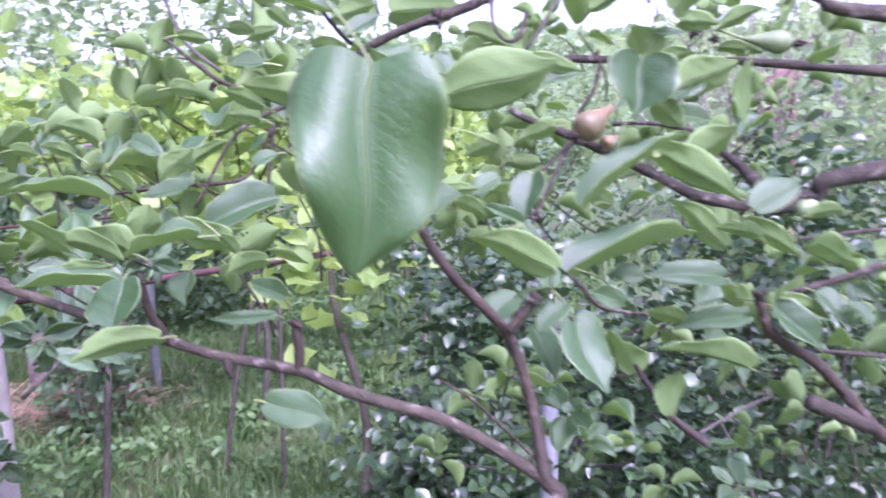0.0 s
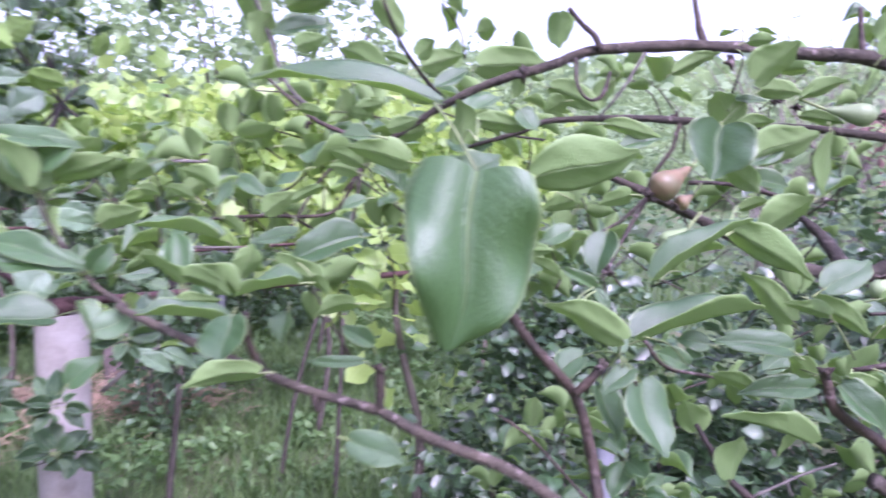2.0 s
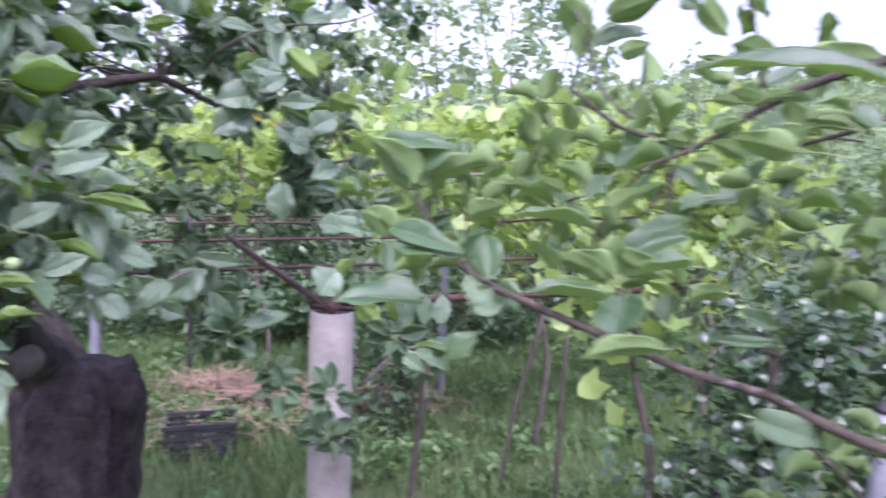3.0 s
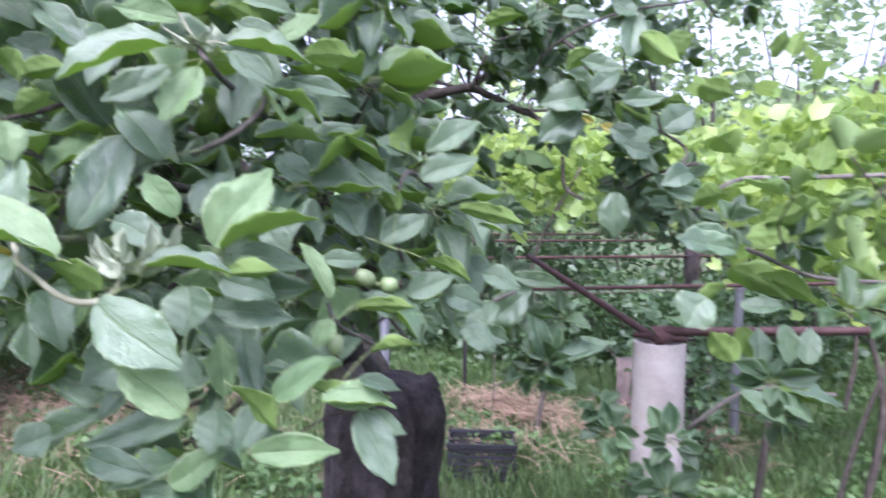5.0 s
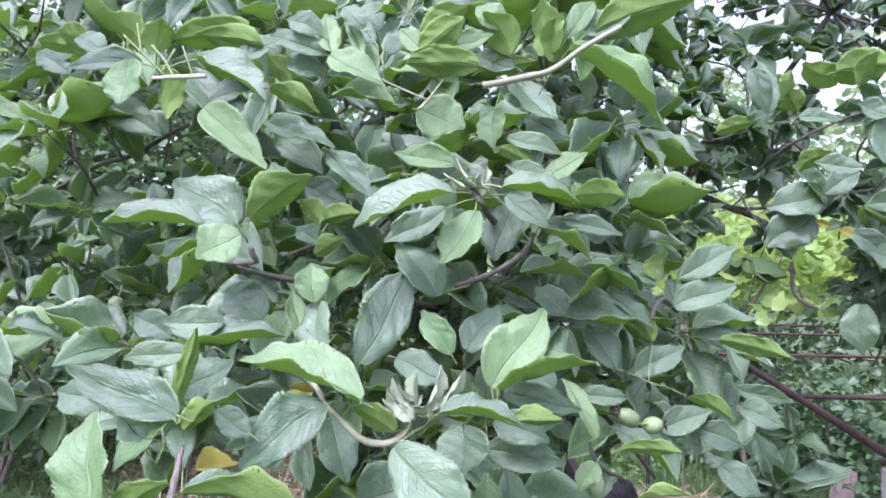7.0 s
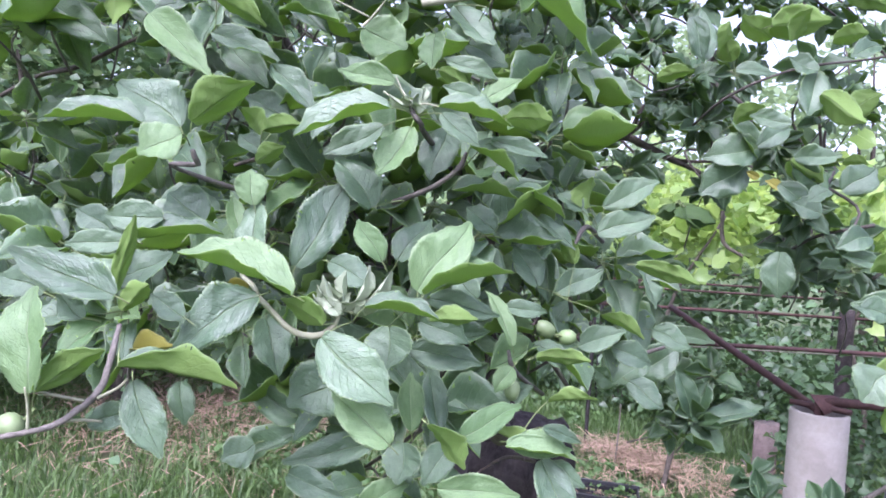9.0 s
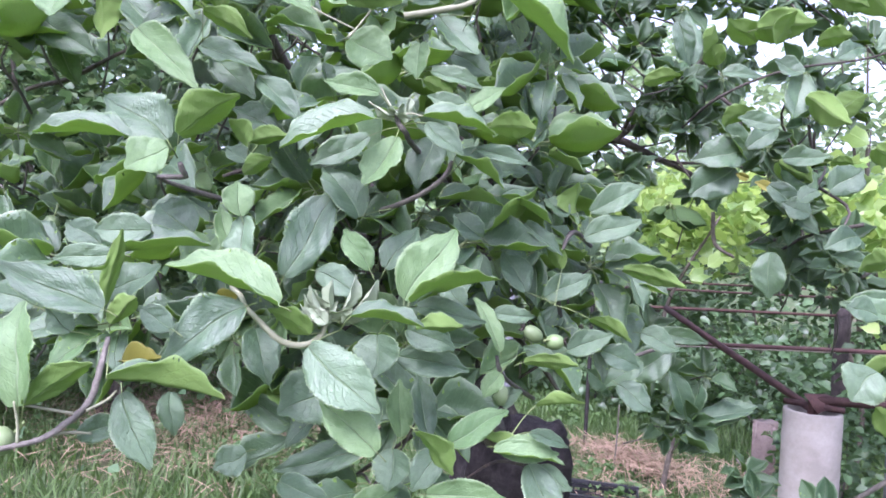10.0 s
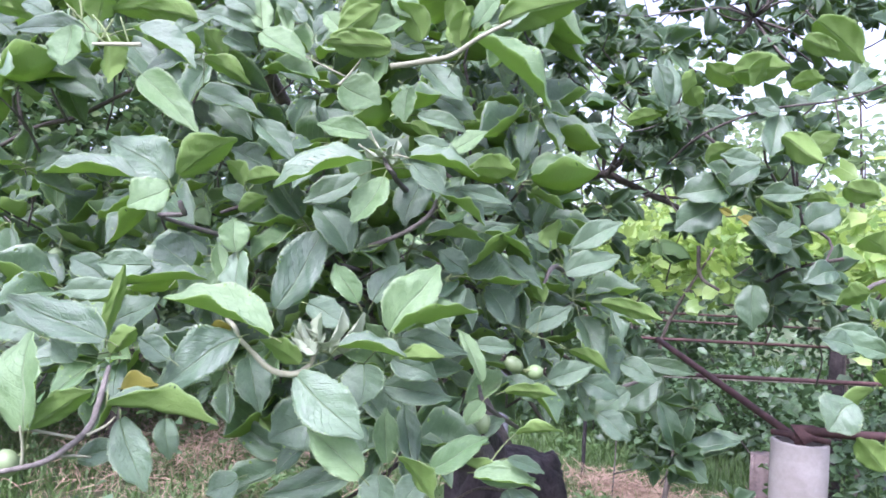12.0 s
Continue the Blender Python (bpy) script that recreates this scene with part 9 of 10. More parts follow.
spray("canopy", (-1.415, 1.292, 1.933), 9)
spray("canopy", (-1.564, 2.150, 2.637), 10)
spray("canopy", (-1.283, 1.787, 2.246), 8)
spray("canopy", (-1.233, 1.738, 1.798), 10)
spray("canopy", (-1.773, 1.616, 2.382), 10)
spray("canopy", (-1.935, 1.569, 2.127), 9)
spray("canopy", (-1.030, 1.476, 1.980), 11)
spray("canopy", (-1.765, 1.623, 2.706), 10)
spray("canopy", (-1.461, 2.111, 2.337), 8)
spray("canopy", (-1.762, 1.764, 2.642), 9)
spray("canopy", (-1.384, 1.124, 2.318), 9)
spray("canopy", (-1.280, 1.120, 1.970), 8)
spray("canopy", (-0.975, 1.791, 2.264), 10)
spray("canopy", (-1.389, 2.182, 1.927), 10)
spray("canopy", (-1.144, 1.941, 1.980), 9)
spray("canopy", (-1.592, 1.349, 2.284), 9)
spray("canopy", (-1.044, 1.576, 1.898), 10)
spray("canopy", (-1.019, 1.570, 2.235), 10)
spray("canopy", (-1.344, 2.137, 1.789), 8)
spray("canopy", (-1.344, 1.026, 2.351), 10)
spray("canopy", (-1.462, 1.938, 2.397), 11)
spray("canopy", (-1.303, 1.782, 2.412), 10)
spray("canopy", (-1.246, 1.468, 2.082), 11)
spray("canopy", (-1.506, 1.356, 2.466), 9)
spray("canopy", (-1.545, 1.719, 2.023), 9)
spray("canopy", (-1.914, 1.643, 2.385), 10)
spray("canopy", (-1.543, 1.350, 2.315), 11)
spray("canopy", (-1.334, 1.936, 2.589), 10)
spray("canopy", (-1.360, 1.548, 2.536), 11)
spray("canopy", (-1.419, 1.091, 2.286), 11)
spray("canopy", (-1.577, 2.056, 2.010), 10)
spray("canopy", (-1.032, 1.477, 1.556), 9)
spray("canopy", (-0.915, 1.469, 1.574), 9)
spray("canopy", (-0.975, 1.556, 1.525), 9)
spray("canopy", (-0.853, 1.573, 1.535), 9)
spray("canopy", (-1.077, 1.448, 1.111), 6)
spray("canopy", (-1.212, 1.433, 1.197), 8)
spray("canopy", (-1.034, 1.422, 1.075), 8)
spray("canopy", (-1.262, 1.397, 1.183), 8)
spray("canopy", (-0.906, 1.450, 1.079), 8)
spray("canopy", (-0.906, 1.441, 0.974), 8)
spray("canopy", (-1.231, 1.400, 1.163), 6)
spray("canopy", (-0.666, 1.333, 1.271), 8)
spray("canopy", (-0.797, 1.768, 1.090), 8)
spray("canopy", (-1.003, 1.551, 0.943), 8)
spray("canopy", (-0.964, 1.587, 0.918), 8)
spray("canopy", (-1.321, 1.414, 1.385), 8)
spray("canopy", (-0.713, 1.534, 1.506), 8)
spray("canopy", (-0.575, 1.589, 1.373), 8)
spray("canopy", (-2.039, 1.434, 2.438), 10)
spray("canopy", (-0.962, 1.625, 2.238), 10)
spray("canopy", (-1.875, 1.766, 2.379), 10)
spray("canopy", (-2.035, 1.806, 2.148), 10)
spray("canopy", (-1.870, 1.232, 1.655), 10)
spray("canopy", (-1.498, 1.601, 2.326), 10)
spray("canopy", (-1.540, 2.102, 2.227), 10)
spray("canopy", (-0.839, 1.562, 2.136), 10)
spray("canopy", (-2.153, 1.499, 2.011), 10)
spray("canopy", (-0.890, 1.592, 2.374), 10)
spray("canopy", (-1.075, 1.735, 2.192), 10)
spray("canopy", (-2.091, 1.520, 1.685), 10)
spray("canopy", (-1.052, 1.672, 1.979), 10)
spray("canopy", (-2.365, 1.663, 2.086), 10)
spray("canopy", (-2.509, 1.663, 2.563), 10)
spray("canopy", (-2.101, 1.493, 2.301), 10)
spray("canopy", (-1.374, 1.372, 2.084), 10)
spray("canopy", (-1.412, 1.392, 2.259), 10)

# pear tree: branches and single leaves
spray("pear", (-0.086, 0.811, 1.495), 4)
spray("pear", (-0.119, 0.903, 1.623), 5)
spray("pear", (-0.102, 0.769, 1.493), 3)
spray("pear", (-0.304, 0.801, 1.616), 5)
spray("pear", (-0.258, 0.892, 1.592), 5)
spray("pear", (-0.437, 1.019, 1.659), 3)
spray("pear", (-0.106, 0.762, 1.612), 3)
spray("pear", (-0.211, 0.819, 1.642), 3)
spray("pear", (-0.190, 0.877, 1.518), 3)
spray("pear", (-0.439, 0.818, 1.570), 5)
spray("pear", (-0.513, 0.926, 1.582), 4)
spray("pear", (-0.193, 0.853, 1.576), 4)
spray("pear", (-0.216, 0.972, 1.564), 5)
spray("pear", (-0.174, 0.989, 1.516), 3)
spray("pear", (-0.440, 0.877, 1.464), 5)
spray("pear", (-0.433, 0.928, 1.561), 3)
spray("pear", (-0.444, 0.874, 1.623), 3)
spray("pear", (-0.368, 0.950, 1.630), 4)
spray("pear", (-0.282, 1.001, 1.682), 4)
spray("pear", (-0.344, 0.930, 1.622), 5)
spray("pear", (-0.287, 1.048, 1.657), 4)
spray("pear", (-0.371, 0.852, 1.481), 5)
spray("pear", (-0.191, 0.893, 1.661), 3)
spray("pear", (-0.154, 0.940, 1.703), 3)
spray("pear", (-0.304, 0.877, 1.577), 3)
spray("pear", (-0.365, 0.957, 1.512), 5)
spray("pear", (-0.248, 0.770, 1.486), 3)
spray("pear", (-0.336, 1.038, 1.591), 5)
spray("pear", (0.217, 1.027, 1.651), 4)
spray("pear", (0.123, 0.937, 1.525), 3)
spray("pear", (0.101, 0.983, 1.681), 3)
spray("pear", (-0.070, 0.866, 1.624), 3)
spray("pear", (0.049, 1.029, 1.576), 4)
spray("pear", (-0.072, 0.860, 1.663), 3)
spray("pear", (0.012, 0.918, 1.595), 3)
spray("pear", (0.141, 0.849, 1.541), 4)
spray("pear", (0.038, 0.996, 1.643), 3)
spray("pear", (0.041, 0.828, 1.672), 4)
spray("pear", (-0.086, 0.963, 1.686), 4)
spray("pear", (0.006, 0.857, 1.687), 3)
spray("pear", (0.132, 1.025, 1.495), 4)
spray("pear", (0.120, 0.973, 1.489), 4)
spray("pear", (-0.005, 1.117, 1.762), 3)
spray("pear", (-0.106, 0.984, 1.525), 3)
spray("pear", (0.031, 0.830, 1.607), 3)
spray("pear", (0.057, 0.839, 1.583), 4)
spray("pear", (0.219, 0.913, 1.621), 3)
spray("pear", (0.215, 1.025, 1.541), 4)
spray("pear", (0.139, 1.059, 1.701), 4)
spray("pear", (0.046, 1.015, 1.537), 3)
spray("pear", (0.233, 0.974, 1.528), 4)
spray("pear", (0.245, 1.112, 1.761), 3)
spray("pear", (-0.087, 1.030, 1.657), 4)
spray("pear", (0.103, 1.022, 1.755), 3)
spray("pear", (0.447, 1.079, 1.810), 4)
spray("pear", (0.509, 0.902, 1.813), 3)
spray("pear", (0.430, 0.903, 1.595), 2)
spray("pear", (0.759, 1.183, 1.402), 2)
spray("pear", (0.306, 1.120, 1.615), 4)
spray("pear", (0.252, 0.875, 1.714), 3)
spray("pear", (0.414, 1.194, 1.595), 4)
spray("pear", (0.395, 0.875, 1.541), 2)
spray("pear", (0.560, 1.077, 1.822), 2)
spray("pear", (0.654, 1.176, 1.753), 4)
spray("pear", (0.512, 1.171, 1.786), 2)
spray("pear", (0.623, 1.066, 1.419), 3)
spray("pear", (0.494, 0.981, 1.450), 2)
spray("pear", (0.358, 1.158, 1.665), 3)
spray("pear", (0.628, 1.238, 1.873), 3)
spray("pear", (0.447, 0.951, 1.659), 2)
spray("pear", (0.484, 1.109, 1.511), 3)
spray("pear", (0.644, 1.203, 1.823), 2)
spray("pear", (0.341, 0.898, 1.782), 2)
spray("pear", (0.586, 1.170, 1.738), 4)
spray("pear", (0.528, 0.967, 1.668), 3)
spray("pear", (0.467, 0.930, 1.638), 3)
spray("pear", (0.412, 1.146, 1.612), 2)
spray("pear", (0.754, 1.124, 1.417), 4)
spray("pear", (0.442, 0.931, 1.568), 3)
spray("pear", (0.402, 1.115, 1.523), 3)
spray("pear", (0.629, 1.312, 1.085), 4)
spray("pear", (0.521, 1.065, 1.372), 5)
spray("pear", (0.347, 1.292, 1.059), 4)
spray("pear", (0.639, 1.110, 1.254), 5)
spray("pear", (0.460, 1.274, 1.286), 4)
spray("pear", (0.685, 1.290, 1.217), 5)
spray("pear", (0.501, 1.174, 1.365), 5)
spray("pear", (0.298, 0.997, 1.245), 4)
spray("pear", (0.259, 0.894, 1.246), 4)
spray("pear", (0.303, 0.968, 1.340), 4)
spray("pear", (0.870, 1.376, 1.257), 4)
spray("pear", (0.719, 1.106, 1.359), 4)
spray("pear", (0.474, 0.977, 1.146), 5)
spray("pear", (0.708, 1.380, 1.019), 4)
spray("pear", (0.357, 1.006, 1.198), 4)
spray("pear", (0.570, 1.209, 1.099), 5)
spray("pear", (0.230, 1.077, 1.179), 4)
spray("pear", (0.875, 1.368, 1.276), 5)
spray("pear", (0.723, 1.189, 1.380), 5)
spray("pear", (0.542, 0.944, 1.264), 4)
spray("pear", (0.430, 1.147, 1.066), 4)
spray("pear", (0.498, 0.934, 1.387), 5)
spray("pear", (0.308, 0.918, 1.346), 5)
spray("pear", (0.494, 1.066, 1.301), 4)
spray("pear", (0.260, 1.015, 1.241), 5)
spray("pear", (0.638, 1.006, 1.321), 4)
spray("pear", (0.768, 1.135, 1.138), 5)
spray("pear", (0.776, 1.242, 1.372), 5)
spray("pear", (0.712, 1.288, 1.187), 5)
spray("pear", (0.794, 1.250, 1.254), 5)
spray("pear", (0.587, 1.057, 1.353), 5)
spray("pear", (0.225, 1.045, 1.262), 4)
spray("pear", (0.480, 1.284, 1.097), 4)
spray("pear", (0.816, 1.352, 1.071), 4)
spray("pear", (0.213, 1.176, 1.083), 3)
spray("pear", (0.145, 1.197, 1.033), 3)
spray("pear", (0.181, 1.265, 1.178), 3)
spray("pear", (0.076, 1.112, 1.129), 4)
spray("pear", (0.130, 1.000, 1.271), 4)
spray("pear", (0.078, 1.084, 1.144), 3)
spray("pear", (0.147, 1.116, 1.214), 3)
spray("pear", (0.234, 1.142, 1.224), 4)
spray("pear", (0.090, 1.168, 1.172), 4)
spray("pear", (0.192, 1.230, 1.221), 3)
spray("pear", (0.171, 1.021, 1.160), 3)
spray("pear", (0.177, 0.957, 1.311), 4)
spray("pear", (-0.024, 0.860, 1.586), 3)
spray("pear", (-0.156, 0.956, 1.665), 3)
spray("pear", (0.181, 0.981, 1.596), 3)
spray("pear", (-0.098, 0.884, 1.721), 3)
spray("pear", (-0.003, 0.973, 1.829), 3)
spray("pear", (-0.075, 0.918, 1.582), 3)
spray("pear", (-0.055, 0.869, 1.546), 3)
spray("pear", (-0.270, 1.010, 1.581), 3)
spray("pear", (0.175, 0.947, 1.577), 3)
spray("pear", (0.058, 0.995, 1.661), 3)
spray("pear", (-0.262, 0.994, 1.721), 3)
spray("pear", (0.169, 1.153, 1.569), 3)
spray("pear", (-0.155, 0.979, 1.794), 3)
spray("pear", (0.223, 1.019, 1.751), 3)

# apple tree: shaded inner rosettes
spray("canopy", (-1.679, 0.715, 1.613), 11)
spray("canopy", (-1.856, 0.180, 2.003), 11)
spray("canopy", (-2.008, 0.016, 2.005), 11)
spray("canopy", (-1.490, 0.461, 2.081), 11)
spray("canopy", (-2.140, 0.408, 1.653), 11)
spray("canopy", (-2.093, 0.412, 2.368), 11)
spray("canopy", (-1.718, 0.848, 2.047), 11)
spray("canopy", (-2.238, 0.294, 1.433), 11)
spray("canopy", (-1.405, 0.751, 1.465), 11)
spray("canopy", (-1.990, 0.621, 1.668), 11)
spray("canopy", (-2.038, 0.367, 2.291), 11)
spray("canopy", (-1.725, 0.023, 1.639), 11)
spray("canopy", (-1.695, 1.140, 1.538), 11)
spray("canopy", (-1.961, 0.163, 2.314), 11)
spray("canopy", (-1.939, 0.032, 1.647), 11)
spray("canopy", (-2.067, 0.038, 2.064), 11)
spray("canopy", (-1.510, 0.704, 1.915), 11)
spray("canopy", (-1.516, 0.604, 2.267), 11)
spray("canopy", (-1.408, 0.596, 1.636), 11)
spray("canopy", (-2.006, -0.012, 2.139), 11)
spray("canopy", (-1.960, 0.461, 2.322), 11)
spray("canopy", (-1.262, 0.771, 1.702), 11)
spray("canopy", (-1.383, 0.530, 1.726), 11)
spray("canopy", (-2.265, 0.424, 1.757), 11)
spray("canopy", (-1.514, 1.044, 1.860), 11)
spray("canopy", (-1.467, 1.038, 2.222), 11)
spray("canopy", (-2.324, -0.031, 1.580), 11)
spray("canopy", (-1.529, 0.723, 2.226), 11)
spray("canopy", (-2.106, 0.580, 2.232), 11)
spray("canopy", (-1.709, 0.821, 1.433), 11)
spray("canopy", (-1.688, 0.702, 2.122), 11)
spray("canopy", (-1.527, 0.883, 2.255), 11)
spray("canopy", (-1.843, 0.322, 2.036), 11)
spray("canopy", (-2.204, 0.520, 1.529), 11)
spray("canopy", (-2.189, 0.009, 1.694), 11)
spray("canopy", (-1.777, 0.294, 2.038), 11)
spray("canopy", (-1.686, 1.279, 2.131), 11)
spray("canopy", (-2.152, 0.096, 1.705), 11)
spray("canopy", (-1.889, 0.862, 1.943), 11)
spray("canopy", (-1.348, 0.748, 2.052), 11)
spray("canopy", (-1.689, 0.515, 1.800), 11)
spray("canopy", (-1.724, 0.279, 1.464), 11)
spray("canopy", (-1.947, 0.437, 2.107), 11)
spray("canopy", (-1.409, 0.719, 2.195), 11)
spray("canopy", (-2.227, -0.044, 2.247), 11)
spray("canopy", (-1.790, 0.480, 1.439), 11)
spray("canopy", (-1.638, 0.448, 2.280), 11)
spray("canopy", (-2.229, 0.283, 2.211), 11)
spray("canopy", (-1.939, 0.385, 2.265), 11)
spray("canopy", (-2.118, 0.002, 1.601), 11)
spray("canopy", (-2.589, -0.038, 1.705), 11)
spray("canopy", (-1.888, 0.937, 1.554), 11)
spray("canopy", (-1.927, 0.935, 2.105), 11)
spray("canopy", (-1.617, 0.320, 2.232), 11)
spray("canopy", (-2.000, 0.408, 2.418), 11)
spray("canopy", (-1.251, 0.806, 2.246), 11)
spray("canopy", (-1.688, 0.712, 1.444), 11)
spray("canopy", (-2.497, -0.056, 2.442), 11)
spray("canopy", (-1.994, 0.861, 2.211), 11)
spray("canopy", (-2.409, 0.259, 2.373), 11)
spray("canopy", (-1.933, -0.036, 1.943), 11)
spray("canopy", (-1.554, 0.588, 1.878), 11)
spray("canopy", (-1.667, 0.857, 2.236), 11)
spray("canopy", (-1.988, 0.259, 2.170), 11)
spray("canopy", (-1.662, 0.863, 2.216), 11)
spray("canopy", (-1.952, 0.879, 2.498), 11)
spray("canopy", (-2.044, 0.181, 2.212), 11)
spray("canopy", (-1.338, 1.000, 1.875), 11)
spray("canopy", (-2.213, 1.564, 2.177), 11)
spray("canopy", (-1.417, 1.313, 2.258), 11)
spray("canopy", (-1.682, 2.004, 2.090), 11)
spray("canopy", (-1.742, 1.576, 2.037), 11)
spray("canopy", (-2.166, 1.590, 1.859), 11)
spray("canopy", (-2.533, 1.717, 1.921), 11)
spray("canopy", (-1.651, 1.915, 2.551), 11)
spray("canopy", (-2.269, 1.823, 2.540), 11)
spray("canopy", (-2.046, 1.377, 2.451), 11)
spray("canopy", (-2.255, 1.554, 2.284), 11)
spray("canopy", (-1.697, 1.176, 2.015), 11)
spray("canopy", (-1.573, 1.310, 1.775), 11)
spray("canopy", (-2.049, 1.540, 2.315), 11)
spray("canopy", (-2.256, 1.797, 1.796), 11)
spray("canopy", (-1.675, 1.964, 2.099), 11)
spray("canopy", (-2.229, 1.571, 1.964), 11)
spray("canopy", (-1.920, 1.524, 2.236), 11)
spray("canopy", (-1.819, 1.902, 2.643), 11)
spray("canopy", (-2.381, 1.780, 1.870), 11)
spray("canopy", (-1.891, 1.415, 2.221), 11)
spray("canopy", (-1.961, 1.511, 1.791), 11)
spray("canopy", (-1.455, 1.706, 2.048), 11)
spray("canopy", (-2.203, 1.457, 2.167), 11)
spray("canopy", (-2.130, 1.890, 1.961), 11)
spray("canopy", (-1.822, 1.953, 2.484), 11)
spray("canopy", (-1.759, 1.705, 2.347), 11)
spray("canopy", (-1.160, 1.404, 1.986), 11)
spray("canopy", (-2.172, 1.790, 2.421), 11)
spray("canopy", (-1.601, 1.916, 2.556), 11)
spray("canopy", (-1.546, 1.703, 2.481), 11)
spray("canopy", (-2.300, 1.481, 2.302), 11)
spray("canopy", (-1.804, 1.790, 2.417), 11)
spray("canopy", (-1.821, 1.629, 2.288), 11)
spray("canopy", (-1.601, 1.689, 2.224), 11)
spray("canopy", (-1.676, 1.223, 2.057), 11)
spray("canopy", (-1.481, 1.624, 2.247), 11)
spray("canopy", (-1.523, 1.684, 2.018), 11)

# apple tree: upper rosettes over the limb
spray("canopy", (-1.896, 1.705, 2.284), 11)
spray("canopy", (-1.698, 1.276, 2.024), 11)
spray("canopy", (-1.387, 1.144, 1.685), 11)
spray("canopy", (-1.594, 1.340, 2.228), 11)
spray("canopy", (-1.340, 1.720, 2.244), 11)
spray("canopy", (-1.226, 1.340, 1.969), 11)
spray("canopy", (-1.542, 1.529, 2.230), 11)
spray("canopy", (-2.147, 1.530, 2.201), 11)
spray("canopy", (-1.553, 1.069, 2.062), 11)
spray("canopy", (-1.791, 1.518, 1.750), 11)
spray("canopy", (-1.956, 1.492, 1.799), 11)
spray("canopy", (-1.560, 1.949, 1.974), 11)
spray("canopy", (-2.336, 1.647, 2.371), 11)
spray("canopy", (-2.411, 1.494, 1.763), 11)
spray("canopy", (-1.128, 1.207, 2.079), 11)
spray("canopy", (-1.420, 1.261, 2.315), 11)
spray("canopy", (-1.331, 1.131, 2.122), 11)
spray("canopy", (-1.571, 1.109, 1.980), 11)
spray("canopy", (-1.354, 1.309, 1.764), 11)
spray("canopy", (-2.000, 1.538, 1.798), 11)
spray("canopy", (-2.045, 1.555, 1.970), 11)
spray("canopy", (-1.824, 1.174, 2.133), 11)
spray("canopy", (-1.720, 1.432, 2.160), 11)
spray("canopy", (-1.270, 1.505, 1.943), 11)
spray("canopy", (-1.918, 1.310, 2.168), 11)
spray("canopy", (-2.055, 1.419, 1.974), 11)
spray("canopy", (-2.072, 1.432, 2.467), 11)
spray("canopy", (-2.455, 1.560, 2.115), 11)
spray("canopy", (-1.389, 1.190, 2.099), 11)
spray("canopy", (-1.504, 1.149, 2.094), 11)
spray("canopy", (-2.379, 1.572, 2.376), 11)
spray("canopy", (-2.370, 1.466, 2.239), 11)
spray("canopy", (-2.011, 1.447, 2.317), 11)
spray("canopy", (-1.771, 1.299, 2.156), 11)
spray("canopy", (-2.014, 1.515, 1.982), 11)
spray("canopy", (-2.091, 1.522, 1.709), 11)
spray("canopy", (-2.042, 1.507, 1.787), 11)
spray("canopy", (-1.955, 1.542, 1.984), 11)
spray("canopy", (-2.121, 1.587, 2.473), 11)
spray("canopy", (-1.653, 1.309, 1.927), 11)
spray("canopy", (-1.488, 1.759, 2.438), 11)
spray("canopy", (-2.015, 1.563, 1.778), 11)
spray("canopy", (-1.701, 1.191, 2.325), 11)
spray("canopy", (-1.858, 1.324, 2.263), 11)
spray("canopy", (-1.291, 1.162, 1.902), 11)
spray("canopy", (-2.222, 1.579, 2.143), 11)
spray("canopy", (-1.224, 1.377, 1.875), 11)
spray("canopy", (-1.701, 1.812, 2.010), 11)
spray("canopy", (-1.549, 1.286, 2.256), 11)
spray("canopy", (-1.387, 1.132, 1.924), 11)
spray("canopy", (-1.614, 1.061, 1.784), 11)
spray("canopy", (-1.588, 1.092, 2.000), 11)
spray("canopy", (-1.325, 1.646, 2.448), 11)
spray("canopy", (-2.412, 1.657, 2.634), 11)
spray("canopy", (-1.542, 1.665, 2.027), 11)
spray("canopy", (-2.019, 1.542, 2.446), 11)
spray("canopy", (-1.238, 1.435, 2.359), 11)
spray("canopy", (-1.682, 1.136, 1.850), 11)
spray("canopy", (-2.054, 1.587, 2.252), 11)
spray("canopy", (-1.705, 1.216, 2.134), 11)
spray("canopy", (-2.553, 0.395, 2.183), 11)
spray("canopy", (-2.046, 1.099, 2.677), 11)
spray("canopy", (-1.937, 0.352, 2.256), 11)
spray("canopy", (-2.201, 0.286, 2.126), 11)
spray("canopy", (-2.182, -0.124, 2.105), 11)
spray("canopy", (-1.513, 0.714, 2.309), 11)
spray("canopy", (-2.520, 0.242, 2.454), 11)
spray("canopy", (-2.565, -0.140, 1.803), 11)
spray("canopy", (-1.920, 0.659, 2.362), 11)
spray("canopy", (-2.932, -0.110, 2.170), 11)
spray("canopy", (-2.767, 0.045, 2.359), 11)
spray("canopy", (-2.142, 0.111, 2.227), 11)
spray("canopy", (-1.884, 0.183, 1.738), 11)
spray("canopy", (-1.886, 0.835, 2.035), 11)
spray("canopy", (-2.316, -0.135, 1.777), 11)
spray("canopy", (-2.602, 0.081, 2.651), 11)
spray("canopy", (-2.041, 1.143, 2.219), 11)
spray("canopy", (-2.981, -0.171, 2.404), 11)
spray("canopy", (-2.328, -0.136, 2.232), 11)
spray("canopy", (-2.044, 0.232, 2.199), 11)
spray("canopy", (-1.619, 0.746, 2.083), 11)
spray("canopy", (-1.865, 1.000, 2.424), 11)
spray("canopy", (-1.726, 0.594, 2.103), 11)
spray("canopy", (-1.670, 0.909, 1.854), 11)
spray("canopy", (-1.793, 0.483, 2.124), 11)
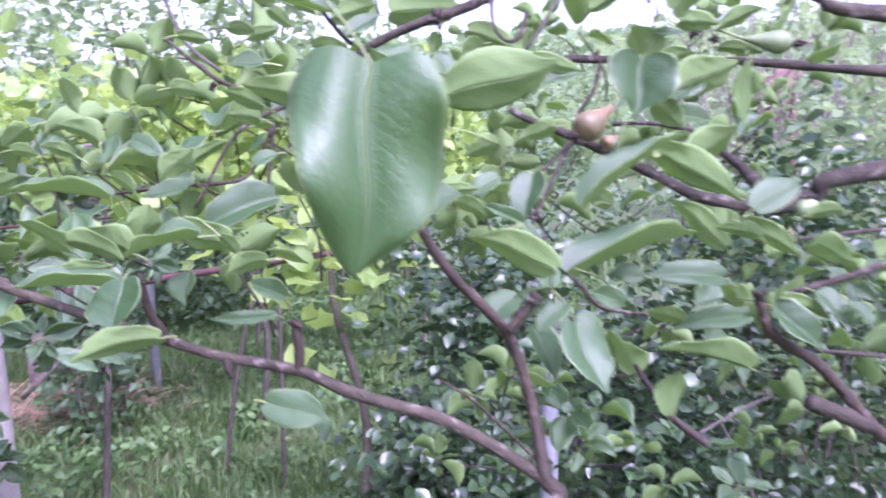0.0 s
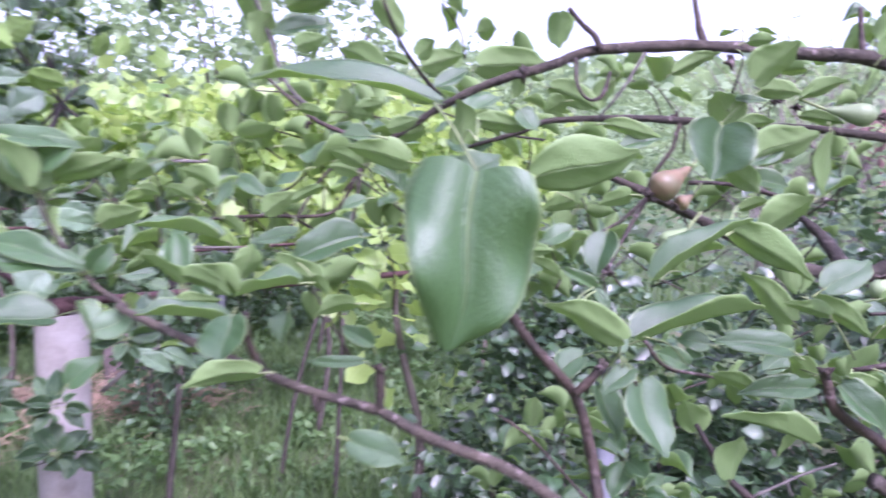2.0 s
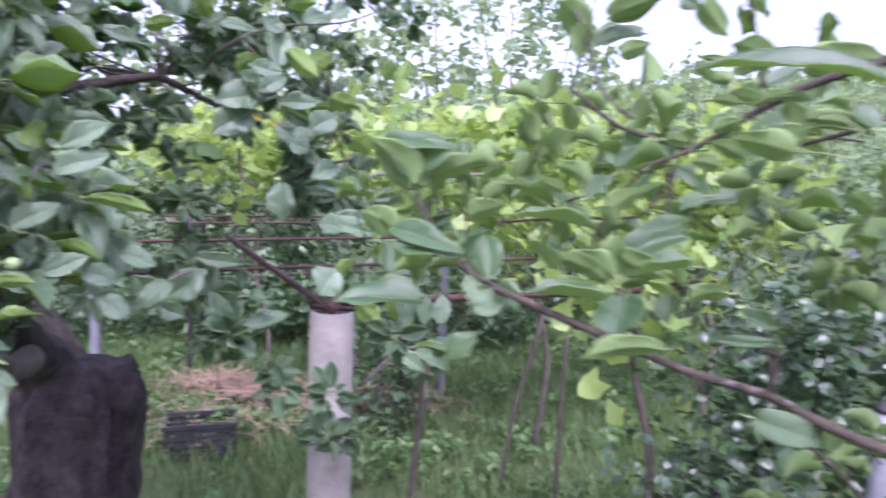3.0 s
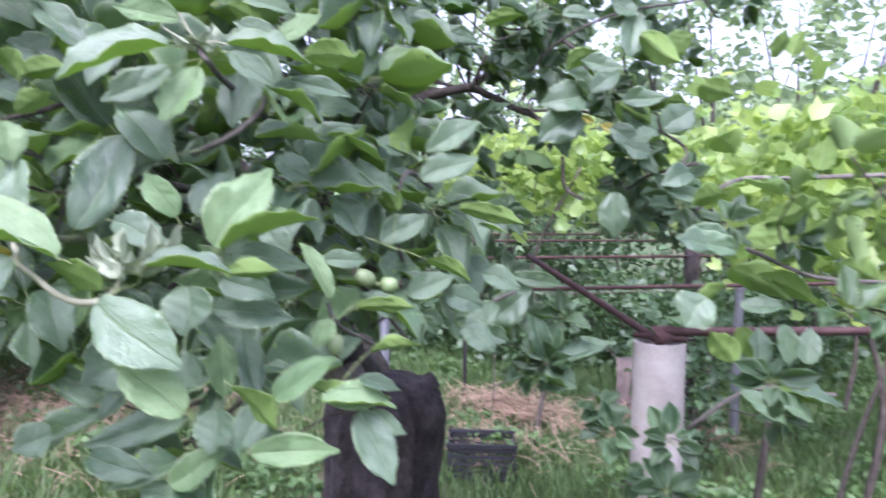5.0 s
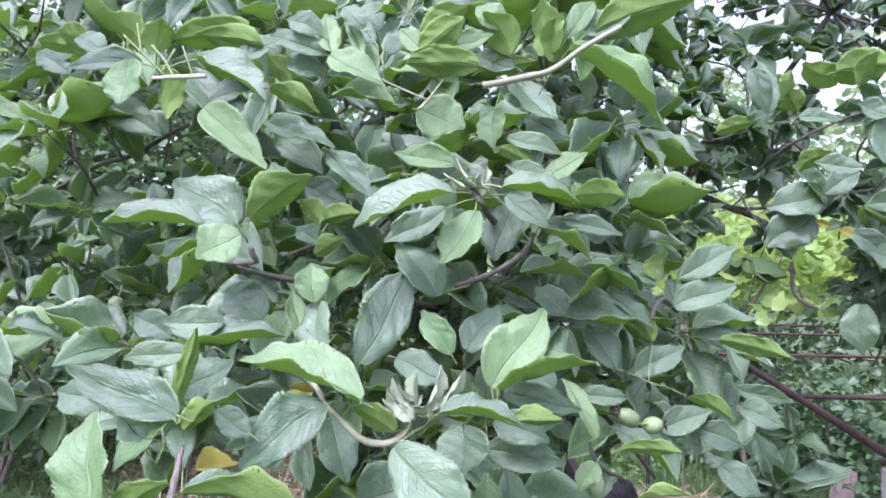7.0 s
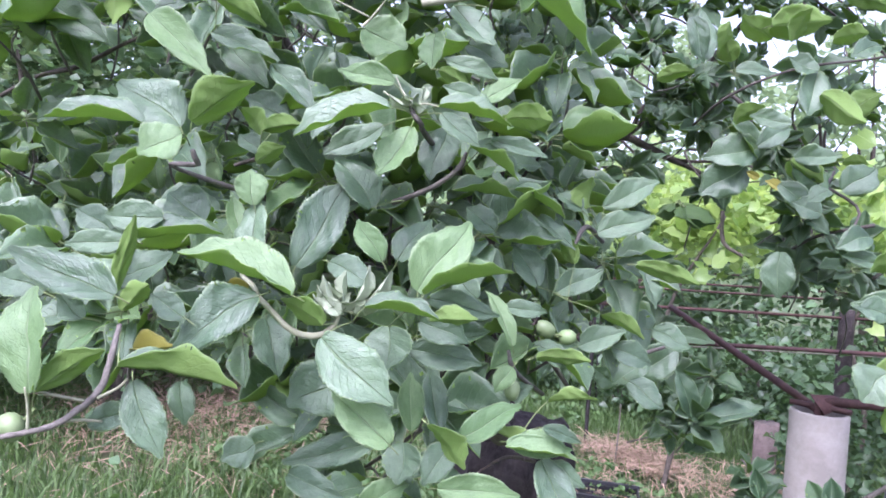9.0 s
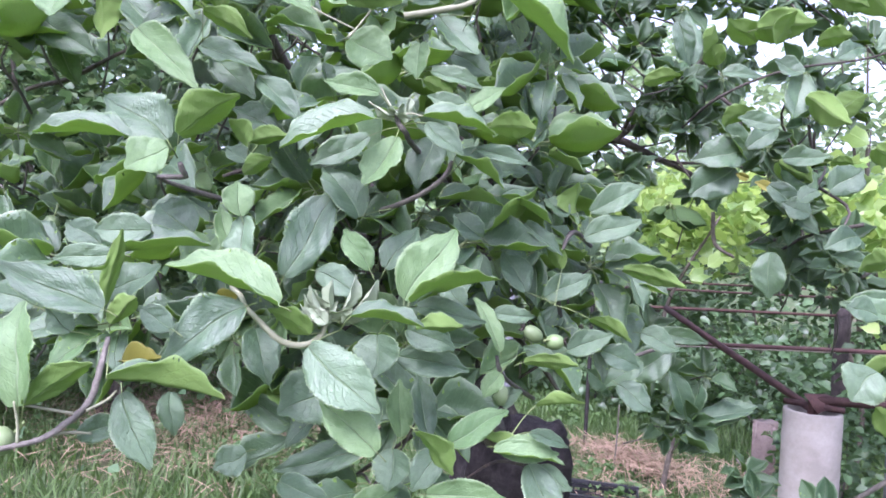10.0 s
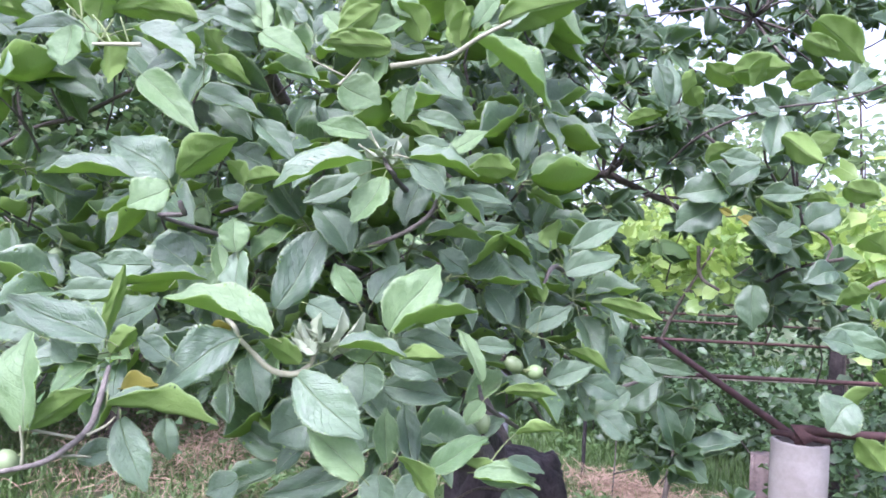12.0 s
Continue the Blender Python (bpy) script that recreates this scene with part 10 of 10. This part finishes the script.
spray("canopy", (-1.687, 0.717, 2.047), 11)
spray("canopy", (-2.176, 0.810, 2.689), 11)
spray("canopy", (-2.873, -0.148, 2.648), 11)
spray("canopy", (-1.754, 0.504, 2.117), 11)
spray("canopy", (-2.232, 0.864, 2.051), 11)
spray("canopy", (-1.371, 0.725, 1.818), 11)
spray("canopy", (-2.403, 0.186, 2.554), 11)
spray("canopy", (-1.812, 0.141, 2.071), 11)
spray("canopy", (-1.619, 0.651, 2.324), 11)
spray("canopy", (-2.043, 0.311, 2.395), 11)
spray("canopy", (-1.425, 0.655, 2.034), 11)
spray("canopy", (-2.105, 1.050, 2.162), 11)
spray("canopy", (-2.102, 0.759, 2.194), 11)
spray("canopy", (-1.509, 0.772, 1.834), 11)
spray("canopy", (-1.979, 0.612, 2.450), 11)
spray("canopy", (-2.174, -0.132, 2.044), 11)
spray("canopy", (-1.166, 1.731, 1.845), 10)
spray("canopy", (-1.471, 1.508, 1.929), 10)
spray("canopy", (-1.291, 1.833, 1.885), 10)
spray("canopy", (-1.463, 1.573, 1.927), 10)
spray("canopy", (-1.372, 1.139, 1.760), 10)
spray("canopy", (-1.418, 1.439, 1.788), 10)
spray("canopy", (-1.108, 1.500, 1.842), 10)
spray("canopy", (-1.278, 1.626, 1.920), 10)

# apple tree: rosettes towards the post
spray("apple", (-1.379, 0.926, 1.664), 9)
spray("apple", (-1.401, 1.106, 1.703), 9)
spray("apple", (-1.541, 1.098, 1.579), 9)
spray("apple", (-1.350, 1.019, 1.580), 9)
spray("apple", (-1.481, 1.212, 1.691), 9)
spray("apple", (-1.649, 1.045, 1.395), 9)
spray("apple", (-1.423, 0.906, 1.407), 9)
spray("apple", (-1.142, 0.902, 1.680), 9)
spray("apple", (-1.300, 0.880, 1.361), 9)
spray("apple", (-1.422, 1.184, 1.323), 9)
spray("apple", (-1.412, 1.012, 1.564), 9)
spray("apple", (-1.367, 1.151, 1.665), 9)
spray("canopy", (-1.206, 1.478, 1.304), 6)
spray("canopy", (-1.381, 1.453, 1.292), 9)

# apple tree: low rosettes beside the trunk
spray("canopy", (-1.544, 1.058, 1.250), 10)
spray("canopy", (-1.612, 1.582, 1.313), 10)
spray("canopy", (-1.322, 1.392, 1.543), 10)
spray("canopy", (-1.435, 1.295, 1.522), 10)
spray("canopy", (-2.005, 1.408, 1.211), 10)
spray("canopy", (-1.707, 1.603, 1.539), 10)
spray("canopy", (-1.632, 1.329, 1.535), 10)
spray("canopy", (-1.972, 1.479, 1.352), 10)
spray("canopy", (-1.768, 1.534, 1.445), 10)
spray("canopy", (-1.594, 1.664, 1.405), 10)
spray("canopy", (-1.718, 1.106, 1.569), 10)
spray("canopy", (-1.516, 1.538, 1.320), 10)
leaf(apple_tree, (-0.804, 0.320, 1.510), (-0.802, 0.342, 1.530), (0.91, 0.22, -0.34), 0.014, APPLE_YOUNG, kind="apple", style="fold", spur=(-0.812, 0.309, 1.513))
leaf(apple_tree, (-0.799, 0.327, 1.510), (-0.792, 0.314, 1.522), (0.37, -0.48, -0.79), 0.010, APPLE_YOUNG, kind="apple", style="wavy", spur=(-0.812, 0.309, 1.513))
leaf(apple_tree, (-0.810, 0.312, 1.519), (-0.816, 0.297, 1.538), (0.16, -0.81, -0.57), 0.012, APPLE_YOUNG, kind="apple", style="roll", spur=(-0.812, 0.309, 1.513))
leaf(apple_tree, (-0.815, 0.305, 1.509), (-0.812, 0.283, 1.522), (0.26, -0.49, -0.83), 0.013, APPLE_YOUNG, kind="apple", style="fold", spur=(-0.812, 0.309, 1.513))
leaf(apple_tree, (-0.814, 0.307, 1.517), (-0.792, 0.324, 1.525), (0.58, -0.37, -0.73), 0.014, APPLE_YOUNG, kind="apple", style="wavy", spur=(-0.812, 0.309, 1.513))
leaf(apple_tree, (-0.814, 0.306, 1.506), (-0.822, 0.286, 1.526), (0.18, -0.73, -0.65), 0.014, APPLE_YOUNG, kind="apple", style="roll", spur=(-0.812, 0.309, 1.513))
leaf(apple_tree, (-0.815, 0.305, 1.518), (-0.828, 0.293, 1.524), (0.32, -0.69, -0.65), 0.009, APPLE_YOUNG, kind="apple", style="cup", spur=(-0.812, 0.309, 1.513))
leaf(apple_tree, (-0.817, 0.302, 1.514), (-0.813, 0.286, 1.536), (0.21, -0.77, -0.60), 0.013, APPLE_YOUNG, kind="apple", style="wavy", spur=(-0.812, 0.309, 1.513))
leaf(apple_tree, (-0.817, 0.302, 1.506), (-0.844, 0.288, 1.511), (0.19, -0.61, -0.77), 0.015, APPLE_YOUNG, kind="apple", style="roll", spur=(-0.812, 0.309, 1.513))
leaf(apple_tree, (-0.810, 0.312, 1.512), (-0.806, 0.295, 1.516), (0.97, 0.24, -0.07), 0.010, APPLE_YOUNG, kind="apple", style="wavy", spur=(-0.812, 0.309, 1.513))
leaf(apple_tree, (-0.816, 0.304, 1.516), (-0.807, 0.316, 1.530), (0.91, -0.26, -0.32), 0.010, APPLE_YOUNG, kind="apple", style="cup", spur=(-0.812, 0.309, 1.513))
leaf(apple_tree, (-0.801, 0.325, 1.519), (-0.804, 0.345, 1.539), (0.76, 0.51, -0.40), 0.014, APPLE_YOUNG, kind="apple", style="fold", spur=(-0.812, 0.309, 1.513))
leaf(apple_tree, (-0.869, 0.400, 1.716), (-0.864, 0.392, 1.725), (0.73, -0.27, -0.63), 0.008, APPLE_YOUNG, kind="apple", style="fold", spur=(-0.867, 0.404, 1.713))
leaf(apple_tree, (-0.868, 0.402, 1.718), (-0.862, 0.387, 1.722), (0.57, 0.04, -0.82), 0.008, APPLE_YOUNG, kind="apple", style="wavy", spur=(-0.867, 0.404, 1.713))
leaf(apple_tree, (-0.870, 0.399, 1.721), (-0.857, 0.410, 1.715), (0.19, -0.61, -0.77), 0.009, APPLE_YOUNG, kind="apple", style="cup", spur=(-0.867, 0.404, 1.713))
leaf(apple_tree, (-0.868, 0.402, 1.719), (-0.880, 0.419, 1.732), (0.73, 0.66, -0.17), 0.012, APPLE_YOUNG, kind="apple", style="wavy", spur=(-0.867, 0.404, 1.713))
leaf(apple_tree, (-0.868, 0.402, 1.719), (-0.846, 0.407, 1.711), (-0.04, -0.76, -0.65), 0.012, APPLE_YOUNG, kind="apple", style="wavy", spur=(-0.867, 0.404, 1.713))
leaf(apple_tree, (-0.870, 0.398, 1.716), (-0.874, 0.379, 1.725), (0.24, -0.46, -0.86), 0.011, APPLE_YOUNG, kind="apple", style="cup", spur=(-0.867, 0.404, 1.713))
leaf(apple_tree, (-0.861, 0.411, 1.710), (-0.869, 0.416, 1.729), (0.89, 0.37, 0.26), 0.010, APPLE_YOUNG, kind="apple", style="wavy", spur=(-0.867, 0.404, 1.713))
leaf(apple_tree, (-0.866, 0.404, 1.711), (-0.878, 0.389, 1.719), (0.16, -0.56, -0.81), 0.010, APPLE_YOUNG, kind="apple", style="wavy", spur=(-0.867, 0.404, 1.713))
leaf(apple_tree, (-0.862, 0.411, 1.720), (-0.862, 0.414, 1.737), (0.99, 0.12, -0.00), 0.009, APPLE_YOUNG, kind="apple", style="fold", spur=(-0.867, 0.404, 1.713))
spray("canopy", (-1.291, 2.074, 1.820), 9)
spray("canopy", (-1.260, 1.822, 1.811), 9)
spray("canopy", (-1.054, 1.588, 1.640), 8)
spray("canopy", (-1.227, 2.001, 1.606), 8)
spray("apple", (-1.536, 0.387, 1.849), 8)
spray("apple", (-1.513, 0.918, 2.177), 8)
spray("apple", (-1.518, 0.980, 2.143), 8)
spray("apple", (-1.616, 0.595, 2.101), 8)
spray("apple", (-1.773, 0.816, 1.901), 8)
spray("apple", (-1.714, 0.100, 1.901), 8)
spray("apple", (-1.832, 0.546, 1.545), 8)
spray("apple", (-1.731, 0.913, 1.961), 8)
spray("apple", (-1.337, 0.617, 1.830), 8)
spray("apple", (-1.791, 0.218, 1.957), 8)
spray("apple", (-1.790, 1.009, 2.129), 8)
spray("apple", (-1.420, 0.874, 2.109), 8)
spray("apple", (-1.749, 0.476, 2.120), 8)
spray("apple", (-1.534, 1.008, 2.134), 8)
spray("apple", (-2.436, 0.095, 1.780), 8)
spray("apple", (-1.667, 0.137, 2.018), 8)
spray("apple", (-1.455, 0.439, 2.031), 8)
spray("apple", (-1.721, 0.496, 1.550), 8)
spray("apple", (-1.540, 0.323, 1.699), 8)
spray("apple", (-1.813, 0.626, 2.073), 8)
spray("apple", (-1.469, 1.049, 2.165), 8)
spray("apple", (-1.544, 0.555, 2.009), 8)
spray("apple", (-1.169, 0.881, 1.540), 8)
spray("apple", (-1.436, 0.657, 1.548), 8)
spray("apple", (-1.610, 0.586, 2.096), 8)
spray("apple", (-1.831, 0.799, 1.803), 8)
spray("apple", (-1.648, 0.575, 1.850), 8)
spray("apple", (-1.124, 0.813, 1.756), 8)
spray("apple", (-1.515, 0.821, 1.947), 8)
spray("apple", (-1.748, 0.044, 1.689), 8)
spray("apple", (-1.760, 0.934, 2.238), 8)
spray("apple", (-1.672, 0.941, 1.873), 8)
spray("apple", (-1.915, 0.223, 1.650), 8)
spray("apple", (-1.900, 0.205, 1.507), 8)
spray("apple", (-1.774, 0.351, 1.581), 8)
spray("apple", (-1.897, 0.805, 2.131), 8)
spray("apple", (-2.393, 0.276, 2.227), 8)
spray("apple", (-2.456, 0.178, 1.492), 8)
spray("apple", (-1.403, 0.495, 2.033), 8)
spray("apple", (-1.217, 0.859, 1.888), 8)
spray("apple", (-1.438, 0.461, 1.969), 8)
spray("apple", (-1.419, 0.459, 1.676), 8)
spray("apple", (-2.017, 0.514, 1.701), 8)
spray("apple", (-1.607, 0.327, 1.567), 8)
spray("apple", (-1.859, 0.895, 1.675), 8)
spray("apple", (-1.461, 0.394, 1.978), 8)
spray("apple", (-1.866, 0.569, 2.071), 8)
spray("apple", (-1.857, 0.043, 1.611), 8)
spray("apple", (-2.136, -0.045, 1.998), 8)
spray("apple", (-1.502, 0.487, 1.852), 8)
spray("apple", (-1.811, 0.505, 1.529), 8)
spray("apple", (-1.735, 1.233, 2.304), 8)
spray("apple", (-1.487, 0.959, 1.824), 8)
spray("apple", (-1.426, 0.446, 1.564), 8)
spray("apple", (-1.536, 0.611, 1.787), 8)
spray("apple", (-1.340, 0.625, 1.674), 8)
spray("apple", (-1.624, 0.732, 1.869), 8)
spray("apple", (-1.760, 0.688, 2.156), 8)
spray("apple", (-1.657, 0.327, 1.570), 8)
spray("apple", (-1.601, 0.932, 1.702), 8)
spray("apple", (-1.562, 0.970, 2.184), 8)
spray("apple", (-1.629, 0.615, 1.711), 8)
spray("apple", (-2.240, 0.018, 2.026), 8)
spray("apple", (-1.926, 0.134, 2.057), 8)
spray("apple", (-1.446, 0.372, 1.750), 8)
spray("apple", (-1.757, 0.930, 2.005), 8)
spray("canopy", (-1.071, 1.824, 1.640), 8)
spray("canopy", (-1.087, 1.581, 1.795), 8)
spray("canopy", (-1.029, 1.485, 1.679), 8)
spray("canopy", (-1.083, 1.546, 1.621), 8)
spray("canopy", (-0.944, 1.499, 1.587), 8)
spray("canopy", (-1.126, 1.621, 1.561), 8)
spray("canopy", (-1.225, 1.827, 1.538), 8)
spray("canopy", (-1.030, 1.467, 1.681), 8)
spray("canopy", (-1.248, 1.814, 1.614), 8)
spray("canopy", (-1.497, 1.827, 2.138), 9)
spray("canopy", (-1.429, 2.125, 2.404), 9)
spray("canopy", (-1.175, 2.131, 2.212), 9)
spray("canopy", (-1.371, 1.702, 2.372), 9)
spray("canopy", (-1.388, 2.203, 2.480), 9)
spray("canopy", (-1.231, 1.495, 2.192), 9)
spray("canopy", (-1.203, 1.887, 2.360), 9)
spray("canopy", (-1.487, 2.254, 2.500), 9)
spray("canopy", (-1.493, 2.069, 2.435), 9)
spray("canopy", (-1.281, 1.965, 2.271), 9)
spray("canopy", (-1.293, 1.609, 2.026), 9)

spray("apple", (-1.088, 0.775, 1.488), 8)
spray("apple", (-1.137, 0.795, 1.423), 8)
spray("apple", (-1.149, 0.595, 1.599), 8)
spray("apple", (-1.099, 0.845, 1.525), 8)
spray("apple", (-1.311, 0.550, 1.366), 8)
spray("apple", (-1.233, 0.570, 1.435), 8)
spray("canopy", (-1.395, 1.360, 1.686), 8)
spray("canopy", (-1.258, 1.550, 1.765), 8)
spray("canopy", (-1.148, 1.230, 1.688), 8)
spray("canopy", (-1.495, 1.381, 1.736), 7)
spray("canopy", (-1.350, 1.605, 1.749), 7)
spray("canopy", (-1.529, 1.572, 1.646), 7)
grow("apple", apple_tree, "apple", 0.068, 0.52, (0.8, -0.55, 0.25), APPLE_TOP, APPLE_LIGHT, 0.2, 160, 61, 0.0022, ((-1.15, 0.72, 1.50), (-1.55, 1.05, 1.28), (-1.35, 0.90, 1.62), (-2.1, 0.6, 2.3)))
# canopy rosettes take the leaf colours darkened for crown shade
grow("canopy", apple_tree, "apple", 0.052, 0.58, (0.7, -0.6, -0.1), SHADED_APPLE_LEAF, BUSH_LEAF, 0.30, 0, 62, 0.0022, ((-1.64, 1.60, 1.905), (-1.42, 1.72, 1.87), (-1.15, 1.82, 1.78), (-1.95, 1.50, 1.86), (-1.5, 1.75, 2.1), (-1.3, 1.8, 2.35), (-2.45, 1.0, 2.0), (-2.1, 0.6, 2.3), (-2.25, 1.48, 1.68)))
grow("pear", pear_tree, "pear", 0.039, 0.68, (-0.1, -0.9, 0.35), PEAR_TOP, PEAR_UNDER, 0.5, 170, 63, 0.0016)


# ---- fruit ----
def fruit(name, label, category, group, stalk_end, calyx, radius, material, pear_shape):
    """A small unripe fruit with stalk and dry calyx."""
    a, b = Vector(stalk_end), Vector(calyx)
    b = a + (b - a) * (1.0 if pear_shape else 0.84)
    ob = thing(name, a, label, category, group)
    axis = (b - a)
    rows = [(0.0, 0.12), (0.12, 0.30), (0.3, 0.48), (0.5, 0.80), (0.7, 1.0), (0.86, 0.9), (0.96, 0.5), (1.0, 0.15)] if pear_shape else \
        [(0.0, 0.12), (0.06, 0.55), (0.2, 0.86), (0.42, 1.0), (0.65, 0.95), (0.85, 0.7), (0.96, 0.38), (0.98, 0.1)]
    part("body", tube(bmesh.new(), [(*(a + axis * q), radius * s) for q, s in rows], 18, 3, 0.015, 3), material, ob)
    up = a - axis * 0.55 + Vector((0, 0, 0.006))
    part("stalk", tube(bmesh.new(), [(*up, 0.0016), (*((a + up) / 2), 0.0012), (*a, 0.0011)], 6, 3), PETIOLE, ob)
    for i in range(5):
        f = i * 1.2566
        o = axis.orthogonal().normalized()
        o.rotate(Matrix.Rotation(f, 3, axis))
        part("calyx_lobe", tube(bmesh.new(), [(*b, 0.0012), (*(b + o * 0.003 + axis * 0.08), 0.0011), (*(b + o * 0.006 + axis * 0.16), 0.0003)], 5, 2), BARK_RED, ob)
    return ob

fruit("pear", "small reddish-tan unripe pear hanging from its spur", "pear", "unripe pears", (0.260, 0.735, 1.626), (0.228, 0.724, 1.602), 0.0137, PEAR_SKIN, True)
fruit("pear", "small brown shrivelled pear beside a larger one", "pear", "unripe pears", (0.268, 0.753, 1.601), (0.253, 0.745, 1.591), 0.0076, PEAR_SKIN, True)
fruit("pear", "small green unripe pear among leaves", "pear", "unripe pears", (0.249, 0.678, 1.574), (0.228, 0.669, 1.559), 0.0090, GREEN_SKIN, True)
fruit("pear", "long green unripe pear with a dry dark end", "pear", "unripe pears", (0.368, 0.727, 1.679), (0.408, 0.723, 1.673), 0.0099, GREEN_SKIN, True)
fruit("pear", "round pale green unripe pear", "pear", "unripe pears", (0.358, 0.580, 1.537), (0.357, 0.580, 1.554), 0.0077, GREEN_SKIN, False)
fruit("apple", "small pale green unripe apple with a dry calyx", "apple", "unripe apples", (-0.796, 0.557, 1.488), (-0.805, 0.534, 1.502), 0.0086, GREEN_SKIN, False)
fruit("apple", "small pale green unripe apple with a dry calyx", "apple", "unripe apples", (-0.800, 0.568, 1.484), (-0.782, 0.583, 1.487), 0.0086, GREEN_SKIN, False)
fruit("apple", "small pale green unripe apple hanging among leaves", "apple", "unripe apples", (-0.823, 0.526, 1.436), (-0.817, 0.523, 1.409), 0.0086, GREEN_SKIN, False)
fruit("apple", "small green unripe apple in the shade", "apple", "unripe apples", (-1.333, 0.144, 1.593), (-1.331, 0.137, 1.572), 0.0101, GREEN_SKIN, False)

fruit("apple", "pale green unripe apple at the end of a downy shoot", "apple", "unripe apples", (-0.850, 0.074, 1.426), (-0.840, 0.056, 1.421), 0.0110, GREEN_SKIN, False)


def bud(tree, centre, r, seed):
    """A knobbly spur end of small dry scales."""
    rng = np.random.RandomState(seed)
    bm = bmesh.new()
    for i in range(7):
        d = rng.normal(0, 1, 3)
        d /= np.linalg.norm(d)
        p = np.array(centre)
        tube(bm, [(*(p + d * r * 0.1), r * 0.5), (*(p + d * r * 0.7), r * 0.42), (*(p + d * r * 1.5), r * 0.06)], 6, 2, 0.1, i)
    return part("bud", bm, BARK_RED, tree)

bud(pear_tree, (-0.037, 0.449, 1.528), 0.0031, 0)
bud(pear_tree, (0.181, 0.474, 1.498), 0.0029, 1)
bud(pear_tree, (0.333, 0.746, 1.690), 0.0054, 2)
bud(pear_tree, (0.351, 0.747, 1.683), 0.0044, 3)
bud(pear_tree, (0.250, 0.760, 1.673), 0.0046, 4)
bud(pear_tree, (0.160, 0.430, 1.517), 0.0033, 5)
bud(pear_tree, (0.305, 0.527, 1.497), 0.0050, 6)
bud(pear_tree, (0.042, 0.447, 1.504), 0.0033, 7)
bud(pear_tree, (0.107, 0.745, 1.708), 0.0065, 8)
bud(pear_tree, (0.293, 0.748, 1.722), 0.0059, 9)
bud(pear_tree, (0.229, 0.755, 1.600), 0.0066, 10)
bud(pear_tree, (0.188, 0.690, 1.534), 0.0046, 11)
bud(pear_tree, (-0.125, 0.817, 1.664), 0.0046, 12)
bud(pear_tree, (-0.242, 0.788, 1.556), 0.0051, 13)
bud(pear_tree, (0.415, 0.724, 1.673), 0.0047, 14)
